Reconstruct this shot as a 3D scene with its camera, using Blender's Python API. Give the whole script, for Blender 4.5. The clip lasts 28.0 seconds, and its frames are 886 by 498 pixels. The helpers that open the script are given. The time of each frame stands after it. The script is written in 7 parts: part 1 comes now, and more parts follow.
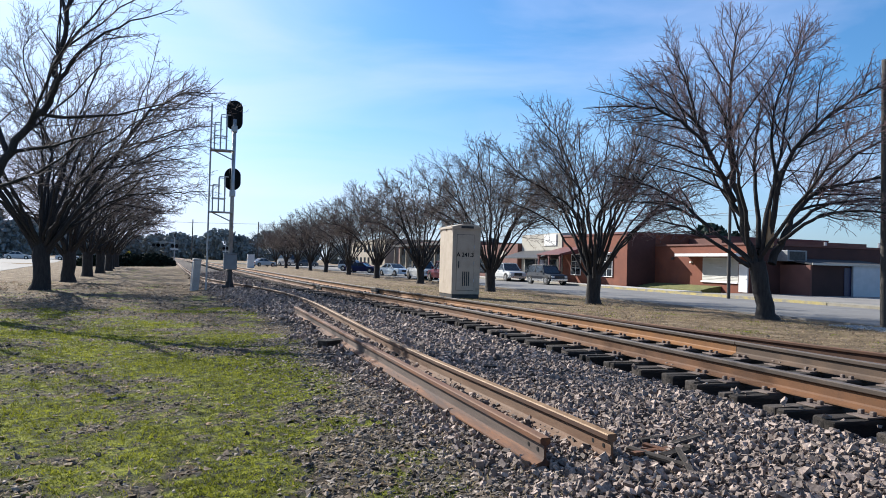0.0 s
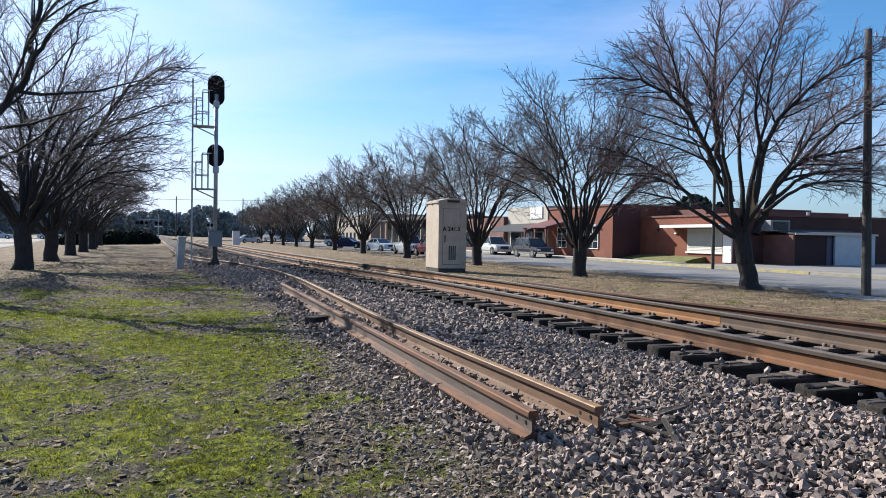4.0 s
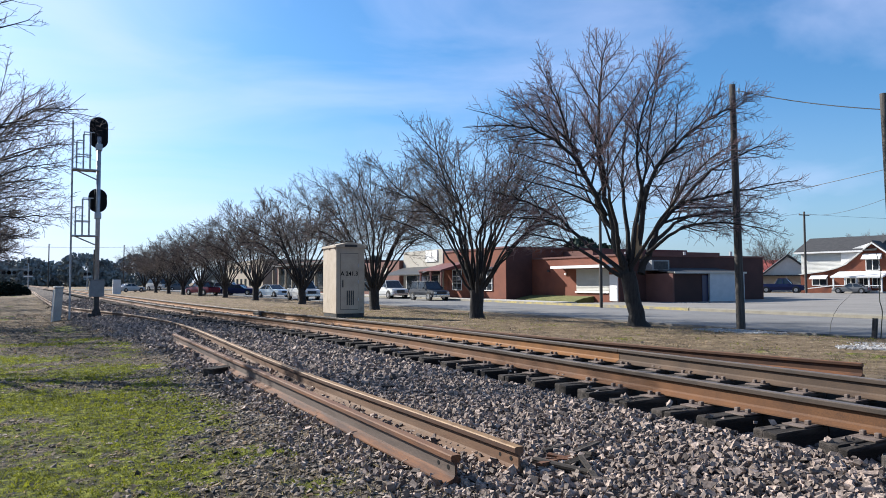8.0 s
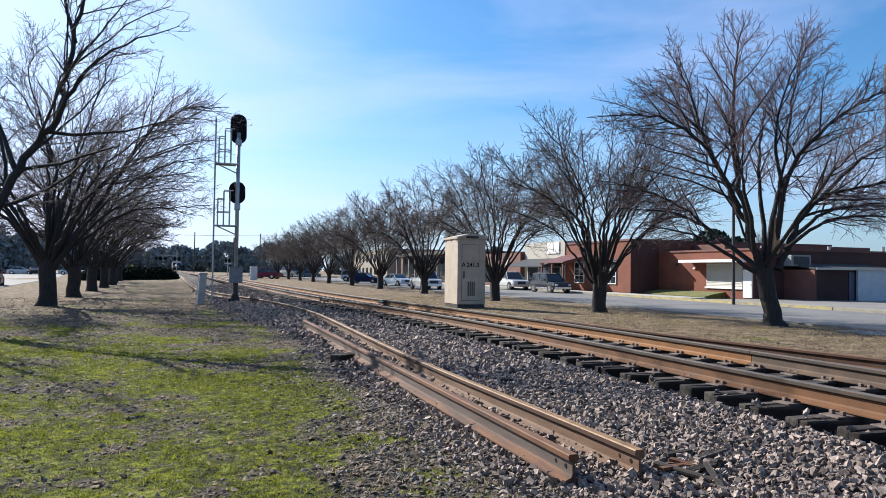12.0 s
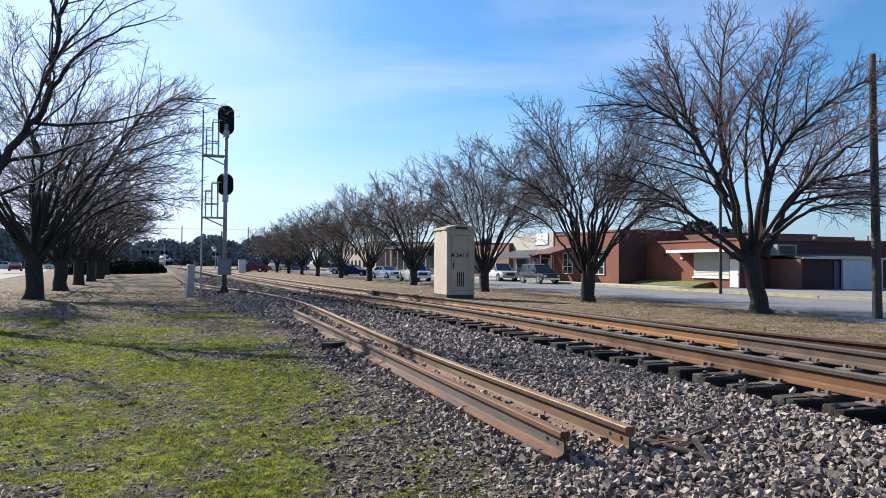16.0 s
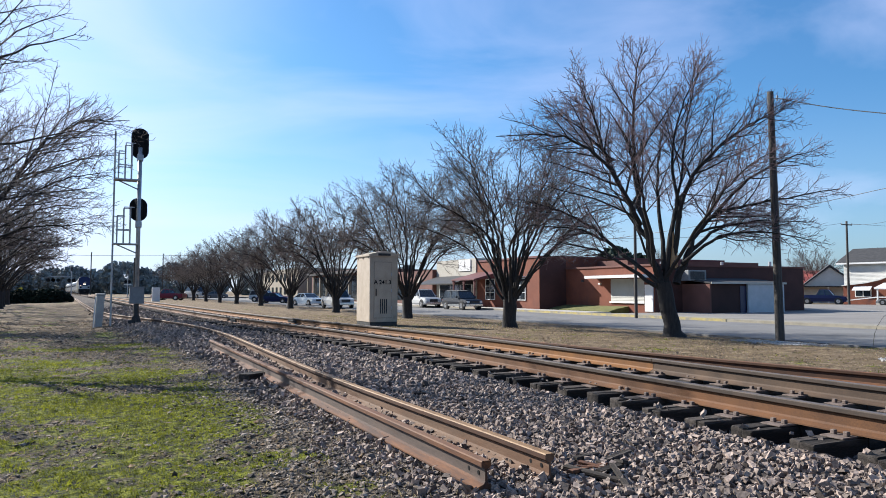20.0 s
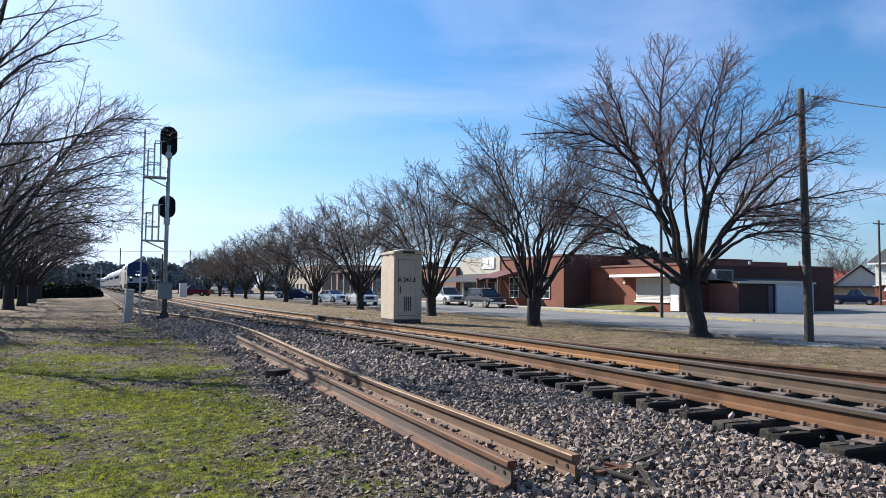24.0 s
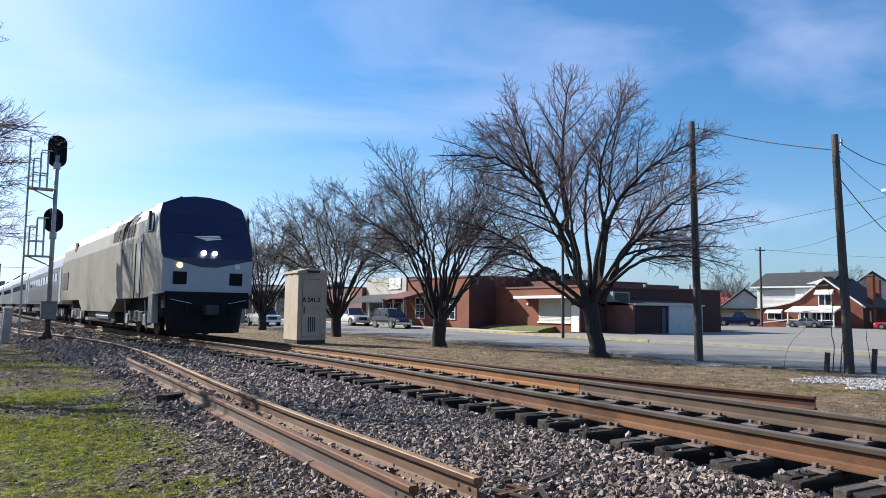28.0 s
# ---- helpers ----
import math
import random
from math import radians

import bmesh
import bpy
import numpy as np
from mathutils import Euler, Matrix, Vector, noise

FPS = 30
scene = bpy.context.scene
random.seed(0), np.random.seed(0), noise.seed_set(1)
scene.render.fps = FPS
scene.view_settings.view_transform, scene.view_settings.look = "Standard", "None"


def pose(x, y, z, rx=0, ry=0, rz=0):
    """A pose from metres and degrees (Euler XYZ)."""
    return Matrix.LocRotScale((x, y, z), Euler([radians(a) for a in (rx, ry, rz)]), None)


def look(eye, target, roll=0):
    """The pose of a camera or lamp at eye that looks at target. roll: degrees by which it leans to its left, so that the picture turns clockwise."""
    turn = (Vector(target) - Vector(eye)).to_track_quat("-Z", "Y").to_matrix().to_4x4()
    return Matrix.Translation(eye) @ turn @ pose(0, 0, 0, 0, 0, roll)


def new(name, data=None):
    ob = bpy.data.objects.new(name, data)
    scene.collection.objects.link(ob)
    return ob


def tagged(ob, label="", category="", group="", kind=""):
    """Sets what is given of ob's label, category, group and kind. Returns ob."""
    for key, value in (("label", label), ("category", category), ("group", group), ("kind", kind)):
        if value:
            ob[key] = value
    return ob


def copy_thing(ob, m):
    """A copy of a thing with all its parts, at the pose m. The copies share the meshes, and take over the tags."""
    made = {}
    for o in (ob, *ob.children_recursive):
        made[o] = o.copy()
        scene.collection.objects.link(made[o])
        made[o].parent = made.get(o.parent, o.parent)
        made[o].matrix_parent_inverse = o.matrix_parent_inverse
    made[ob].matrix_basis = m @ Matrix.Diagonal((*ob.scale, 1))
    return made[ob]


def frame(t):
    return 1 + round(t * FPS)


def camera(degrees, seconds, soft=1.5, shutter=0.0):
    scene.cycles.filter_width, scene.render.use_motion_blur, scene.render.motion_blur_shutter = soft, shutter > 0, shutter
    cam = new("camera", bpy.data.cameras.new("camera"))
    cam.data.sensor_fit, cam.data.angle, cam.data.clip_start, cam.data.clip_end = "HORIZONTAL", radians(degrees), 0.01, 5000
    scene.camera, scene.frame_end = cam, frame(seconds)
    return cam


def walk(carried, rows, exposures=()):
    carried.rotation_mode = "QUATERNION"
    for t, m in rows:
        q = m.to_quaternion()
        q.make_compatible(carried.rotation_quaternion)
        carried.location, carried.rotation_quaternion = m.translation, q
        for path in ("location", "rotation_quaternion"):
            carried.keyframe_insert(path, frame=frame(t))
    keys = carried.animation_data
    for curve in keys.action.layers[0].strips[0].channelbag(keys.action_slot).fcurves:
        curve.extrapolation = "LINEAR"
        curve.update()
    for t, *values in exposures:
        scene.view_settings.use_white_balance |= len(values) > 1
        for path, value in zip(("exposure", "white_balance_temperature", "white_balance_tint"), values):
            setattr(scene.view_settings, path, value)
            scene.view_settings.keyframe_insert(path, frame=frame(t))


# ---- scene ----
cam = camera(63.7, 28.0, soft=0.9)
PATH = [
    (0, (-5.096, 0.089, 0.919), (-1.985, 9.590, 1.116), 1.58),
    (0.5, (-5.083, 0.080, 0.920), (-1.777, 9.516, 1.126), 2.19),
    (1, (-5.093, 0.080, 0.923), (-1.774, 9.511, 1.087), 1.38),
    (1.5, (-5.100, 0.061, 0.930), (-1.760, 9.485, 1.105), 1.40),
    (2, (-5.099, 0.068, 0.921), (-1.618, 9.443, 0.926), 1.81),
    (2.5, (-5.081, 0.084, 0.925), (-1.688, 9.491, 1.019), 1.25),
    (3, (-5.081, 0.074, 0.931), (-1.667, 9.474, 0.944), 0.66),
    (3.5, (-5.072, 0.083, 0.926), (-1.776, 9.522, 0.771), 1.11),
    (5.5, (-5.274, 0.129, 0.977), (-1.906, 9.543, 0.794), -0.20),
    (6, (-5.293, 0.132, 0.976), (-2.203, 9.642, 1.018), 0.35),
    (6.5, (-5.285, 0.118, 0.981), (-2.265, 9.647, 1.275), 0.00),
    (7, (-5.292, 0.115, 0.988), (-1.153, 9.206, 1.453), -0.53),
    (7.5, (-5.239, 0.144, 0.977), (-0.593, 8.991, 1.372), -0.47),
    (8, (-5.258, 0.143, 0.939), (-0.609, 8.985, 1.398), -0.23),
    (8.5, (-5.199, 0.142, 0.986), (-0.592, 8.977, 1.844), -0.36),
    (9, (-5.194, 0.179, 0.952), (-0.075, 8.764, 1.268), 2.13),
    (9.5, (-5.181, 0.175, 0.951), (0.302, 8.534, 1.218), 1.60),
    (10, (-5.191, 0.158, 0.954), (-0.271, 8.859, 1.247), 1.07),
    (10.5, (-5.188, 0.160, 0.943), (-0.314, 8.890, 1.127), 1.19),
    (11, (-5.236, 0.115, 0.973), (-0.964, 9.148, 1.362), 0.46),
    (11.5, (-5.258, 0.096, 0.986), (-1.536, 9.371, 1.339), 0.27),
    (12, (-5.254, 0.119, 0.977), (-2.165, 9.624, 1.299), 0.78),
    (12.5, (-5.261, 0.132, 0.983), (-2.427, 9.720, 1.198), 0.54),
    (14.5, (-5.304, 0.104, 0.905), (-2.185, 9.604, 1.068), 0.79),
    (15, (-5.280, 0.109, 0.891), (-1.559, 9.391, 0.892), 0.88),
    (15.5, (-5.275, 0.107, 0.893), (-1.715, 9.450, 1.092), 0.53),
    (16, (-5.290, 0.085, 0.899), (-2.048, 9.543, 1.118), 0.42),
    (16.5, (-5.297, 0.080, 0.901), (-2.366, 9.640, 1.008), 0.96),
    (17, (-5.299, 0.099, 0.903), (-2.511, 9.701, 1.026), 0.88),
    (17.5, (-5.296, 0.107, 0.903), (-2.452, 9.693, 1.020), 0.63),
    (18, (-5.300, 0.101, 0.903), (-2.153, 9.588, 1.196), 0.52),
    (18.5, (-5.282, 0.122, 0.907), (-1.382, 9.317, 1.411), 0.24),
    (19, (-5.274, 0.107, 0.913), (-1.005, 9.126, 1.575), 0.16),
    (19.5, (-5.266, 0.112, 0.925), (-0.989, 9.134, 1.486), -0.68),
    (20, (-5.264, 0.097, 0.916), (-1.036, 9.140, 1.508), 0.07),
    (20.5, (-5.281, 0.091, 0.917), (-1.266, 9.233, 1.468), -0.22),
    (21, (-5.272, 0.092, 0.907), (-1.275, 9.248, 1.328), -0.31),
    (21.5, (-5.285, 0.089, 0.918), (-1.470, 9.324, 1.320), -0.17),
    (23.5, (-5.309, 0.059, 0.930), (-1.603, 9.336, 1.389), 0.05),
    (24, (-5.294, 0.088, 0.935), (-1.368, 9.268, 1.490), 0.46),
    (24.5, (-5.273, 0.112, 0.931), (-0.981, 9.106, 1.759), -0.44),
    (25, (-5.264, 0.118, 0.932), (-0.887, 9.063, 1.842), -0.35),
    (25.5, (-5.263, 0.118, 0.943), (-0.816, 9.021, 1.923), 0.08),
    (26, (-5.266, 0.107, 0.940), (-0.738, 8.999, 1.594), 0.53),
    (26.5, (-5.255, 0.131, 0.942), (-0.586, 8.936, 1.768), 0.88),
    (27, (-5.255, 0.138, 0.943), (-0.403, 8.840, 1.799), 0.85),
    (27.5, (-5.246, 0.142, 0.941), (-0.254, 8.767, 1.777), 1.00),
    (28, (-5.245, 0.146, 0.937), (-0.170, 8.720, 1.791), 0.73),
]
walk(cam, [(t, look(eye, target, roll)) for t, eye, target, roll in PATH], [(0.0, 1.0, 5950, 9), (28.0, 1.0, 5950, 9)])

# ---- light and air ----
SUN_AZ, SUN_EL = 31.0, 31.0          # degrees left of the track's far end, degrees above the horizon
world = bpy.data.worlds.new("world")
scene.world = world
world.use_nodes = True
wn, wl = world.node_tree.nodes, world.node_tree.links
wn.clear()
sky = wn.new("ShaderNodeTexSky")
sky.sky_type, sky.sun_disc = "NISHITA", False
sky.sun_elevation, sky.sun_rotation = radians(SUN_EL), radians(-SUN_AZ)
sky.air_density, sky.dust_density, sky.ozone_density = 1.15, 1.15, 4.0
coord = wn.new("ShaderNodeTexCoord")
stretch = wn.new("ShaderNodeMapping")
stretch.inputs["Scale"].default_value = (1.1, 1.6, 4.2)
stretch.inputs["Rotation"].default_value = (0.15, 0.25, 0.4)
wisp = wn.new("ShaderNodeTexNoise")
wisp.inputs["Scale"].default_value, wisp.inputs["Detail"].default_value, wisp.inputs["Roughness"].default_value = 1.5, 6.0, 0.52
wisp.inputs["Distortion"].default_value = 0.7
fade = wn.new("ShaderNodeValToRGB")
fade.color_ramp.elements[0].position, fade.color_ramp.elements[1].position = 0.46, 0.9
fade.color_ramp.elements[1].color = (0.6, 0.6, 0.6, 1)
cloud = wn.new("ShaderNodeMixRGB")
cloud.inputs["Color2"].default_value = (8.1, 8.15, 10.4, 1)
back = wn.new("ShaderNodeBackground")
back.inputs["Strength"].default_value = 0.062
out = wn.new("ShaderNodeOutputWorld")
wl.new(coord.outputs["Generated"], stretch.inputs["Vector"])
wl.new(stretch.outputs["Vector"], wisp.inputs["Vector"])
wl.new(wisp.outputs["Fac"], fade.inputs["Fac"])
# thin haze whitens the sky towards the horizon all round
axis = wn.new("ShaderNodeSeparateXYZ")
haze = wn.new("ShaderNodeMapRange")
haze.inputs["From Min"].default_value, haze.inputs["From Max"].default_value = 0.0, 0.27
haze.inputs["To Min"].default_value, haze.inputs["To Max"].default_value = 0.55, 0.0
haze.interpolation_type = "SMOOTHSTEP"
most = wn.new("ShaderNodeMath")
most.operation, most.use_clamp = "ADD", True
wl.new(coord.outputs["Generated"], axis.inputs["Vector"])
wl.new(axis.outputs["Z"], haze.inputs["Value"])
side = wn.new("ShaderNodeMapRange")
side.inputs["From Min"].default_value, side.inputs["From Max"].default_value = 0.1, 0.8
side.inputs["To Min"].default_value, side.inputs["To Max"].default_value = 0.35, 1.0
thick = wn.new("ShaderNodeMath")
thick.operation = "MULTIPLY"
wl.new(haze.outputs["Result"], thick.inputs[0])
wl.new(side.outputs["Result"], thick.inputs[1])
wl.new(thick.outputs[0], most.inputs[0])
wl.new(fade.outputs["Color"], most.inputs[1])
# the veil thickens and brightens round the sun
near_sun = wn.new("ShaderNodeVectorMath")
near_sun.operation = "DOT_PRODUCT"
near_sun.inputs[1].default_value = (-math.sin(radians(SUN_AZ)) * math.cos(radians(SUN_EL)), math.cos(radians(SUN_AZ)) * math.cos(radians(SUN_EL)), math.sin(radians(SUN_EL)))
veil = wn.new("ShaderNodeMapRange")
veil.inputs["From Min"].default_value, veil.inputs["From Max"].default_value = 0.72, 1.0
veil.inputs["To Min"].default_value, veil.inputs["To Max"].default_value = 0.0, 0.6
veil.interpolation_type = "SMOOTHSTEP"
total = wn.new("ShaderNodeMath")
total.operation, total.use_clamp = "ADD", True
wl.new(coord.outputs["Generated"], near_sun.inputs[0])
wl.new(near_sun.outputs["Value"], veil.inputs["Value"])
wl.new(near_sun.outputs["Value"], side.inputs["Value"])
wl.new(most.outputs[0], total.inputs[0])
wl.new(veil.outputs["Result"], total.inputs[1])
wl.new(total.outputs[0], cloud.inputs["Fac"])
clear = wn.new("ShaderNodeMixRGB")
clear.blend_type = "MULTIPLY"
clear.inputs["Fac"].default_value, clear.inputs["Color2"].default_value = 1.0, (0.69, 1.03, 1.25, 1)
wl.new(sky.outputs["Color"], clear.inputs["Color1"])
wl.new(clear.outputs["Color"], cloud.inputs["Color1"])
wl.new(cloud.outputs["Color"], back.inputs["Color"])
wl.new(back.outputs["Background"], out.inputs["Surface"])

sun = new("sun", bpy.data.lights.new("sun", "SUN"))
sun.data.energy, sun.data.angle, sun.data.color = 5.0, radians(0.5), (1.0, 0.915, 0.785)
sun_from = Vector((-math.sin(radians(SUN_AZ)) * math.cos(radians(SUN_EL)), math.cos(radians(SUN_AZ)) * math.cos(radians(SUN_EL)), math.sin(radians(SUN_EL))))
sun.matrix_world = look(sun_from * 100, (0, 0, 0))

# ---- materials ----


def mat(name, a, b, scale=6.0, fine=60.0, rough=0.8, metal=0.0, bump=0.3, depth=0.01, spread=0.5, vary=0.0, stain=None, stain_scale=1.5, stain_amount=0.45, stretch_to=None, islands=False, spec=0.5):
    """A surface of two colours mixed by coarse and fine noise, with relief, optional stains, and a tint that varies by object or island."""
    m = bpy.data.materials.new(name)
    m.use_nodes = True
    n, l = m.node_tree.nodes, m.node_tree.links
    p = n["Principled BSDF"]
    p.inputs["Roughness"].default_value, p.inputs["Metallic"].default_value = rough, metal
    p.inputs["Specular IOR Level"].default_value = spec
    co = n.new("ShaderNodeTexCoord")
    src = co.outputs["Object"]
    if stretch_to:
        mp = n.new("ShaderNodeMapping")
        mp.inputs["Scale"].default_value = stretch_to
        l.new(src, mp.inputs["Vector"])
        src = mp.outputs["Vector"]
    big, small = n.new("ShaderNodeTexNoise"), n.new("ShaderNodeTexNoise")
    for tex, s, d in ((big, scale, 4.0), (small, fine, 3.0)):
        tex.inputs["Scale"].default_value, tex.inputs["Detail"].default_value = s, d
        l.new(src, tex.inputs["Vector"])
    add = n.new("ShaderNodeMath")
    add.operation = "MULTIPLY_ADD"
    add.inputs[1].default_value = 0.5
    half = n.new("ShaderNodeMath")
    half.operation = "MULTIPLY"
    half.inputs[1].default_value = 0.5
    l.new(small.outputs["Fac"], half.inputs[0])
    l.new(big.outputs["Fac"], add.inputs[0])
    l.new(half.outputs[0], add.inputs[2])
    ramp = n.new("ShaderNodeValToRGB")
    ramp.color_ramp.elements[0].position, ramp.color_ramp.elements[1].position = 0.5 - spread / 4, 0.5 + spread / 4
    ramp.color_ramp.elements[0].color, ramp.color_ramp.elements[1].color = (*a, 1), (*b, 1)
    l.new(add.outputs[0], ramp.inputs["Fac"])
    colour = ramp.outputs["Color"]
    if stain:
        st = n.new("ShaderNodeTexNoise")
        st.inputs["Scale"].default_value, st.inputs["Detail"].default_value, st.inputs["Roughness"].default_value = stain_scale, 8.0, 0.65
        l.new(src, st.inputs["Vector"])
        cut = n.new("ShaderNodeValToRGB")
        cut.color_ramp.elements[0].position, cut.color_ramp.elements[1].position = 1 - stain_amount - 0.08, 1 - stain_amount + 0.12
        l.new(st.outputs["Fac"], cut.inputs["Fac"])
        mx = n.new("ShaderNodeMixRGB")
        mx.inputs["Color2"].default_value = (*stain, 1)
        l.new(cut.outputs["Color"], mx.inputs["Fac"])
        l.new(colour, mx.inputs["Color1"])
        colour = mx.outputs["Color"]
    if vary or islands:
        hsv = n.new("ShaderNodeHueSaturation")
        rnd = n.new("ShaderNodeNewGeometry" if islands else "ShaderNodeObjectInfo")
        span = n.new("ShaderNodeMapRange")
        span.inputs["To Min"].default_value, span.inputs["To Max"].default_value = 1 - vary, 1 + vary
        l.new(rnd.outputs["Random Per Island" if islands else "Random"], span.inputs["Value"])
        l.new(span.outputs["Result"], hsv.inputs["Value"])
        l.new(colour, hsv.inputs["Color"])
        colour = hsv.outputs["Color"]
    l.new(colour, p.inputs["Base Color"])
    if bump:
        bp = n.new("ShaderNodeBump")
        bp.inputs["Strength"].default_value, bp.inputs["Distance"].default_value = bump, depth
        l.new(add.outputs[0], bp.inputs["Height"])
        l.new(bp.outputs["Normal"], p.inputs["Normal"])
    return m


def glow(name, colour, strength):
    m = bpy.data.materials.new(name)
    m.use_nodes = True
    p = m.node_tree.nodes["Principled BSDF"]
    p.inputs["Base Color"].default_value = (*colour, 1)
    p.inputs["Emission Color"].default_value, p.inputs["Emission Strength"].default_value = (*colour, 1), strength
    return m


def glass(name, colour, rough=0.05):
    m = mat(name, colour, tuple(c * 1.3 for c in colour), 3, 30, rough, 0.0, 0.0, spec=0.8)
    return m


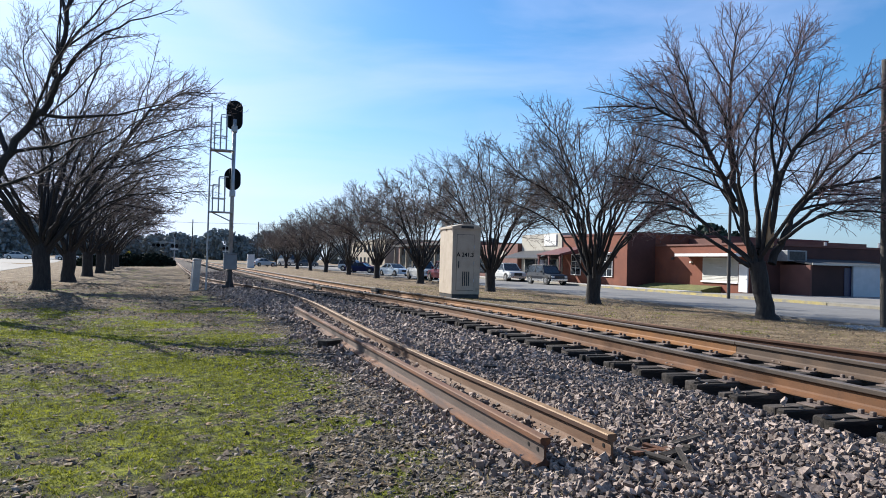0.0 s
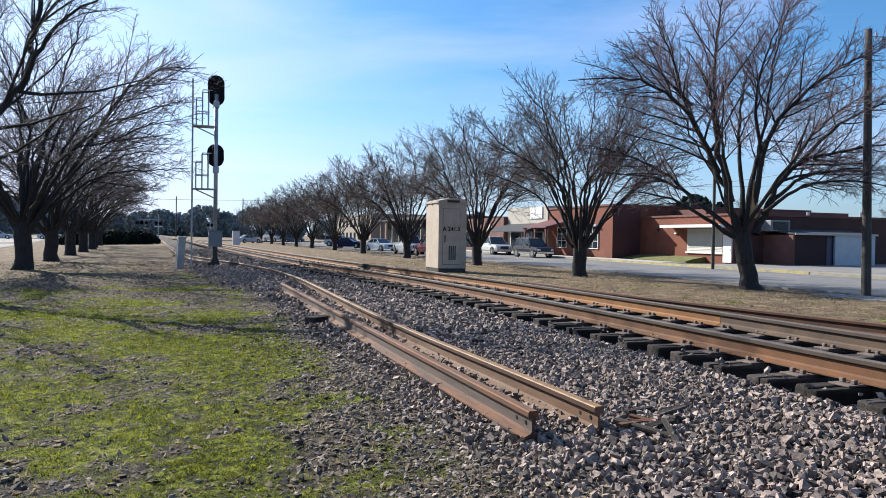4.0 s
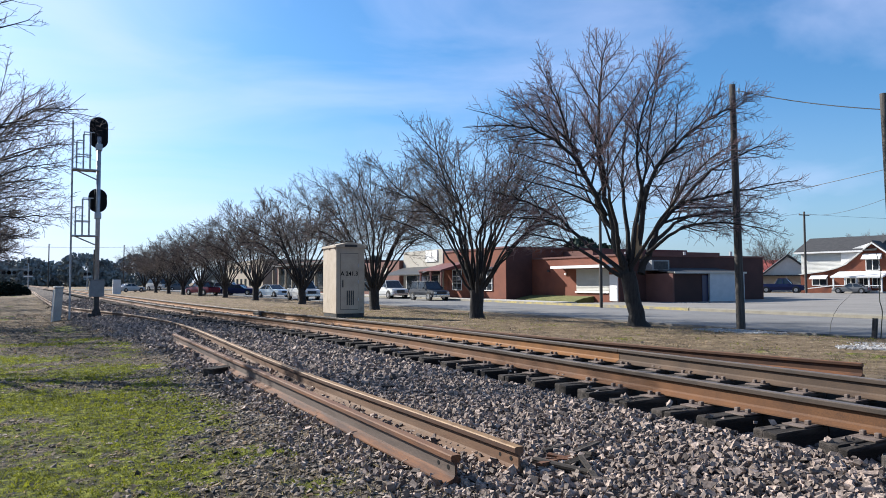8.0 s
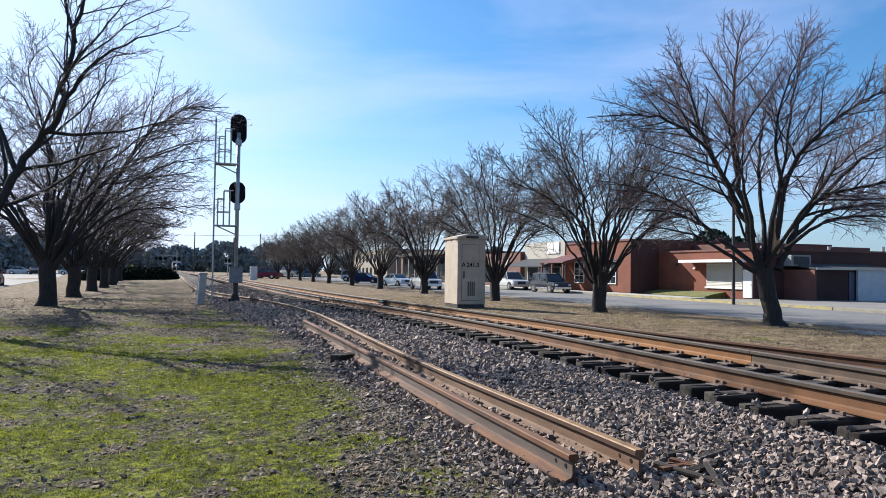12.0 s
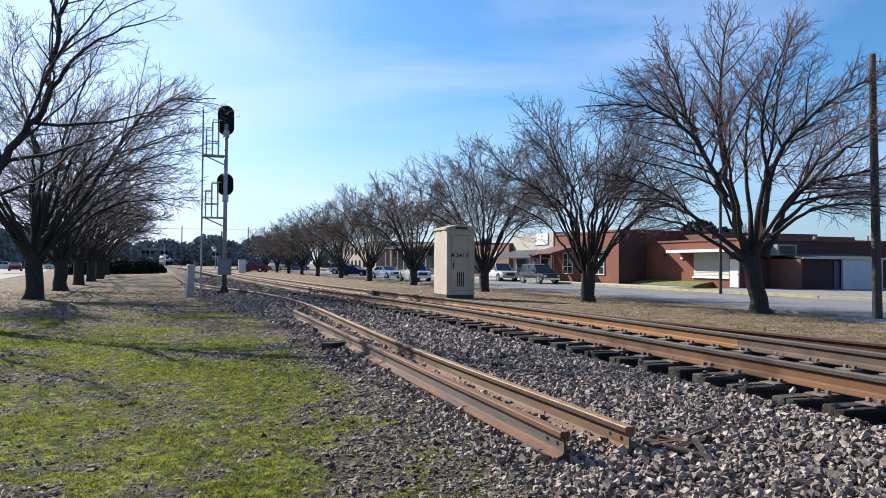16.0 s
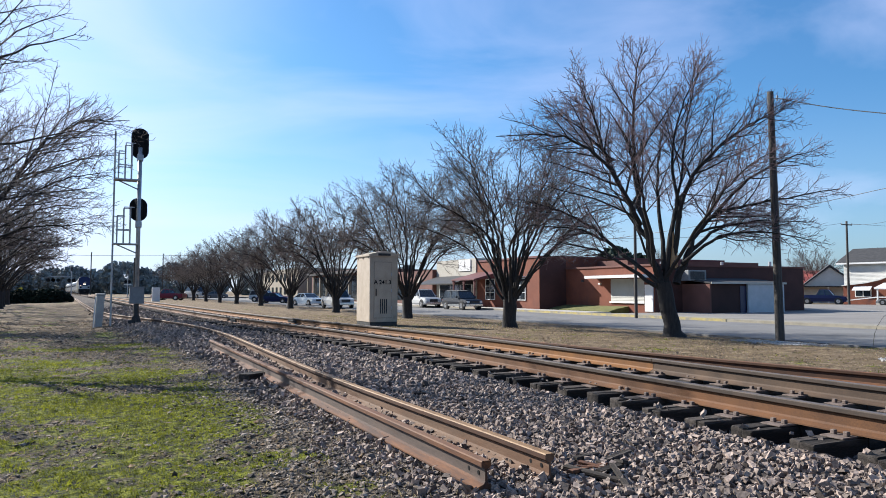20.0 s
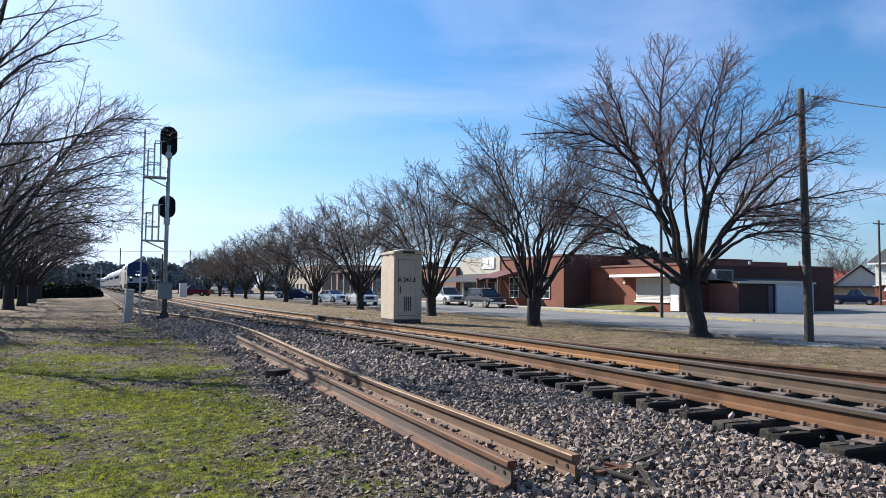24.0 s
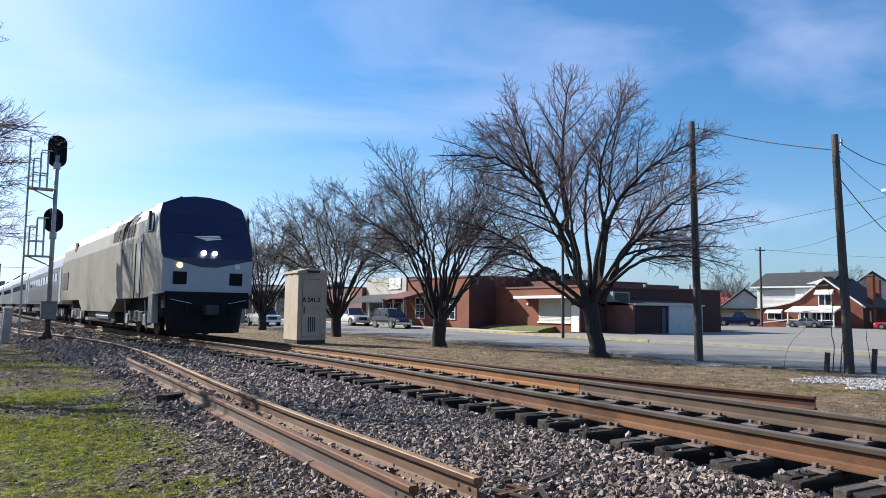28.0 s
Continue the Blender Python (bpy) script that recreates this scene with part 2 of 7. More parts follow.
M = {
    "rust": mat("rust", (0.08, 0.026, 0.006), (0.165, 0.06, 0.014), 9, 90, 0.8, 0.0, 0.5, 0.004, stain=(0.038, 0.015, 0.008), stain_scale=3.0, stain_amount=0.5, stretch_to=(2.5, 0.3, 2.5)),
    "rust_orange": mat("rust_orange", (0.066, 0.025, 0.0065), (0.128, 0.051, 0.013), 4, 90, 0.8, 0.0, 0.3, 0.003, stain=(0.16, 0.06, 0.014), stain_scale=0.35, stain_amount=0.4),
    "rust_bright": mat("rust_bright", (0.125, 0.048, 0.009), (0.205, 0.084, 0.014), 4, 90, 0.75, 0.1, 0.3, 0.003, stain=(0.09, 0.042, 0.018), stain_scale=0.35, stain_amount=0.4),
    "railhead": mat("railhead", (0.12, 0.092, 0.075), (0.2, 0.158, 0.13), 8, 90, 0.5, 0.4, 0.1, 0.002),
    "web_tan": mat("web_tan", (0.085, 0.046, 0.024), (0.16, 0.092, 0.052), 6, 90, 0.8, 0.0, 0.4, 0.003, stain=(0.1, 0.038, 0.012), stain_scale=2.0, stain_amount=0.42, stretch_to=(2, 0.35, 2)),
    # rusty web with a grey cast put in for sky light
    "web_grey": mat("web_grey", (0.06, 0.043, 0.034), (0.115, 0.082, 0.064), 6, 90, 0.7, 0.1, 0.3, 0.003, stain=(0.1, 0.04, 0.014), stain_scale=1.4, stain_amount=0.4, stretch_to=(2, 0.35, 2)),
    # rust darkened to paint the shadow below a rail head
    "rail_shade": mat("rail_shade", (0.034, 0.0125, 0.005), (0.072, 0.028, 0.01), 5, 90, 0.8, 0.1, 0.3, 0.003, stain=(0.1, 0.04, 0.014), stain_scale=1.2, stain_amount=0.38),
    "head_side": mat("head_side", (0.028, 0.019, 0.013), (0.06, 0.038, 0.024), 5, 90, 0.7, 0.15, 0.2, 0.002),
    "brown_top": mat("brown_top", (0.085, 0.034, 0.012), (0.16, 0.075, 0.032), 8, 90, 0.8, 0.0, 0.25, 0.003, stain=(0.1, 0.032, 0.01), stain_scale=2.5, stain_amount=0.45, stretch_to=(2, 0.4, 2)),
    "worn_top": mat("worn_top", (0.15, 0.078, 0.03), (0.27, 0.165, 0.078), 8, 90, 0.7, 0.1, 0.2, 0.003),
    "tie": mat("tie", (0.014, 0.012, 0.01), (0.045, 0.036, 0.03), 3, 40, 0.92, 0, 0.8, 0.015, vary=0.4, stretch_to=(0.5, 4, 4), stain=(0.09, 0.075, 0.064), stain_amount=0.45, spec=0.25),
    "grimy_rail": mat("grimy_rail", (0.05, 0.031, 0.02), (0.095, 0.058, 0.034), 4, 90, 0.8, 0.1, 0.3, 0.003, stain=(0.14, 0.085, 0.05), stain_scale=0.8, stain_amount=0.36),
    "plate": mat("plate", (0.11, 0.08, 0.065), (0.2, 0.155, 0.13), 14, 90, 0.75, 0.3, 0.3, 0.003),
    "stone": mat("stone", (0.116, 0.085, 0.068), (0.295, 0.229, 0.187), 8, 60, 0.85, 0, 0.5, 0.008, vary=0.72, islands=True),
    "steel_grey": mat("steel_grey", (0.3, 0.31, 0.32), (0.42, 0.43, 0.44), 6, 60, 0.5, 0.5, 0.15, 0.002),
    "box_grey": mat("box_grey", (0.15, 0.155, 0.16), (0.22, 0.225, 0.23), 5, 60, 0.6, 0.2, 0.15, 0.002),
    "iron_dark": mat("iron_dark", (0.02, 0.02, 0.022), (0.05, 0.05, 0.05), 6, 60, 0.6, 0.3, 0.2, 0.003),
    "black_paint": mat("black_paint", (0.006, 0.006, 0.007), (0.012, 0.012, 0.013), 6, 60, 0.75, 0, 0.1, 0.002, spec=0.15),
    "cabinet": mat("cabinet", (0.35, 0.285, 0.215), (0.45, 0.375, 0.29), 2.5, 40, 0.6, 0, 0.12, 0.003, stain=(0.27, 0.21, 0.15), stain_scale=1.4, stain_amount=0.34),
    "concrete": mat("concrete", (0.32, 0.3, 0.275), (0.44, 0.42, 0.39), 2.5, 60, 0.9, 0, 0.4, 0.006, stain=(0.3, 0.28, 0.25), stain_amount=0.4),
    "road": mat("road", (0.12, 0.115, 0.11), (0.185, 0.177, 0.168), 0.5, 40, 0.9, 0, 0.4, 0.006, stain=(0.085, 0.082, 0.079), stain_scale=0.35, stain_amount=0.42),
    "street_pale": mat("street_pale", (0.165, 0.15, 0.135), (0.235, 0.216, 0.193), 0.4, 40, 0.9, 0, 0.35, 0.006, stain=(0.14, 0.13, 0.12), stain_scale=0.3, stain_amount=0.4),
    "yellow_line": mat("yellow_line", (0.3, 0.24, 0.085), (0.4, 0.33, 0.13), 5, 60, 0.8, 0, 0.2, 0.003, stain=(0.2, 0.185, 0.16), stain_amount=0.5, stain_scale=2),
    "kerb": mat("kerb", (0.2, 0.18, 0.14), (0.29, 0.262, 0.205), 2, 50, 0.9, 0, 0.3, 0.004, stain=(0.36, 0.31, 0.17), stain_amount=0.34),
    "bark": mat("bark", (0.013, 0.011, 0.0105), (0.04, 0.035, 0.032), 5, 50, 0.95, 0, 0.9, 0.02, stretch_to=(3, 3, 0.7)),
    "twig": mat("twig", (0.075, 0.056, 0.049), (0.15, 0.115, 0.1), 2, 20, 0.9, 0, 0.2, 0.004),
    "twig_red": mat("twig_red", (0.085, 0.055, 0.058), (0.16, 0.105, 0.11), 2, 20, 0.9, 0, 0.2, 0.004),
    "split_wood": mat("split_wood", (0.3, 0.17, 0.08), (0.5, 0.33, 0.18), 5, 50, 0.9, 0, 0.6, 0.01, stretch_to=(4, 4, 0.6)),
    "pole_wood": mat("pole_wood", (0.03, 0.026, 0.023), (0.085, 0.075, 0.066), 3, 50, 0.9, 0, 0.7, 0.01, stretch_to=(6, 6, 0.5)),
    "brick": mat("brick", (0.125, 0.036, 0.019), (0.19, 0.06, 0.031), 0.8, 20, 0.9, 0, 0.3, 0.006, stain=(0.09, 0.034, 0.026), stain_amount=0.4, stain_scale=0.5),
    # brick with the lean-to's deep shade put into its colour
    "brick_deep_shade": mat("brick_deep_shade", (0.025, 0.012, 0.011), (0.045, 0.02, 0.018), 0.8, 20, 0.9, 0, 0.3, 0.006),
    # brick darkened for walls turned away from the sun
    "brick_shaded": mat("brick_shaded", (0.045, 0.018, 0.015), (0.075, 0.03, 0.025), 0.8, 20, 0.9, 0, 0.3, 0.006),
    "brick_brown": mat("brick_brown", (0.1, 0.045, 0.035), (0.16, 0.07, 0.055), 0.8, 20, 0.9, 0, 0.3, 0.006),
    "cream_wall": mat("cream_wall", (0.34, 0.31, 0.26), (0.43, 0.4, 0.34), 1, 30, 0.9, 0, 0.2, 0.004, stain=(0.36, 0.32, 0.26), stain_amount=0.35),
    "tan_wall": mat("tan_wall", (0.19, 0.16, 0.12), (0.26, 0.22, 0.17), 1, 30, 0.9, 0, 0.2, 0.004),
    "clod": mat("clod", (0.07, 0.054, 0.04), (0.26, 0.21, 0.165), 8, 60, 0.95, 0, 0.3, 0.006, vary=0.85, islands=True),
    "sign_yellow": mat("sign_yellow", (0.6, 0.42, 0.03), (0.68, 0.48, 0.04), 3, 30, 0.6, 0, 0),
    "hall_siding": mat("hall_siding", (0.36, 0.345, 0.305), (0.45, 0.435, 0.39), 1, 30, 0.7, 0, 0.1, 0.003),
    "siding": mat("siding", (0.5, 0.488, 0.45), (0.6, 0.588, 0.55), 1, 30, 0.7, 0, 0.1, 0.003),
    "white_paint": mat("white_paint", (0.6, 0.59, 0.57), (0.7, 0.69, 0.67), 2, 40, 0.6, 0, 0.1, 0.003, stain=(0.6, 0.58, 0.54), stain_amount=0.3),
    "blue_panel": mat("blue_panel", (0.36, 0.385, 0.41), (0.45, 0.47, 0.49), 2, 40, 0.6, 0, 0.1, 0.003),
    "roof_dark": mat("roof_dark", (0.025, 0.025, 0.027), (0.05, 0.049, 0.05), 2, 30, 0.9, 0, 0.5, 0.01),
    "roof_red": mat("roof_red", (0.3, 0.07, 0.06), (0.4, 0.11, 0.09), 2, 30, 0.7, 0, 0.2, 0.005),
    "roof_maroon": mat("roof_maroon", (0.085, 0.022, 0.022), (0.13, 0.037, 0.033), 2, 30, 0.7, 0, 0.2, 0.005),
    "glass_dark": glass("glass_dark", (0.02, 0.025, 0.03)),
    "glass_sky": glass("glass_sky", (0.08, 0.1, 0.12)),
    "hedge_leaf": mat("hedge_leaf", (0.008, 0.013, 0.009), (0.022, 0.03, 0.018), 0.6, 12, 0.9, 0, 0.3, 0.02, vary=0.4, islands=True, spec=0.1),
    # foliage colour paled and greyed to stand in for aerial haze
    "hazed_leaf": mat("hazed_leaf", (0.15, 0.172, 0.172), (0.24, 0.262, 0.258), 0.3, 4, 0.95, 0, 0.3, 0.1, vary=0.3, islands=True),
    "grass": mat("grass", (0.07, 0.08, 0.008), (0.24, 0.25, 0.022), 2, 30, 0.8, 0, 0, vary=0.35, islands=True),
    "straw": mat("straw", (0.2, 0.16, 0.085), (0.36, 0.29, 0.165), 4, 40, 0.9, 0, 0, vary=0.35, islands=True),
    "dead_leaf": mat("dead_leaf", (0.14, 0.1, 0.066), (0.36, 0.28, 0.2), 4, 40, 0.85, 0, 0, vary=0.4, islands=True),
    "wire": mat("wire", (0.03, 0.03, 0.03), (0.06, 0.06, 0.06), 4, 40, 0.6, 0, 0),
    "silver": mat("silver", (0.5, 0.5, 0.49), (0.6, 0.6, 0.58), 1.0, 30, 0.35, 0.6, 0.05, 0.002, stain=(0.4, 0.38, 0.34), stain_scale=0.8, stain_amount=0.35),
    # body silver, warmed for the sunlit sides
    "loco_silver": mat("loco_silver", (0.235, 0.218, 0.178), (0.32, 0.3, 0.248), 0.9, 30, 0.42, 0.15, 0.05, 0.002, stain=(0.22, 0.185, 0.135), stain_scale=0.7, stain_amount=0.42),
    # the same silver with a bluish shade cast, for the sunless nose
    "nose_shade_silver": mat("nose_shade_silver", (0.24, 0.26, 0.29), (0.33, 0.35, 0.38), 1.2, 30, 0.45, 0.3, 0.05, 0.002, stain=(0.2, 0.19, 0.18), stain_amount=0.35),
    "train_blue": mat("train_blue", (0.006, 0.009, 0.045), (0.009, 0.013, 0.06), 2, 40, 0.38, 0, 0.04, 0.002),
    "coach_steel": mat("coach_steel", (0.36, 0.375, 0.4), (0.46, 0.475, 0.49), 1, 30, 0.3, 0.75, 0.05, 0.002, stain=(0.45, 0.46, 0.47), stain_amount=0.35),
    "tyre": mat("tyre", (0.012, 0.012, 0.012), (0.03, 0.03, 0.03), 8, 60, 0.9, 0, 0.2, 0.003),
    "chrome": mat("chrome", (0.5, 0.5, 0.5), (0.62, 0.62, 0.62), 6, 60, 0.25, 0.9, 0),
    "lamp_glass": mat("lamp_glass", (0.5, 0.5, 0.48), (0.65, 0.65, 0.62), 6, 60, 0.15, 0, 0),
    "tail_red": mat("tail_red", (0.25, 0.01, 0.01), (0.4, 0.02, 0.02), 6, 60, 0.2, 0, 0),
    "headlight": glow("headlight", (1.0, 0.84, 0.6), 6.0),
    "ditch_light": glow("ditch_light", (1.0, 0.62, 0.28), 1.1),
    "evergreen": mat("evergreen", (0.012, 0.024, 0.016), (0.035, 0.055, 0.03), 0.6, 12, 0.85, 0, 0.3, 0.02, vary=0.4, islands=True),
    "weed": mat("weed", (0.07, 0.065, 0.04), (0.13, 0.115, 0.07), 4, 40, 0.9, 0, 0),
    "red_lamp": glow("red_lamp", (1.0, 0.05, 0.02), 3.0),
}


def let_through(m, share):
    """Thin leaves and blades pass part of the light that falls on their far side."""
    n, l = m.node_tree.nodes, m.node_tree.links
    p, o = n["Principled BSDF"], n["Material Output"]
    tr, mx = n.new("ShaderNodeBsdfTranslucent"), n.new("ShaderNodeMixShader")
    l.new(p.inputs["Base Color"].links[0].from_socket, tr.inputs["Color"])
    mx.inputs["Fac"].default_value = share
    l.new(p.outputs["BSDF"], mx.inputs[1])
    l.new(tr.outputs["BSDF"], mx.inputs[2])
    l.new(mx.outputs["Shader"], o.inputs["Surface"])


for leafy in ("grass", "straw", "dead_leaf"):
    let_through(M[leafy], 0.5)


def car_paint(name, c):
    m = mat(name, c, tuple(min(1, v * 1.12) for v in c), 1, 30, 0.4, 0.0, 0.0, spec=0.25)
    m.node_tree.nodes["Principled BSDF"].inputs["Coat Weight"].default_value = 0.1
    return m


# ---- mesh helpers ----


def mesh_of(name, verts, faces, smooth=False):
    me = bpy.data.meshes.new(name)
    me.from_pydata([tuple(v) for v in verts], [], faces)
    if smooth:
        me.shade_smooth()
    me.update()
    return me


def part(name, bm, material, parent=None, label="", smooth=False, at=None):
    """Links a bmesh, or a mesh, as one object, under a thing or part if one is given."""
    if isinstance(bm, bmesh.types.BMesh):
        bmesh.ops.recalc_face_normals(bm, faces=bm.faces)
        me = bpy.data.meshes.new(name)
        bm.to_mesh(me)
        bm.free()
    else:
        me = bm
    if smooth:
        me.shade_smooth()
    if material is not None and not me.materials:
        me.materials.append(material)
    ob = new(name, me)
    if parent is not None:
        ob.parent = parent
    if at is not None:
        ob.matrix_basis = at
    if label:
        ob["label"] = label
    return ob


def thing(name, label, category, m=None, group="", kind=""):
    ob = new(name)
    ob.empty_display_size = 0.2
    if m is not None:
        ob.matrix_basis = m
    return tagged(ob, label, category, group, kind)


def box(bm, x0, y0, z0, x1, y1, z1, bevel=0.0):
    made = bmesh.ops.create_cube(bm, size=1.0, matrix=Matrix.Translation(((x0 + x1) / 2, (y0 + y1) / 2, (z0 + z1) / 2)) @ Matrix.Diagonal((x1 - x0, y1 - y0, z1 - z0, 1)))
    if bevel:
        edges = {e for v in made["verts"] for e in v.link_edges}
        bmesh.ops.bevel(bm, geom=list(edges), offset=bevel, segments=2, affect="EDGES", profile=0.6)
    return bm


def boxes(*rows, bevel=0.0):
    bm = bmesh.new()
    for r in rows:
        box(bm, *r, bevel=bevel)
    return bm


def rod(bm, a, b, r0, r1=None, sides=8):
    """A tapered round bar from a to b."""
    a, b = Vector(a), Vector(b)
    r1 = r0 if r1 is None else r1
    d = b - a
    m = Matrix.Translation((a + b) / 2) @ d.to_track_quat("Z", "Y").to_matrix().to_4x4()
    bmesh.ops.create_cone(bm, cap_ends=True, segments=sides, radius1=r0, radius2=r1, depth=d.length, matrix=m)
    return bm


def rods(*rows, sides=8):
    bm = bmesh.new()
    for r in rows:
        rod(bm, *r, sides=sides)
    return bm


def prism(bm, outline, axis, lo, hi):
    """A solid of a flat outline of (u, v), pushed along an axis from lo to hi."""
    def put(u, v, w):
        return {"x": (w, u, v), "y": (u, w, v), "z": (u, v, w)}[axis]
    a = [bm.verts.new(put(u, v, lo)) for u, v in outline]
    b = [bm.verts.new(put(u, v, hi)) for u, v in outline]
    bm.faces.new(a), bm.faces.new(b[::-1])
    for i in range(len(a)):
        j = (i + 1) % len(a)
        bm.faces.new((a[i], b[i], b[j], a[j]))
    return bm


def sweep(path, outline, cap=True):
    """Verts and faces of a flat outline of (side, up), swept along a level path."""
    pts = [Vector(p) for p in path]
    verts, faces, k = [], [], len(outline)
    for i, p in enumerate(pts):
        t = (pts[min(i + 1, len(pts) - 1)] - pts[max(i - 1, 0)])
        side = Vector((t.y, -t.x, 0)).normalized()
        verts += [p + side * u + Vector((0, 0, w)) for u, w in outline]
    for i in range(len(pts) - 1):
        for j in range(k):
            n = (j + 1) % k
            faces.append((i * k + j, i * k + n, (i + 1) * k + n, (i + 1) * k + j))
    if cap:
        faces += [tuple(range(k))[::-1], tuple(range((len(pts) - 1) * k, len(pts) * k))]
    return verts, faces


# ---- the plan ----
BEND_Y = (-60, 0, 8, 14, 19, 23.5, 28, 35, 46, 57, 79, 101, 123, 200, 268, 400, 560, 760, 1000)
BEND_X = (0, 0, 0, -0.06, -0.5, -1.15, -1.55, -2.0, -2.6, -3.2, -4.4, -5.45, -6.6, -11.6, -14.9, -24, -40, -68, -110)


def bend(y):
    """How far the line has swung from straight at y, smoothed."""
    s = 3.0 + min(max(y, 0), 300) * 0.05
    ys = np.array([y - 1.6 * s, y - 0.8 * s, y, y + 0.8 * s, y + 1.6 * s])
    return float(np.interp(ys, BEND_Y, BEND_X) @ np.array([0.1, 0.22, 0.36, 0.22, 0.1]))


def ease(a, b, v):
    t = np.clip((v - a) / (b - a), 0, 1)
    return t * t * (3 - 2 * t)


SECTION_X = (-200, -5.6, -4.4, -3.6, -2.9, -2.2, -1.3, -0.68, -0.47, -0.2, 1.78, 2.06, 2.5, 3.4, 4.6, 6.0, 9, 13.5, 16, 200)
SECTION_Z = (-0.6, -0.6, -0.58, -0.5, -0.42, -0.38, -0.31, -0.268, -0.345, -0.36, -0.36, -0.305, -0.3, -0.37, -0.48, -0.55, -0.6, -0.7, -0.78, -0.78)


def ground_z(x, y):
    """Height of the ground: the bed of the line, the verges, the lower street."""
    return float(np.interp(x - bend(y), SECTION_X, SECTION_Z))

# ---- ground ----


def ground_material():
    m = bpy.data.materials.new("ground")
    m.use_nodes = True
    n, l = m.node_tree.nodes, m.node_tree.links
    p = n["Principled BSDF"]
    p.inputs["Roughness"].default_value = 0.95
    p.inputs["Specular IOR Level"].default_value = 0.2
    co = n.new("ShaderNodeTexCoord")

    def noise_tex(scale, detail=5.0, rough=0.6):
        t = n.new("ShaderNodeTexNoise")
        t.inputs["Scale"].default_value, t.inputs["Detail"].default_value, t.inputs["Roughness"].default_value = scale, detail, rough
        l.new(co.outputs["Object"], t.inputs["Vector"])
        return t

    def ramp(src, *stops):
        r = n.new("ShaderNodeValToRGB")
        while len(r.color_ramp.elements) < len(stops):
            r.color_ramp.elements.new(0.5)
        for e, (pos, c) in zip(r.color_ramp.elements, stops):
            e.position, e.color = pos, (*c, 1)
        l.new(src, r.inputs["Fac"])
        return r.outputs["Color"]

    def mix(fac, a, b):
        x = n.new("ShaderNodeMixRGB")
        l.new(fac, x.inputs["Fac"])
        l.new(a, x.inputs["Color1"])
        l.new(b, x.inputs["Color2"])
        return x.outputs["Color"]

    fine, mid, patch = noise_tex(15, 8, 0.72), noise_tex(5.5), noise_tex(0.42, 6, 0.62)
    dirt = ramp(fine.outputs["Fac"], (0.4, (0.007, 0.006, 0.004)), (0.5, (0.042, 0.032, 0.023)), (0.6, (0.2, 0.16, 0.12)))
    green = ramp(noise_tex(9, 7, 0.7).outputs["Fac"], (0.4, (0.014, 0.015, 0.006)), (0.5, (0.075, 0.088, 0.008)), (0.6, (0.23, 0.24, 0.02)))
    straw = ramp(noise_tex(1.6, 12, 0.82).outputs["Fac"], (0.36, (0.045, 0.033, 0.02)), (0.5, (0.172, 0.122, 0.074)), (0.64, (0.33, 0.255, 0.16)))
    # bed colour darkened so the gaps between stones read as shadow
    gravel = ramp(noise_tex(26, 3).outputs["Fac"], (0.38, (0.014, 0.011, 0.009)), (0.5, (0.055, 0.043, 0.037)), (0.63, (0.17, 0.135, 0.115)))
    a_bed, a_green, a_straw = (n.new("ShaderNodeVertexColor") for _ in range(3))
    a_bed.layer_name, a_green.layer_name, a_straw.layer_name = "bed", "lawn", "verge"

    def edged(attr, src, gain=1.2):
        s = n.new("ShaderNodeMath")
        s.operation = "MULTIPLY_ADD"
        s.inputs[1].default_value, s.inputs[2].default_value = gain, -gain / 2
        l.new(src, s.inputs[0])
        t = n.new("ShaderNodeMath")
        t.operation, t.use_clamp = "ADD", True
        l.new(s.outputs[0], t.inputs[0])
        l.new(attr.outputs["Color"], t.inputs[1])
        r = n.new("ShaderNodeValToRGB")
        r.color_ramp.elements[0].position, r.color_ramp.elements[1].position = 0.38, 0.62
        l.new(t.outputs[0], r.inputs["Fac"])
        return r.outputs["Color"]

    c = mix(edged(a_straw, mid.outputs["Fac"], 0.9), dirt, straw)
    blend = n.new("ShaderNodeMath")
    blend.operation = "MULTIPLY_ADD"
    blend.inputs[1].default_value = 0.75
    l.new(patch.outputs["Fac"], blend.inputs[0])
    part_mid = n.new("ShaderNodeMath")
    part_mid.operation = "MULTIPLY_ADD"
    part_mid.inputs[1].default_value = 0.6
    part_fine = n.new("ShaderNodeMath")
    part_fine.operation = "MULTIPLY_ADD"
    part_fine.inputs[1].default_value, part_fine.inputs[2].default_value = 0.35, -0.35
    l.new(fine.outputs["Fac"], part_fine.inputs[0])
    l.new(noise_tex(2.3, 5, 0.65).outputs["Fac"], part_mid.inputs[0])
    l.new(part_fine.outputs[0], part_mid.inputs[2])
    l.new(part_mid.outputs[0], blend.inputs[2])
    c = mix(edged(a_green, blend.outputs[0], 0.95), c, green)
    c = mix(edged(a_bed, mid.outputs["Fac"], 0.9), c, gravel)
    l.new(c, p.inputs["Base Color"])
    bp = n.new("ShaderNodeBump")
    bp.inputs["Strength"].default_value, bp.inputs["Distance"].default_value = 1.0, 0.07
    l.new(fine.outputs["Fac"], bp.inputs["Height"])
    l.new(bp.outputs["Normal"], p.inputs["Normal"])
    return m


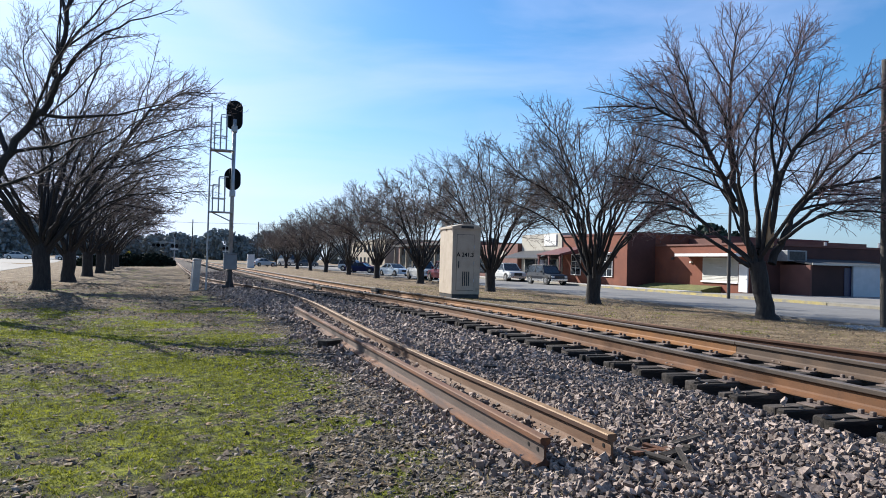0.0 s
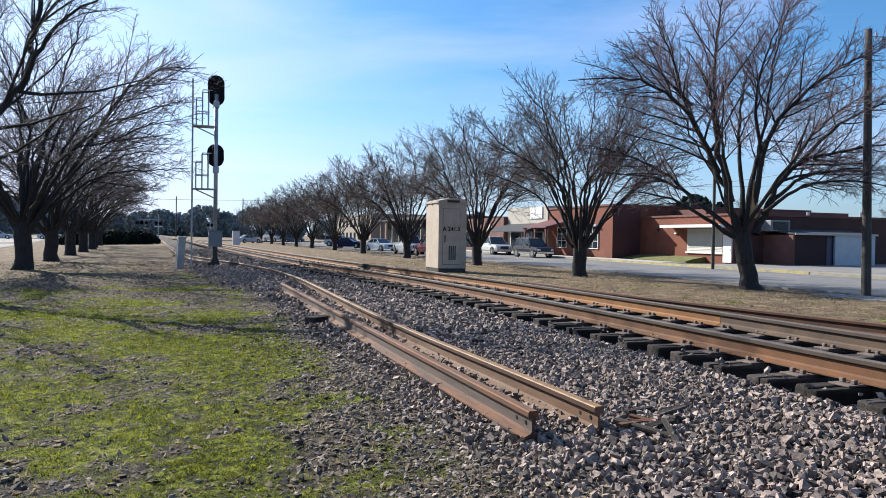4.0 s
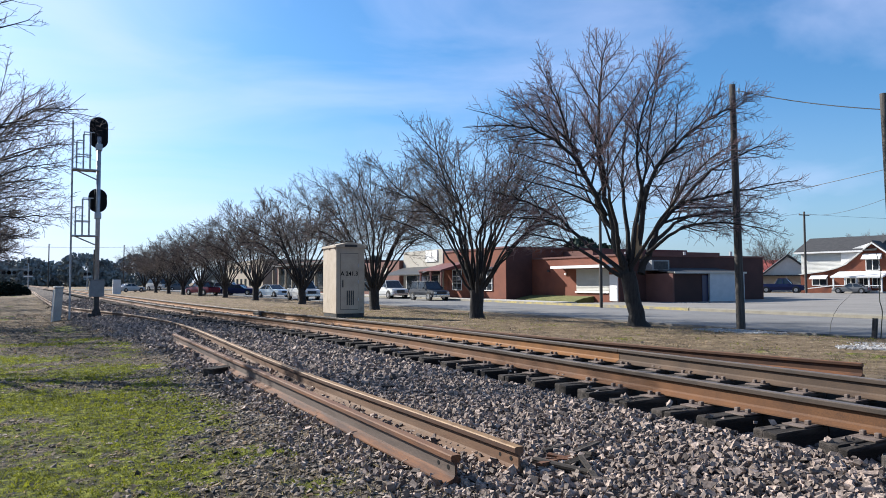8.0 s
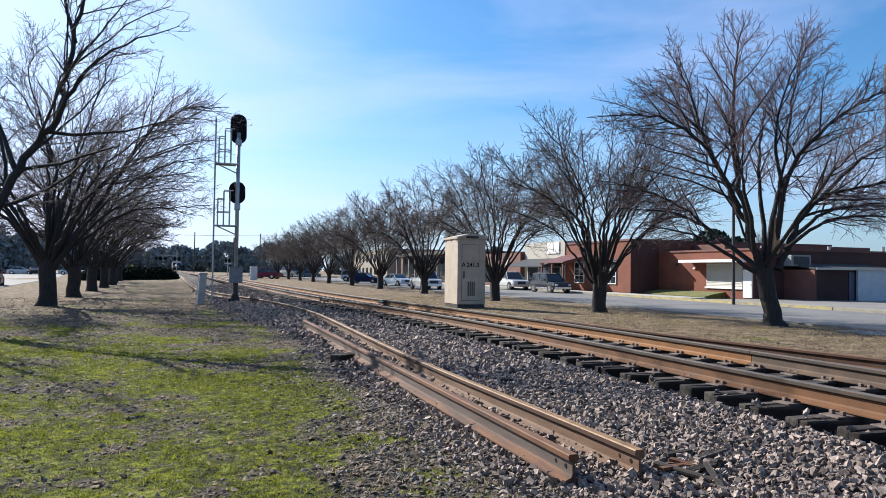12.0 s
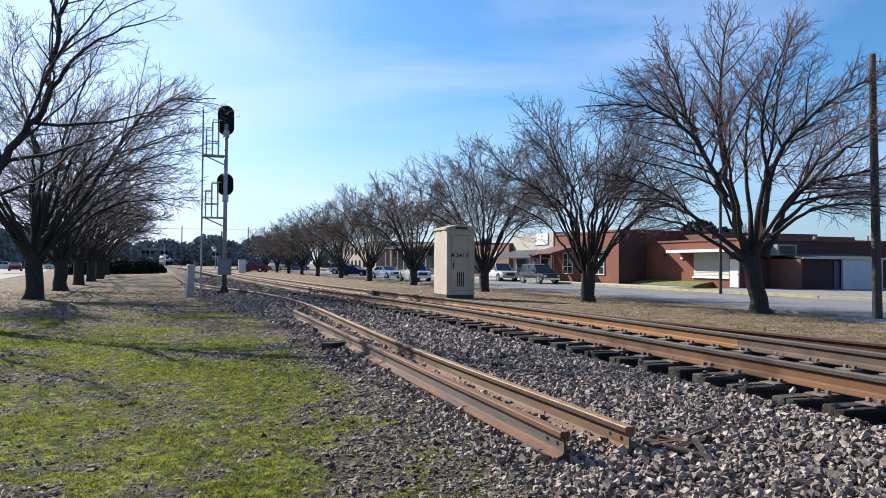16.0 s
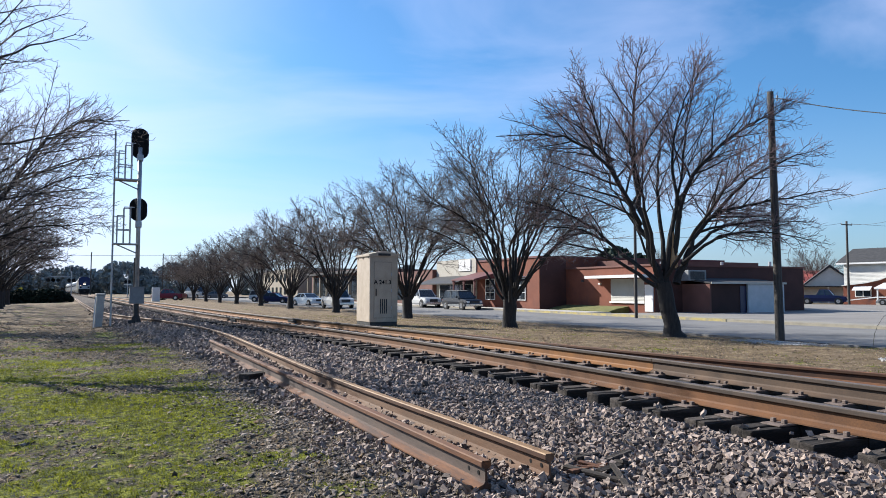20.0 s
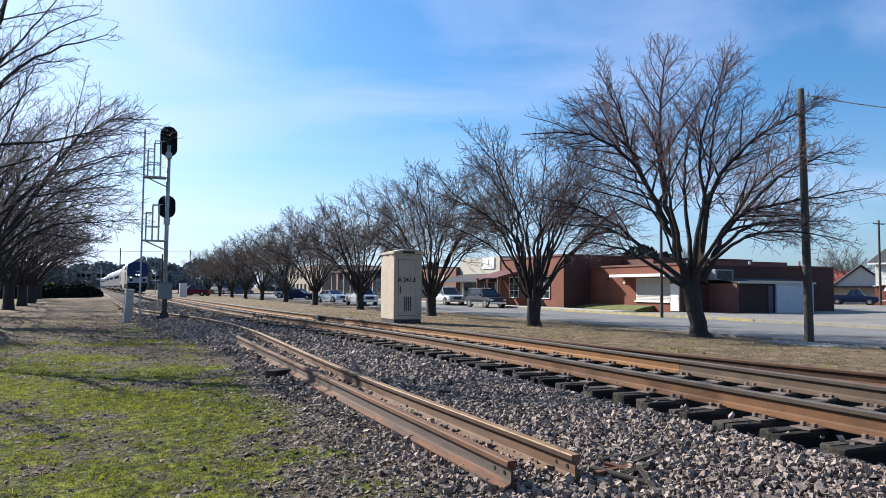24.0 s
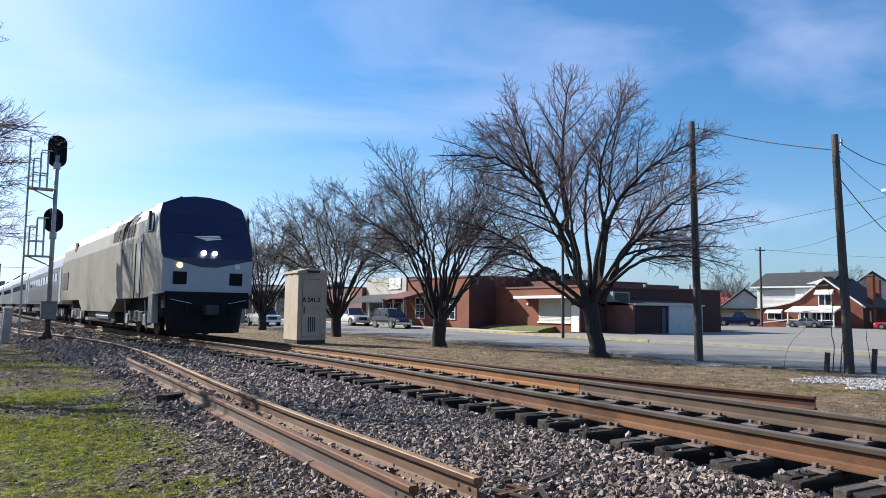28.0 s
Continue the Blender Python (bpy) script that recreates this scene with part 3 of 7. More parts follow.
def lump(x, y, b=None):
    """Uneven ground: broad swells, hummocks, and clods as fine as the near turf; calmer under the ballast."""
    u = x - (bend(y) if b is None else b)
    rough = 0.18 + 0.82 * max(min((-3.3 - u) / 1.2, 1.0), min((u - 4.0) / 1.5, 1.0), 0.0)
    return rough * (0.05 * noise.noise((x * 0.35, y * 0.35, 0)) + 0.018 * noise.noise((x * 2.1, y * 2.1, 4)) + 0.022 * noise.noise((x * 5.2, y * 5.2, 6)) + 0.014 * noise.noise((x * 11, y * 11, 8)))


def lawn_amount(x, y):
    """How green the ground is: a worn, patchy lawn left of the line, thin on the verge right of it."""
    u = x - bend(y)
    ragged = noise.noise((x * 0.5, y * 0.5, 2)) * 0.6 + noise.noise((x * 1.35, y * 1.35, 7)) * 0.5 + noise.noise((x * 3.6, y * 3.6, 17)) * 0.42 + noise.noise((x * 8.0, y * 8.0, 27)) * 0.3
    share = float(np.interp(y, (2.5, 4.5, 6.5, 9, 14, 19, 26, 45), (0.41, 0.45, 0.58, 0.68, 0.62, 0.46, 0.28, 0.14)))
    left = float(ease(-2.85, -4.1, u)) * (share - 0.08 * float(ease(-8.0, -12, u))) + 0.9 * ragged * float(ease(-2.8, -3.7, u))
    right = float(ease(5.5, 9, u) * ease(16.5, 14, u)) * 0.17 + 0.7 * ragged * float(ease(4.5, 6, u))
    lot = 0.3 if (abs(x) > 60 or y > 180) else 0.0
    return min(max(left if u < 0 else right, lot, 0.0), 1.0)


def spaced(lo, hi, near_lo, near_hi, step, growth=1.18):
    vals = list(np.arange(near_lo, near_hi + step / 2, step))
    s, v = step, near_hi
    while v < hi:
        s *= growth
        v = min(v + s, hi)
        vals.append(v)
    s, v = step, near_lo
    while v > lo:
        s *= growth
        v = max(v - s, lo)
        vals.insert(0, v)
    return vals


def build_ground():
    xs, ys = spaced(-2600, 2600, -11, 16, 0.11, 1.1), spaced(-600, 4000, 1.5, 20, 0.11, 1.06)
    verts, bed, lawn, verge = [], [], [], []
    for y in ys:
        b = bend(y)
        for x in xs:
            u = x - b
            z = float(np.interp(u, SECTION_X, SECTION_Z))
            near = 1.0 if abs(x) < 60 and y < 200 else 0.3
            z += near * lump(x, y, b)
            if u > 15:
                z -= 0.06
            verts.append((x, y, z))
            bed.append(float(ease(-3.9, -2.9, u) * ease(4.8, 3.2, u)) * 0.95)
            lawn.append(lawn_amount(x, y))
            verge.append(0.9 if u > 4 else 0.35 + 0.3 * float(ease(14, 36, y)))
    w = len(xs)
    faces = [(j * w + i, j * w + i + 1, (j + 1) * w + i + 1, (j + 1) * w + i) for j in range(len(ys) - 1) for i in range(w - 1)]
    me = mesh_of("ground", verts, faces, True)
    for name, vals in (("bed", bed), ("lawn", lawn), ("verge", verge)):
        at = me.color_attributes.new(name, "FLOAT_COLOR", "POINT")
        v = np.repeat(np.array(vals, np.float32), 4)
        v[3::4] = 1
        at.data.foreach_set("color", v)
    me.materials.append(ground_material())
    return tagged(new("ground", me), "patchy winter lawn, dirt and gravel railway bed", "ground", kind="structure")


build_ground()


def scatter_mesh(name, base_verts, base_faces, places, rng, material, squash=(1, 1, 1), jitter=0.25, upright=False, sink=0.35, tilt=None):
    """Many small copies of one shape, turned and bent at random, joined into one mesh. places: rows of x, y, z, size."""
    P = np.array(places, float)
    n, bv = len(P), np.array(base_verts, float)
    k = len(bv)
    ang = rng.uniform(0, 2 * math.pi, (n, 3))
    if upright:
        ang[:, :2] = rng.normal(0, 0.35, (n, 2))
    if tilt is not None:
        ang[:, :2] = rng.normal(0, tilt, (n, 2))
    cx, sx, cy, sy, cz, sz = np.cos(ang[:, 0]), np.sin(ang[:, 0]), np.cos(ang[:, 1]), np.sin(ang[:, 1]), np.cos(ang[:, 2]), np.sin(ang[:, 2])
    R = np.empty((n, 3, 3))
    R[:, 0] = np.stack([cz * cy, cz * sy * sx - sz * cx, cz * sy * cx + sz * sx], -1)
    R[:, 1] = np.stack([sz * cy, sz * sy * sx + cz * cx, sz * sy * cx - cz * sx], -1)
    R[:, 2] = np.stack([-sy, cy * sx, cy * cx], -1)
    scl = rng.uniform(1 - jitter, 1 + jitter, (n, 1, 3)) * np.array(squash)
    local = bv[None] * scl * (1 + rng.normal(0, jitter * 0.45, (n, k, 1)))
    V = np.einsum("nij,nkj->nki", R, local) * P[:, None, 3:4] + P[:, None, :3]
    if not upright:
        V[:, :, 2] += P[:, None, 3] * sink
    f = np.array(base_faces, np.int64)
    F = (f[None] + (np.arange(n) * k)[:, None, None]).reshape(-1)
    me = bpy.data.meshes.new(name)
    me.vertices.add(n * k)
    me.vertices.foreach_set("co", V.reshape(-1).astype(np.float32))
    size = f.shape[1]
    me.loops.add(len(F))
    me.loops.foreach_set("vertex_index", F.astype(np.int32))
    me.polygons.add(len(F) // size)
    me.polygons.foreach_set("loop_start", np.arange(0, len(F), size, dtype=np.int32))
    me.update(calc_edges=True)
    me.shade_flat()
    me.materials.append(material)
    return new(name, me)


def ico():
    bm = bmesh.new()
    bmesh.ops.create_icosphere(bm, subdivisions=1, radius=0.5)
    v, f = [tuple(x.co) for x in bm.verts], [tuple(x.index for x in q.verts) for q in bm.faces]
    bm.free()
    return v, f


def build_ballast():
    rng = np.random.default_rng(3)
    CHIP = ([(sx * 0.42, sy * 0.42, sz * 0.42) for sz in (-1, 1) for sy in (-1, 1) for sx in (-1, 1)], [(0, 2, 3), (0, 3, 1), (4, 5, 7), (4, 7, 6), (0, 1, 5), (0, 5, 4), (2, 6, 7), (2, 7, 3), (0, 4, 6), (0, 6, 2), (1, 3, 7), (1, 7, 5)])
    OCT = ([(0.5, 0, 0), (-0.5, 0, 0), (0, 0.5, 0), (0, -0.5, 0), (0, 0, 0.5), (0, 0, -0.5)], [(0, 2, 4), (2, 1, 4), (1, 3, 4), (3, 0, 4), (2, 0, 5), (1, 2, 5), (3, 1, 5), (0, 3, 5)])
    places = []
    for lo, hi, count, size in ((1.8, 8.5, 92000, 0.035), (8.5, 15, 42000, 0.048), (15, 30, 38000, 0.068), (30, 60, 16000, 0.09)):
        ys = rng.uniform(lo, hi, count)
        us = rng.uniform(-4.3, 4.1, count)
        for u, y in zip(us, ys):
            if math.hypot(u + 5.2, y) < 3.6 or y < (u + 5.2) * 0.42:
                continue
            if u < -2.75 and rng.random() < (-(u + 2.75)) / 0.85 + 0.4 * noise.noise((u, y * 0.7, 9)):
                continue
            if u > 2.4 and rng.random() < (u - 2.4) / 1.8:
                continue
            on_tie = -0.52 < u < 2.1 and (((y + 3.0) / 0.53 + 0.22) % 1.0) < 0.46
            if on_tie and (u > -0.3 or rng.random() > 0.04):
                continue
            x = u + bend(y)
            s = size * (0.55 + 0.95 * rng.random() ** 1.8)
            places.append((x, y, (-0.2 if on_tie else float(np.interp(u, SECTION_X, SECTION_Z))) + rng.uniform(-0.024, 0.026) + 0.016 * noise.noise((u * 2.2, y * 2.2, 5)), s))
    behind = []
    for _ in range(15000):
        u, y = rng.uniform(-3.4, 3.8), rng.uniform(-8, 8.5)
        if math.hypot(u + 5.2, y) < 3.6 or y < (u + 5.2) * 0.42:
            behind.append((u + bend(y), y, float(np.interp(u, SECTION_X, SECTION_Z)), rng.uniform(0.05, 0.085)))
    places += [p for p in behind if not (-0.52 < p[0] < 2.1 and (((p[1] + 3.0) / 0.53 + 0.22) % 1.0) < 0.46)]
    def wedge(tx, ty, dx):
        return [(x * (tx if z > 0 else 1) + (dx if z > 0 else 0), y * (ty if z > 0 else 1), z) for x, y, z in CHIP[0]], CHIP[1]
    near = [p for p in places if p[1] < 15]
    for shape, rows in ((wedge(0.5, 0.75, 0.08), near[::3]), (wedge(0.85, 0.4, -0.1), near[1::3]), (wedge(0.65, 0.6, 0.15), near[2::3]), (OCT, [p for p in places if p[1] >= 15])):
        ob = scatter_mesh("ballast", *shape, rows, rng, M["stone"], (1.4, 1.05, 0.78), 0.42, sink=0.12, tilt=0.85)
        tagged(ob, "grey-brown crushed stone ballast along the railway track", "ballast", kind="stuff")
    # stray stones on the trodden ground beside the bed
    places = []
    for k in range(84000):
        y = 2.2 + 11 * rng.random() ** 1.4 if k < 64000 else rng.uniform(9, 30)
        u = -2.9 - (abs(rng.normal(0, 0.75)) if k < 14000 else rng.uniform(0, 8.0))
        x = u + bend(y)
        bare = 0.56 - lawn_amount(x, y)
        if k >= 14000 and rng.random() > 0.16 + 2.0 * bare:
            continue
        places.append((x, y, ground_z(x, y) + lump(x, y), (0.013 + 0.04 * rng.random() ** 2.6) * (1 + 0.02 * max(y - 9, 0))))
    v, f = CHIP
    ob = scatter_mesh("stray_stones", *OCT, places, rng, M["clod"], (1.5, 1.1, 0.6), 0.4, sink=0.05, tilt=0.35)
    tagged(ob, "loose pebbles scattered over dirt and grass", "stones", kind="stuff")
    # pale gravel patches on the far verge
    places = []
    for cx, cy, rx, ry, count in ((14.9, 16.5, 1.9, 1.7, 5200), (12.4, 9.2, 2.6, 2.8, 7000)):
        for _ in range(count):
            a, r = rng.uniform(0, 6.283), math.sqrt(rng.random())
            x, y = cx + rx * r * math.cos(a), cy + ry * r * math.sin(a)
            if noise.noise((x * 1.1, y * 1.1, 3)) < (r - 0.7) * 1.3 + 0.1 * rng.normal():
                continue
            places.append((x, y, ground_z(x, y) + lump(x, y) - (0.06 if x - bend(y) > 15 else 0.0) + 0.018, rng.uniform(0.02, 0.055)))
    pale = mat("pale_gravel", (0.3, 0.285, 0.27), (0.46, 0.445, 0.425), 8, 60, 0.9, 0, 0.2, 0.004, vary=0.3, islands=True)
    tagged(scatter_mesh("gravel_patch", v, f, places, rng, pale, (1.2, 1, 0.5), 0.3, sink=0.04, tilt=0.4), "pale gravel round the foot of the utility poles", "gravel", kind="stuff")


def build_grass():
    rng = np.random.default_rng(5)
    blade = ([(-0.5, 0, 0), (0.5, 0, 0), (0.16, 0.35, 0.75), (0.0, 0.8, 1.05)], [(0, 1, 2), (0, 2, 3)])
    green, dry, leaf = [], [], []
    for _ in range(330000):
        y = 2.6 + 20 * rng.random() ** 2.1
        x = rng.uniform(-6.4 - 0.55 * y, -2.6)
        u = x - bend(y)
        if u > -2.9:
            continue
        turf = lawn_amount(x, y)
        z = ground_z(x, y) + lump(x, y) - 0.004
        if rng.random() < (turf - 0.36) * 2.6:
            green.append((x, y, z, rng.uniform(0.007, 0.017) * (0.7 + 0.7 * turf) * (1 + 0.06 * y)))
        elif rng.random() < 0.1:
            dry.append((x, y, z, rng.uniform(0.018, 0.042)))
    for _ in range(52000):
        y = 2.4 + 38 * rng.random() ** 1.5
        x = rng.uniform(-7 - 0.5 * y, -2.6)
        if x - bend(y) > -3.0 or rng.random() < lawn_amount(x, y) * 1.35:
            continue
        leaf.append((x, y, ground_z(x, y) + lump(x, y) + 0.006, rng.uniform(0.018, 0.05) * (1 + 0.03 * y)))
    for _ in range(42000):
        y, u = 3 + 42 * rng.random() ** 1.3, rng.uniform(4.2, 15.6)
        x = u + bend(y)
        tuft = noise.noise((x * 0.5, y * 0.5, 12)) + 0.6 * noise.noise((x * 1.7, y * 1.7, 13))
        (green if tuft + 0.1 * rng.normal() > 0.42 else dry).append((x, y, ground_z(x, y), rng.uniform(0.02, 0.05)))
    for _ in range(12000):
        y, u = 3 + 42 * rng.random() ** 1.3, rng.uniform(3.4, 15.6)
        x = u + bend(y)
        leaf.append((x, y, ground_z(x, y) + 0.012, rng.uniform(0.03, 0.075)))
    tagged(scatter_mesh("grass", *blade, green, rng, M["grass"], (0.42, 1.3, 0.9), 0.4, True), "short bright green winter grass in patches", "grass", kind="stuff")
    tagged(scatter_mesh("dry_grass", *blade, dry, rng, M["straw"], (0.25, 1, 0.8), 0.4, True), "short straw-coloured dry grass", "grass", kind="stuff")
    flake = ([(-0.5, -0.3, 0.05), (0.1, -0.5, 0), (0.5, 0.1, 0.12), (-0.1, 0.45, 0.02)], [(0, 1, 2), (0, 2, 3)])
    tagged(scatter_mesh("fallen_leaves", *flake, leaf, rng, M["dead_leaf"], (1, 1, 1), 0.4, True), "dry brown fallen leaves on the ground", "leaves", kind="stuff")


build_ballast()
build_grass()

# ---- railway ----
RAIL_OUTLINE = ((-0.075, 0), (-0.075, 0.012), (-0.018, 0.034), (-0.009, 0.05), (-0.009, 0.13), (-0.037, 0.146), (-0.037, 0.178), (-0.03, 0.186), (0.03, 0.186), (0.037, 0.178), (0.037, 0.146), (0.009, 0.13), (0.009, 0.05), (0.018, 0.034), (0.075, 0.012), (0.075, 0))


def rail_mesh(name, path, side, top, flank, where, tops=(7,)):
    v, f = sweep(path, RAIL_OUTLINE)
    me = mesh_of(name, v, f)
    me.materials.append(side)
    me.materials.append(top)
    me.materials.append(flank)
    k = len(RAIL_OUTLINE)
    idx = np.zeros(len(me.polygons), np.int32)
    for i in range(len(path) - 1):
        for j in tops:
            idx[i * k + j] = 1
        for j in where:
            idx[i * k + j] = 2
    me.polygons.foreach_set("material_index", idx)
    return me


def line_path(offset, z, lo, hi, step=0.6, growth=1.02):
    pts, y = [], lo
    while y < hi:
        pts.append((offset + bend(y), y, z))
        y += step
        step *= growth
    pts.append((offset + bend(hi), hi, z))
    return pts


def build_track():
    track = thing("railway_track", "rusty railway track with dark wooden ties on ballast", "railway track", kind="structure")
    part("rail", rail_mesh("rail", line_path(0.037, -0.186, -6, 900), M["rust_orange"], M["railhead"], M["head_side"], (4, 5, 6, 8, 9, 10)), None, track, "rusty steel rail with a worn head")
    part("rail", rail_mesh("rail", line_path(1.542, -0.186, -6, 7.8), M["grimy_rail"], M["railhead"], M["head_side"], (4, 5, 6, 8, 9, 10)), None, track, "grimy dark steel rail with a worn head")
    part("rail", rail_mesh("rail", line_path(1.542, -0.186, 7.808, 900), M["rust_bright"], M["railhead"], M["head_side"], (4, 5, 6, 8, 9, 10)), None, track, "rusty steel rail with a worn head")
    ties = []
    chop = random.Random(4)
    for k in range(5):
        # sawn timbers, each with its own splits at the ends
        cut, run = chop.uniform(-0.05, 0.05), chop.uniform(0.35, 0.8)
        bm = boxes((-1.3 + run, -0.115, -0.17, 1.3 - run, 0.115, 0.0), (-1.3, -0.115, -0.17, -1.3 + run, cut - 0.006, -0.004), (-1.3 + chop.uniform(-0.03, 0.03), cut + 0.006, -0.17, -1.3 + run, 0.115, 0.003), (1.3 - run, -0.115, -0.17, 1.3, 0.115, -0.002), bevel=0.012)
        for v in bm.verts:
            v.co += Vector((0, chop.gauss(0, 0.004), chop.gauss(0, 0.004)))
        me = bpy.data.meshes.new("tie")
        bm.to_mesh(me)
        bm.free()
        me.materials.append(M["tie"])
        ties.append(me)
    bm = boxes((-0.2, -0.1, 0, 0.2, 0.1, 0.014), bevel=0.004)
    for sx in (-1, 1):
        for sy in (-1, 1):
            box(bm, sx * 0.096 - 0.02, sy * 0.055 - 0.018, 0.014, sx * 0.096 + 0.02, sy * 0.055 + 0.018, 0.05, bevel=0.006)
    me_plate = bpy.data.meshes.new("tie_plate")
    bm.to_mesh(me_plate)
    bm.free()
    me_plate.materials.append(M["plate"])
    rng = random.Random(8)
    far_v, far_f = [], []
    y = -3.0
    i = 0
    while y < 160:
        c = 0.79 + bend(y)
        turn = math.degrees(math.atan2(-(bend(y + 1) - bend(y - 1)), 2))
        if y < 60:
            tie = part("tie", ties[i % 5], None, track, at=pose(c + rng.uniform(-0.07, 0.05), y + rng.uniform(-0.02, 0.02), -0.203 + rng.uniform(-0.008, 0.003), rng.uniform(-1.5, 1.5), rng.uniform(-0.5, 0.5), turn + rng.uniform(-1.5, 1.5)))
            for off in (0.037, 1.542):
                part("tie_plate", me_plate, None, tie, at=pose(off - 0.79, 0, 0))
        else:
            k = len(far_v)
            far_v += [(c + sx * 1.3, y + sy * 0.115, z) for z in (-0.34, -0.2) for sx, sy in ((-1, -1), (1, -1), (1, 1), (-1, 1))]
            far_f += [tuple(k + q for q in r) for r in ((4, 5, 6, 7), (0, 1, 5, 4), (1, 2, 6, 5), (2, 3, 7, 6), (3, 0, 4, 7))]
        y += 0.53
        i += 1
    part("far_ties", mesh_of("far_ties", far_v, far_f), M["tie"], track)["kind"] = "stuff"
    # bolted joint bars on both rails
    for off, yy in ((0.037, 26.0), (1.542, 24.2)):
        bm = bmesh.new()
        for s in (-1, 1):
            box(bm, s * 0.026 - 0.014, -0.45, -0.15, s * 0.026 + 0.014, 0.45, -0.055, bevel=0.004)
            for k in range(6):
                rod(bm, (s * 0.03, -0.375 + k * 0.15, -0.1), (s * 0.065, -0.375 + k * 0.15, -0.1), 0.017, sides=6)
        part("joint_bar", bm, M["iron_dark"], track, "dark bolted joint bar", at=pose(off + bend(yy), yy, 0, 0, 0, 3))
    return track


build_track()


# flank: colour of the where faces, by default painted as shaded by the head
def loose_rail(label, pts, base_z, side="rust", top="worn_top", flank="rail_shade", where=(3, 4, 5, 9, 10, 11), holes=True, tops=(7,)):
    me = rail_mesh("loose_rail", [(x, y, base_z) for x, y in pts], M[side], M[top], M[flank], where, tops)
    ob = thing("loose_rail", label, "rail", group="loose rails beside the track")
    part("rail_bar", me, None, ob)
    if holes:
        x0, y0 = pts[0]
        for k in range(2):
            part("bolt_hole", rods(((x0 - 0.0135, y0 + 0.09 + 0.14 * k, base_z + 0.09), (x0 + 0.0135, y0 + 0.09 + 0.14 * k, base_z + 0.09), 0.016), sides=10), M["black_paint"], ob)
    return ob


def loose_b(y):
    return (-2.47 - 0.1 * ease(4, 9, y) + 0.15 * ease(9, 20, y) - 0.9 * ease(24, 50, y)) + bend(y) * (1.0 if y > 40 else ease(18, 40, y))


loose_rail("long rusty loose rail lying on the ballast shoulder", [(float(loose_b(y)), y, ) for y in np.concatenate([np.arange(4.32, 60, 0.8), np.arange(60, 240, 4)])], -0.39, "web_tan", "worn_top", "rail_shade", (4, 5, 9, 10), tops=(6, 7, 8))
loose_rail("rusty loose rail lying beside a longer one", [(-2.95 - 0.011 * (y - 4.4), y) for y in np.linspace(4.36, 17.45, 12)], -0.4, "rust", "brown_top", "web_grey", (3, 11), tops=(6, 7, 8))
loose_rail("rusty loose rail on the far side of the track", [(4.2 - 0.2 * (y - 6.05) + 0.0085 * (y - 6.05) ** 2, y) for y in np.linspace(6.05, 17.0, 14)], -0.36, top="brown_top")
loose_rail("rusty loose rail in the dry grass beyond the track", [(2.9 + bend(y), y) for y in np.linspace(25, 120, 60)], -0.35, holes=False)

# ---- trees ----


class Limbs:
    """Tubes of wood, gathered as plain lists of vertices and faces."""

    def __init__(self, seed):
        self.r = random.Random(seed)

    def tube(self, store, pts, radii, sides):
        v, f = store
        k0 = len(v)
        for i, (p, rad) in enumerate(zip(pts, radii)):
            d = (pts[min(i + 1, len(pts) - 1)] - pts[max(i - 1, 0)]).normalized()
            a = d.cross(Vector((0.31, 0.83, 0.17))).normalized()
            b = d.cross(a)
            for s in range(sides):
                t = 2 * math.pi * s / sides
                v.append(p + (a * math.cos(t) + b * math.sin(t)) * rad)
        for i in range(len(pts) - 1):
            for s in range(sides):
                n = (s + 1) % sides
                f.append((k0 + i * sides + s, k0 + i * sides + n, k0 + (i + 1) * sides + n, k0 + (i + 1) * sides + s))


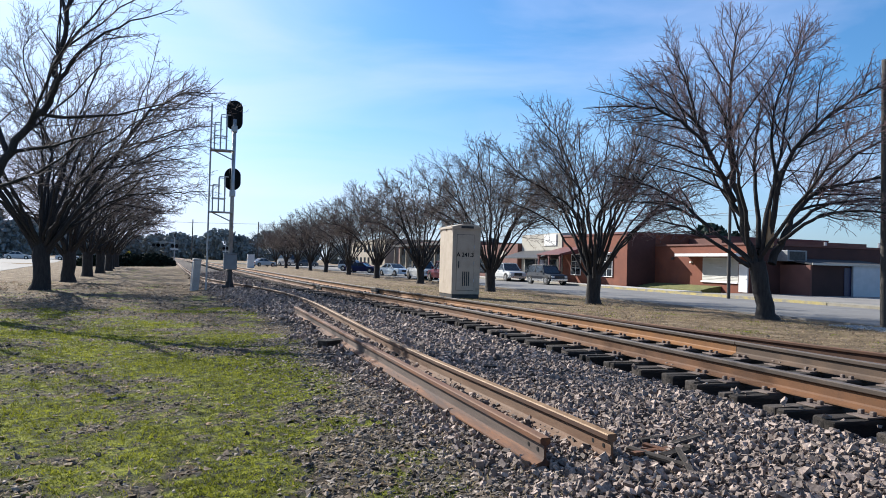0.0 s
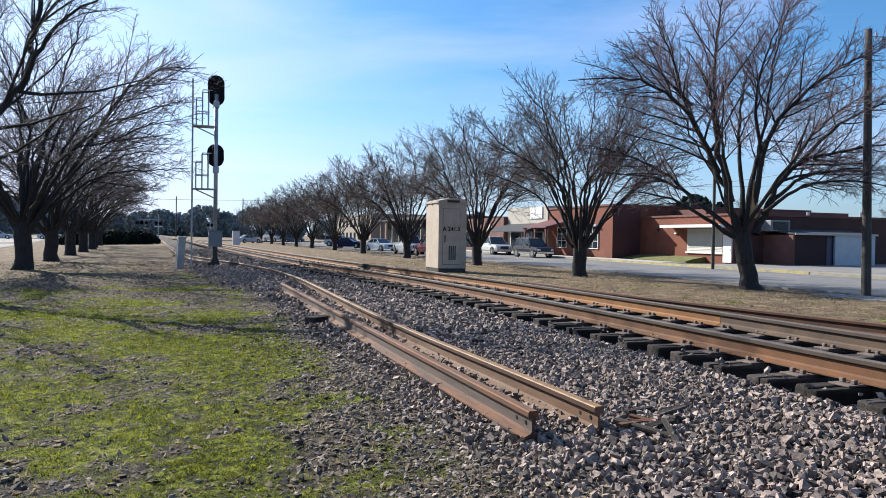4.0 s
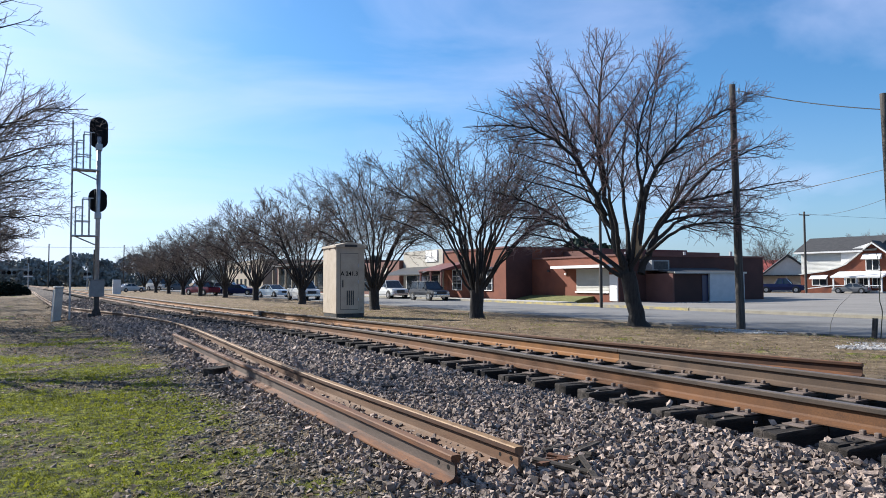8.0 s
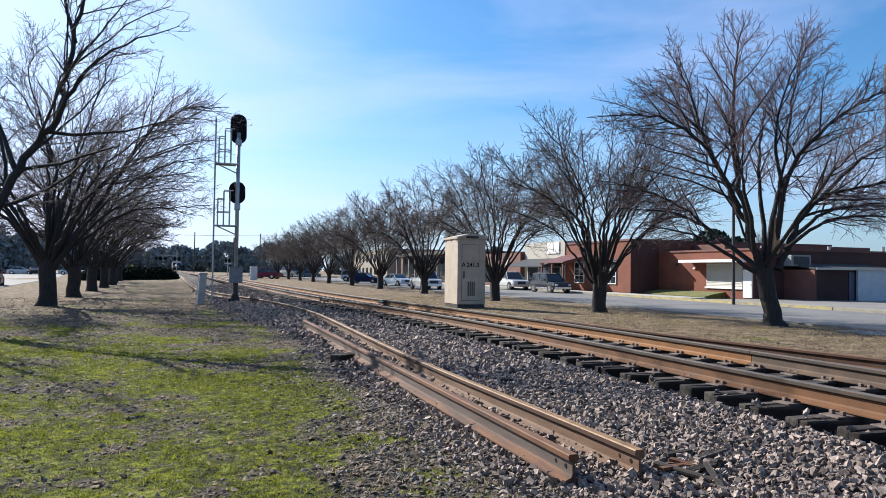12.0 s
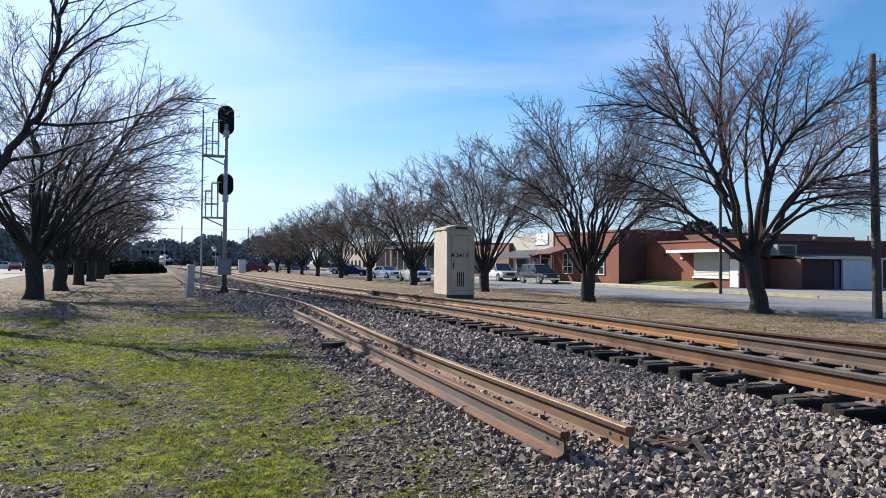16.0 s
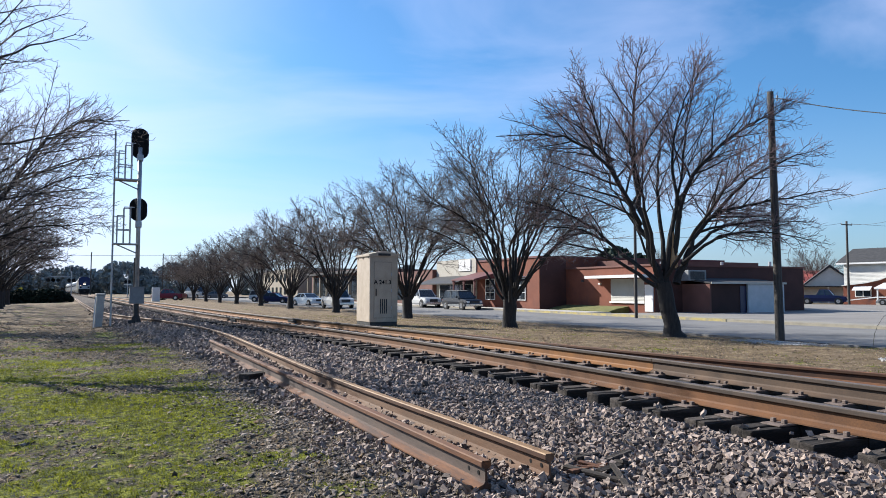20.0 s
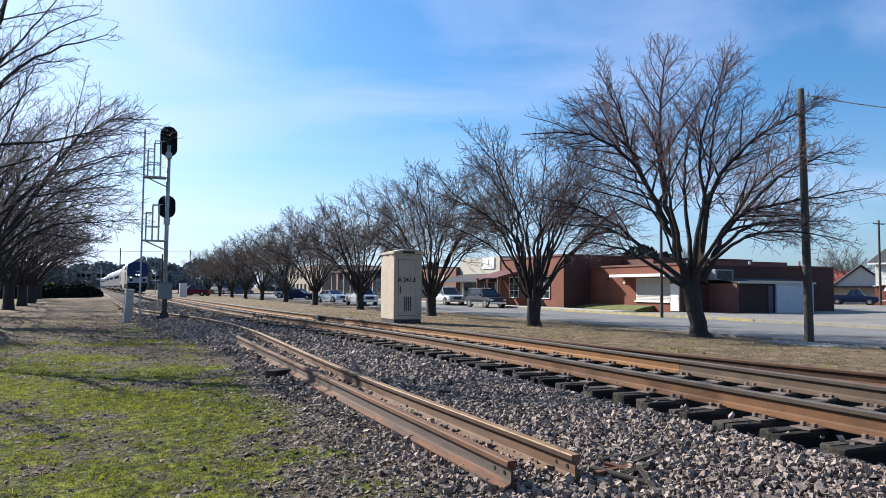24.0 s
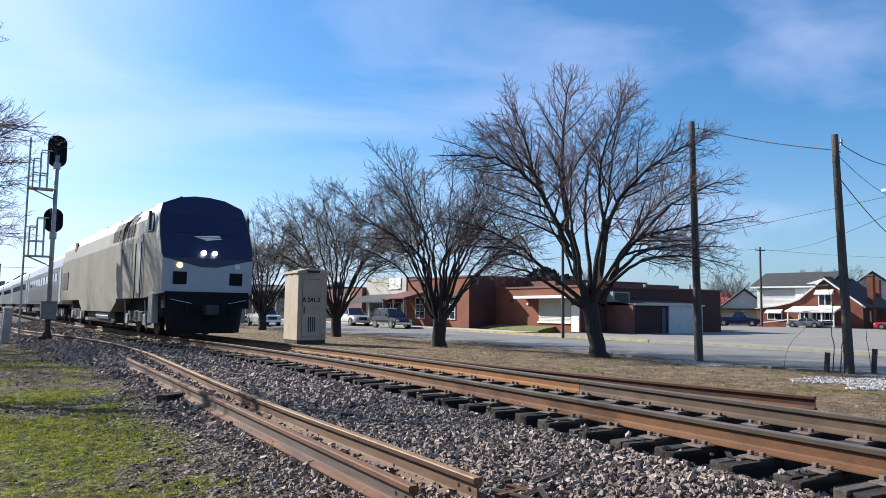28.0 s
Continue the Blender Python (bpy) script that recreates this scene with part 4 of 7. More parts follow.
class Crown(Limbs):
    """A bare crown: arching limbs, laterals along them, finer sprays along those, and budded twigs, held inside a dome."""

    def __init__(self, seed, centre, reach, up, down, least, spacing):
        self.r = random.Random(seed)
        self.wood, self.twig = ([], []), ([], [])
        self.centre, self.reach, self.up, self.down = centre, reach, up, down
        self.least, self.spacing = least, spacing
        self.lobes = [(self.r.uniform(0, 6.28), self.r.uniform(0.05, 0.11), k) for k in (2, 3, 5, 7)]

    def inside(self, p):
        e = p - self.centre
        a = math.atan2(e.y, e.x)
        swell = 1 + sum(w * math.sin(k * a + o + 1.7 * k * e.z / self.up) for o, w, k in self.lobes)
        h = self.up if e.z > 0 else self.down
        return (math.hypot(e.x, e.y) / (self.reach * swell)) ** 2.4 + abs(e.z / (h * (0.5 + 0.5 * swell))) ** 2.4

    def limb(self, pts, r0, tip, level=0, start=0.2):
        """A curve through a few given points, roughened, with its laterals."""
        r = self.r
        fine = []
        P = [pts[0] * 2 - pts[1]] + list(pts) + [pts[-1] * 2 - pts[-2]]
        n = 5
        for i in range(1, len(P) - 2):
            for k in range(n):
                t = k / n
                a, b, c, d = P[i - 1], P[i], P[i + 1], P[i + 2]
                fine.append(0.5 * ((2 * b) + (c - a) * t + (2 * a - 5 * b + 4 * c - d) * t * t + (3 * b - a - 3 * c + d) * t ** 3))
        fine.append(Vector(P[-2]))
        size = sum((fine[i + 1] - fine[i]).length for i in range(len(fine) - 1))
        for i in range(1, len(fine)):
            fine[i] = fine[i] + Vector((r.gauss(0, 1), r.gauss(0, 1), r.gauss(0, 0.8))) * size * 0.0045
        m = len(fine) - 1
        radii = [r0 + (tip - r0) * (i / m) ** 0.75 for i in range(m + 1)]
        self.tube(self.wood, fine, radii, 7 if r0 > 0.05 else 5)
        self.spray(fine, radii, size, level, start)

    def spray(self, pts, radii, size, level, start):
        r = self.r
        gap = self.spacing[level]
        m = len(pts) - 1
        count = max(2, int(size * (1 - start) / gap))
        turn = r.uniform(0, 6.28)
        for k in range(count + 1):
            t = min(start + (1 - start) * (k + r.uniform(-0.3, 0.3)) / count, 0.999)
            t = max(t, 0.02)
            i = min(int(t * m), m - 1)
            q = pts[i].lerp(pts[i + 1], t * m - i)
            rad = radii[i] + (radii[i + 1] - radii[i]) * (t * m - i)
            axis = (pts[i + 1] - pts[i]).normalized()
            turn += 2.4 + r.uniform(-0.5, 0.5)
            # few shoots in the shaded heart of the crown
            if level and r.random() > 0.7 + 1.1 * self.inside(q):
                continue
            a = axis.cross(Vector((0.31, 0.83, 0.17))).normalized()
            off = a * math.cos(turn) + axis.cross(a) * math.sin(turn)
            out = (q - self.centre) * 0.14
            off = off + Vector((out.x, out.y, out.z * 0.6))
            off = (off - axis * off.dot(axis)).normalized()
            angle = (r.uniform(0.4, 0.85), r.uniform(0.45, 0.95), r.uniform(0.5, 1.25))[level]
            if k == count:
                angle *= 0.3
            way = axis * math.cos(angle) + off * math.sin(angle)
            if level == 0:
                far = size * (0.13 + 0.34 * (1 - t)) * r.uniform(0.6, 1.2)
            elif level == 1:
                far = (0.14 + size * (0.12 + 0.36 * (1 - t))) * r.uniform(0.6, 1.2)
            else:
                far = r.uniform(0.06, 0.22)
            self.shoot(q, way, far, max(rad * r.uniform(0.4, 0.6), self.least), level + 1)

    def shoot(self, q, way, far, rad, level):
        r = self.r
        lift = (0, 0.1, 0.16, 0.1)[level]
        tip = q + way * far
        out = self.inside(tip)
        if out > 1.0:
            back = self.inside(q)
            if back > 1.12:
                return
            far *= max(0.22, min(1.0, (1.06 - min(back, 1.0)) / max(out - back, 0.05)))
        steps = (0, 5, 3, 1)[level]
        pts, d, p = [q], way.copy(), q
        for s in range(steps):
            d = (d + Vector((r.gauss(0, 1), r.gauss(0, 1), r.gauss(0, 1))) * (0, 0.11, 0.2, 0.2)[level] + Vector((0, 0, lift / steps))).normalized()
            p = p + d * (far / steps)
            pts.append(p)
        end = max(rad * 0.3, self.least * (0.85 if level < 3 else 0.75))
        radii = [rad + (end - rad) * s / steps for s in range(steps + 1)]
        self.tube(self.wood if level == 1 else self.twig, pts, radii, 4 if level == 1 else 3)
        if level < 3:
            self.spray(pts, radii, far, level, 0.12)


def bare_tree(seed, height, reach, trunk_h, trunk_r, limbs, label, m, twig="twig", lean=(0, 0), flare=1.6, low=1.9, least=0.007, spacing=(0.27, 0.15, 0.085), given=(), wide=1.95, shift=(0, 0), open_up=0.52):
    """A leafless street tree: a short flared trunk, a fan of arching limbs (some given point by point), a dome of twigs."""
    top = Vector((lean[0], lean[1], trunk_h))
    mid = low + 0.36 * (height - low)
    g = Crown(seed, Vector((shift[0], shift[1], mid)), reach, height - mid, mid - low + 0.3, least, spacing)
    r = g.r
    tree = thing("tree", label, "tree", m, group="bare street trees")
    base = Vector((0, 0, -0.25))
    tv = ([], [])
    heights = (0.0, 0.06, 0.12, 0.2, 0.34, 0.55, 0.78, 1.0)
    pts = [base.lerp(top, h) + Vector((r.gauss(0, 0.02), r.gauss(0, 0.02), 0)) * (h > 0) for h in heights]
    g.tube(tv, pts, [trunk_r * w for w in (flare * 1.25, flare * 1.08, flare * 0.9, 1.16, 1.03, 1.0, 1.02, 0.95)], 16)
    for i, v in enumerate(tv[0]):
        a = 2 * math.pi * (i % 16) / 16
        v += Vector((math.cos(a), math.sin(a), 0)) * trunk_r * (0.1 * math.sin(5 * a + seed) + 0.05 * math.sin(9 * a)) * (1.6 if i < 48 else 0.6)
    part("trunk", mesh_of("trunk", *tv, True), M["bark"], tree, "dark ridged trunk")
    for row in given:
        rad, points = row[0], [Vector(p) for p in row[1:]]
        g.limb(points, rad, max(rad * 0.1, g.least * 1.3), 0, 0.3)
    for k in range(limbs):
        a = 2.4 * k + r.uniform(-0.3, 0.3)
        share = (k + 0.5) / limbs
        th = wide * share ** open_up                 # from upright to nearly level
        end = Vector((shift[0] + reach * math.sin(th) * math.cos(a) * r.uniform(0.86, 1.0), shift[1] + reach * math.sin(th) * math.sin(a) * r.uniform(0.86, 1.0), mid + (height - mid) * math.cos(th) * r.uniform(0.86, 0.99)))
        start = top - Vector((0, 0, r.uniform(0.05, 0.45))) + Vector((math.cos(a), math.sin(a), 0)) * trunk_r * 0.4
        rise = (end - start).length
        knee = start.lerp(end, 0.42) + Vector((0, 0, rise * (0.05 + 0.13 * math.sin(th)))) + Vector((r.gauss(0, 0.04), r.gauss(0, 0.04), 0)) * rise
        half = start.lerp(knee, 0.5) + Vector((0, 0, rise * 0.03))
        three = knee.lerp(end, 0.55) + Vector((r.gauss(0, 0.03), r.gauss(0, 0.03), 0.04 + r.gauss(0, 0.02))) * rise
        rad = trunk_r * r.uniform(0.2, 0.36)
        g.limb([start, half, knee, three, end], rad, max(rad * 0.1, g.least * 1.3), 0, 0.4)
    me = mesh_of("crown", g.wood[0] + g.twig[0], g.wood[1] + [tuple(i + len(g.wood[0]) for i in q) for q in g.twig[1]], True)
    me.materials.append(M["bark"])
    me.materials.append(M[twig])
    idx = np.zeros(len(me.polygons), np.int32)
    idx[len(g.wood[1]):] = 1
    me.polygons.foreach_set("material_index", idx)
    part("crown", me, None, tree, "leafless crown of fine twigs")
    return tree


def stand(x, y, turn=0.0):
    return pose(x, y, ground_z(x, y), 0, 0, turn)


ROW = "dark bare street tree on the grass strip between track and street"
# the big tree: x across, y away, turned to face the lawn
BIG = (
    (0.15, (-0.35, 0, 1.7), (-0.95, 0.1, 3.5), (-1.6, 0.3, 5.0), (-2.25, 0.5, 6.6), (-2.7, 0.6, 8.2), (-3.2, 0.5, 9.5)),
    (0.13, (-0.7, 0, 3.0), (-1.25, -0.3, 5.0), (-1.4, -0.5, 7.0), (-1.3, -0.4, 9.0), (-1.05, -0.3, 10.4)),
    (0.1, (-1.1, 0.1, 4.0), (-2.2, -0.6, 5.9), (-3.6, -1.1, 6.9), (-5.0, -1.3, 7.1), (-6.2, -1.4, 7.0)),
    (0.1, (-0.5, 0, 1.9), (-1.9, 0.9, 3.2), (-3.2, 1.5, 4.4), (-4.6, 1.9, 5.0), (-5.7, 2.0, 5.3)),
    (0.085, (-0.6, 0, 1.8), (-2.2, -0.5, 2.8), (-3.4, -1.1, 3.2), (-4.6, -1.4, 3.2)),
    (0.15, (0.1, 0, 1.9), (0.8, 0.3, 3.5), (1.7, 0.5, 4.4), (3.2, 0.6, 4.8), (5.8, 0.5, 5.3)),
    (0.12, (0.0, 0, 2.4), (0.3, -0.5, 5.0), (1.1, -1.1, 6.3), (2.2, -1.4, 7.2), (3.2, -1.5, 7.6)),
    (0.08, (0.3, 0, 2.6), (1.4, -0.8, 3.5), (2.9, -1.3, 3.6), (4.2, -1.5, 3.3)),
    (0.09, (0.5, 0.1, 2.9), (1.8, 0.9, 3.9), (3.4, 1.5, 4.2), (5.2, 1.8, 4.2)),
    (0.08, (1.5, 0.5, 4.3), (2.7, 0.2, 5.6), (4.0, 0.0, 6.3), (4.9, -0.1, 6.6)),
    (0.08, (0.2, -0.3, 4.2), (-0.1, -0.6, 6.2), (0.2, -0.9, 8.0), (0.8, -1.0, 9.2)),
    (0.07, (-2.0, 0.4, 6.4), (-3.2, 0.2, 7.6), (-4.3, 0.0, 8.3)),
    (0.07, (-2.2, 0.9, 3.5), (-3.4, 0.2, 3.9), (-5.2, -0.3, 4.0)),
    (0.1, (-0.3, 0.1, 2.4), (-0.3, 0.9, 5.0), (-0.1, 1.4, 7.2), (0.4, 1.8, 8.7)),
    (0.09, (-0.3, 0.1, 2.2), (0.4, 1.5, 4.6), (1.6, 2.8, 6.2), (2.6, 3.6, 7.0)),
    (0.09, (-0.6, -0.1, 2.2), (-1.2, -1.6, 4.4), (-1.8, -2.9, 5.8), (-2.3, -3.8, 6.6)),
    (0.08, (-0.2, -0.1, 2.2), (0.6, -1.9, 4.0), (1.3, -3.3, 5.2), (1.9, -4.2, 5.7)),
)
big = bare_tree(11, 10.4, 6.7, 1.95, 0.27, 2, "tall bare tree with a split pale limb on the verge", stand(12.9, 19.6, -31), "twig_red", (-0.35, 0.0), 1.7, 2.3, 0.0066, (0.22, 0.125, 0.068), BIG, 0.7, (-0.75, 0))
part("split_limb", rods(((-0.02, -0.1, 2.45), (-0.02, -0.16, 3.75), 0.12, 0.03), ((0.06, -0.12, 2.5), (0.09, -0.16, 3.35), 0.07, 0.02)), M["split_wood"], big, "pale torn wood of a broken limb")
t2 = bare_tree(23, 9.1, 5.2, 1.25, 0.29, 24, ROW, stand(10.85, 27.6, 10), low=2.5, wide=1.68, spacing=(0.29, 0.16, 0.08))
t3 = bare_tree(37, 9.0, 5.2, 1.3, 0.28, 23, ROW, stand(10.45, 38.6, 70), low=2.4, wide=1.7, least=0.008)
f2 = bare_tree(24, 9.1, 5.5, 1.3, 0.26, 22, ROW, stand(10.3, 52.5, 120), low=2.3, wide=1.75, least=0.0095, spacing=(0.28, 0.17, 0.11))
f3 = bare_tree(38, 9.4, 5.7, 1.35, 0.27, 22, ROW, stand(10.1, 66.5, 30), low=2.3, wide=1.75, least=0.01, spacing=(0.28, 0.175, 0.115))
for x, y, turn, base in ((10.1, 81, 200, f2), (9.7, 95, 310, f3), (9.5, 109, 80, f2), (9.3, 124, 160, f3), (9.0, 140, 250, f2), (8.6, 158, 20, f3)):
    copy_thing(base, stand(x, y, turn))
LEFT = "dark bare tree in the row beside the sunlit street"
l1 = bare_tree(51, 11.2, 6.6, 1.85, 0.31, 22, LEFT, stand(-11.5, 32.4, 0), flare=1.45, low=2.4, least=0.0075, spacing=(0.28, 0.17, 0.1), open_up=0.42, wide=1.85, given=((0.14, (0.2, 0, 1.5), (2.0, -0.5, 4.4), (3.6, -0.9, 7.0), (5.0, -1.2, 8.1), (6.8, -1.5, 8.3)), (0.12, (-0.2, 0, 1.5), (-1.7, 0.3, 4.1), (-3.4, 0.8, 6.2), (-5.2, 1.0, 6.9))), shift=(0.4, 0))
l2 = bare_tree(67, 10.4, 5.8, 1.6, 0.31, 18, LEFT, stand(-12.1, 41.8, 50), flare=1.45, low=2.2, least=0.0085, spacing=(0.32, 0.2, 0.12), open_up=0.42)
l3 = bare_tree(68, 10.2, 5.6, 1.6, 0.31, 16, LEFT, stand(-12.6, 51.4, 100), flare=1.45, low=2.2, least=0.012, spacing=(0.34, 0.22, 0.15), open_up=0.42)
for x, y, turn, base in ((-13.1, 60.8, 210, l3), (-13.6, 70, 300, l3), (-14.6, 80, 30, l3), (-15.3, 90, 150, l3)):
    copy_thing(base, stand(x, y, turn))
NEAR = (
    (0.17, (-0.45, 0, 1.1), (0.0, 0, 1.53), (0.64, 0, 2.37), (1.45, 0, 3.9), (2.17, 0.1, 4.9), (2.42, 0.1, 6.13), (2.74, 0.2, 7.67), (3.0, 0.3, 9.4), (3.1, 0.3, 10.3)),
    (0.07, (1.4, 0, 3.85), (0.81, 0.2, 5.14), (0.48, 0.3, 6.05), (0.6, 0.3, 7.5)),
    (0.08, (2.15, 0.1, 4.85), (2.75, -0.2, 5.75), (3.77, -0.4, 6.67), (5.36, -0.6, 7.17)),
    (0.05, (2.45, 0.1, 6.2), (3.1, 0.5, 7.4), (3.8, 0.8, 8.6)),
    (0.055, (2.6, 0.2, 7.0), (2.2, 0.4, 8.3), (2.0, 0.6, 9.6)),
    (0.15, (-0.6, 0, 1.15), (-1.5, 0.3, 3.0), (-2.1, 0.5, 5.2), (-2.4, 0.6, 8.2)),
    (0.12, (-0.6, 0.1, 1.1), (-1.3, 1.5, 2.9), (-1.8, 2.8, 4.8), (-2.0, 3.6, 6.8)),
    (0.11, (-0.5, -0.1, 1.1), (-1.6, -1.4, 2.8), (-2.4, -2.6, 4.4), (-2.8, -3.4, 6.0)),
)
bare_tree(83, 10.8, 5.6, 1.2, 0.33, 0, "bare tree close by with long upswept limbs over the lawn", stand(-11.05, 19.65, -16), "twig", (-0.5, 0.0), 1.5, 2.0, 0.0055, (0.34, 0.22, 0.12), NEAR, shift=(0.5, 0))

# ---- signal, cabinet, posts ----


def build_signal(x, y):
    z = -0.58
    s = thing("railway_signal", "two-headed railway signal mast seen from behind", "railway signal", pose(x, y, z, 0, 0.0, 2))
    part("mast", rods(((0, 0, 1.2), (0, 0, 7.35), 0.085, 0.08), sides=14), M["steel_grey"], s, "grey galvanised mast", True)
    bm = rods(((0, 0, 0.1), (0, 0, 1.25), 0.1, 0.1), sides=14)
    box(bm, -0.24, -0.24, -0.1, 0.24, 0.24, 0.05, bevel=0.02)
    box(bm, -0.3, -0.05, 0.05, -0.1, 0.05, 0.32, bevel=0.01)
    prism(bm, [(-0.26, 0.05), (0.26, 0.05), (0.12, 0.5), (-0.12, 0.5)], "y", -0.02, 0.02)
    prism(bm, [(-0.26, 0.05), (0.26, 0.05), (0.12, 0.5), (-0.12, 0.5)], "x", -0.02, 0.02)
    part("mast_base", bm, M["iron_dark"], s, "black cast mast base")
    bm = boxes((-0.27, -0.2, 0.98, 0.27, 0.16, 1.62), bevel=0.02)
    box(bm, -0.29, -0.22, 1.62, 0.29, 0.18, 1.66, bevel=0.01)
    part("junction_box", bm, M["box_grey"], s, "grey junction box")
    # ladder rail, set to the left, with cages at both heads
    lx = -0.93
    part("ladder_rail", rods(((lx, 0.05, -0.1), (lx, 0.05, 7.95), 0.035), sides=8), M["steel_grey"], s)
    for zt in (5.15, 2.45 + 0.1):
        zb = zt + 0.85
        bm = boxes((lx - 0.02, -0.28, zb - 0.05, 0.02, 0.3, zb), bevel=0.008)
        part("platform", bm, M["steel_grey"], s, "small grey service platform")
        part("platform_brace", rods(((lx + 0.1, 0.05, zb - 0.03), (-0.05, 0.0, zb - 0.38), 0.025)), M["steel_grey"], s)
        bars = []
        for yy in (-0.26, 0.28):
            for px in (lx + 0.14, lx + 0.38, lx + 0.62):
                bars.append(((px, yy, zb), (px, yy, zb + (1.45 if px > -0.7 else 1.1)), 0.02))
            bars.append(((lx + 0.14, yy, zb + 1.1), (lx + 0.4, yy, zb + 1.1), 0.02))
            bars.append(((lx + 0.38, yy, zb + 1.45), (lx + 0.75, yy, zb + 1.45), 0.02))
            bars.append(((lx + 0.1, yy, zb + 0.55), (lx + 0.65, yy, zb + 0.55), 0.02))
        bars.append(((lx, 0.05, zb + 1.1), (lx + 0.14, 0.28, zb + 1.1), 0.02))
        bars.append(((lx + 0.14, -0.26, zb + 1.1), (lx + 0.14, 0.28, zb + 1.1), 0.02))
        for bar in bars:
            part("cage_bar", rods(bar, sides=6), M["steel_grey"], s)
        # the head: an oval backboard with the lamp housing behind it
        hz, tall = (zb + 1.55, 0.3) if zt > 4 else (zb + 1.42, 0.14)
        bm = bmesh.new()
        ring = []
        for k in range(28):
            a = 2 * math.pi * k / 28
            ring.append((0.34 * math.cos(a), (tall if math.sin(a) > 0 else -tall) + 0.34 * math.sin(a)))
        prism(bm, [(u, v + hz) for u, v in ring], "y", 0.2, 0.225)
        head = part("signal_head", bm, M["black_paint"], s, "black oval signal backboard")
        bm = boxes((-0.14, -0.02, hz - 0.42, 0.14, 0.2, hz + 0.42), bevel=0.03)
        part("lamp_housing", bm, M["black_paint"], head)
        bm = rods(*[((0, 0.22, hz + d), (0, 0.5, hz + d), 0.12, 0.11) for d in (-0.34, 0, 0.34)], sides=14)
        part("visor", bm, M["black_paint"], head)
        bm = boxes((-0.12, -0.12, hz - 0.75, 0.12, 0.2, hz - 0.5), bevel=0.02)
        part("bracket", bm, M["steel_grey"], s)
    return s


build_signal(-4.25, 31.5)


def build_cabinet():
    c = thing("equipment_cabinet", "tall beige metal railway equipment cabinet with a peaked lid", "cabinet", pose(4.8, 29.0, -0.4, 0, 0, 0))
    w, d, h = 1.28, 1.75, 2.84      # front along x, depth along y
    part("body", boxes((0, 0, 0.0, w, d, h), bevel=0.015), M["cabinet"], c)
    bm = bmesh.new()
    prism(bm, [(-0.05, h - 0.02), (w + 0.05, h - 0.02), (w + 0.05, h + 0.06), (w * 0.6, h + 0.2), (w * 0.4, h + 0.2), (-0.05, h + 0.06)], "y", -0.06, d + 0.06)
    part("lid", bm, M["cabinet"], c, "peaked lid")
    part("lid_vent", boxes((w * 0.28, -0.075, h - 0.0, w * 0.72, -0.055, h + 0.1)), M["iron_dark"], c)
    door = part("door", boxes((0.2, -0.028, 0.18, w - 0.3, 0.0, h - 0.28), bevel=0.006), M["cabinet"], c, "narrow closed door")
    bm = boxes((0.19, -0.012, 0.165, 0.205, -0.001, h - 0.265), (w - 0.305, -0.012, 0.165, w - 0.29, -0.001, h - 0.265), (0.19, -0.012, h - 0.28, w - 0.29, -0.001, h - 0.265), (0.19, -0.012, 0.165, w - 0.29, -0.001, 0.18))
    part("door_seam", bm, M["iron_dark"], c)
    part("handle", boxes((0.26, -0.07, 1.12, 0.3, -0.028, 1.42), bevel=0.008), M["iron_dark"], door, "dark lever handle")
    for z in (0.6, 1.35, 2.05):
        part("hinge", rods(((w - 0.3, -0.035, z - 0.07), (w - 0.3, -0.035, z + 0.07), 0.018)), M["steel_grey"], door)
    for k in range(4):
        part("louvre", boxes((0.46 + k * 0.09, -0.036, 0.36, 0.51 + k * 0.09, -0.028, 0.98)), M["iron_dark"], door)
    for px, py in ((0.05, 0.15), (0.05, d - 0.15), (0.05, d * 0.5)):
        bm = rods(((-0.03, py, h - 0.1), (-0.03, py, h + 0.16), 0.03, 0.02), sides=8)
        part("lifting_eye", bm, M["cabinet"], c)
    bm = boxes((0.02, 0.02, -0.35, w - 0.02, d - 0.02, 0.0), bevel=0.01)
    part("plinth", bm, M["iron_dark"], c, "dark recessed base")
    txt = bpy.data.curves.new("marking", "FONT")
    txt.body, txt.size, txt.extrude, txt.offset, txt.align_x = "A 241.3", 0.25, 0.002, 0.006, "CENTER"
    tmp = new("marking_text", txt)
    me = bpy.data.meshes.new_from_object(tmp.evaluated_get(bpy.context.evaluated_depsgraph_get()))
    bpy.data.objects.remove(tmp)
    part("marking", me, M["black_paint"], c, "black stencilled letters A 241.3", at=pose(w * 0.45, -0.032, 1.62, 90, 0, 0))
    return c


build_cabinet()


def build_post(x, y):
    p = thing("concrete_post", "square weathered pale concrete post beside the signal", "post", pose(x, y, -0.62, 2, 3, 12))
    part("shaft", boxes((-0.15, -0.14, 0, 0.15, 0.14, 1.36), bevel=0.03), M["concrete"], p)
    part("cap", boxes((-0.17, -0.16, 1.36, 0.17, 0.16, 1.44), bevel=0.02), M["concrete"], p)
    part("conduit", rods(((-0.18, -0.1, 0), (-0.18, -0.1, 1.3), 0.022)), M["white_paint"], p, "pale conduit")


build_post(-5.65, 31.9)
tb = thing("wood_block", "short dark offcut of a wooden tie on the gravel", "wood block", pose(-3.2, 11.4, -0.47, 0, 0, 35))
part("block", boxes((-0.22, -0.11, 0, 0.22, 0.11, 0.13), bevel=0.015), M["tie"], tb)
tb = thing("wood_block", "weathered tie offcut half buried in ballast", "wood block", pose(-1.75, 8.2, -0.42, 0, 8, 60))
part("block", boxes((-0.16, -0.1, 0, 0.2, 0.1, 0.1), bevel=0.015), M["tie"], tb)

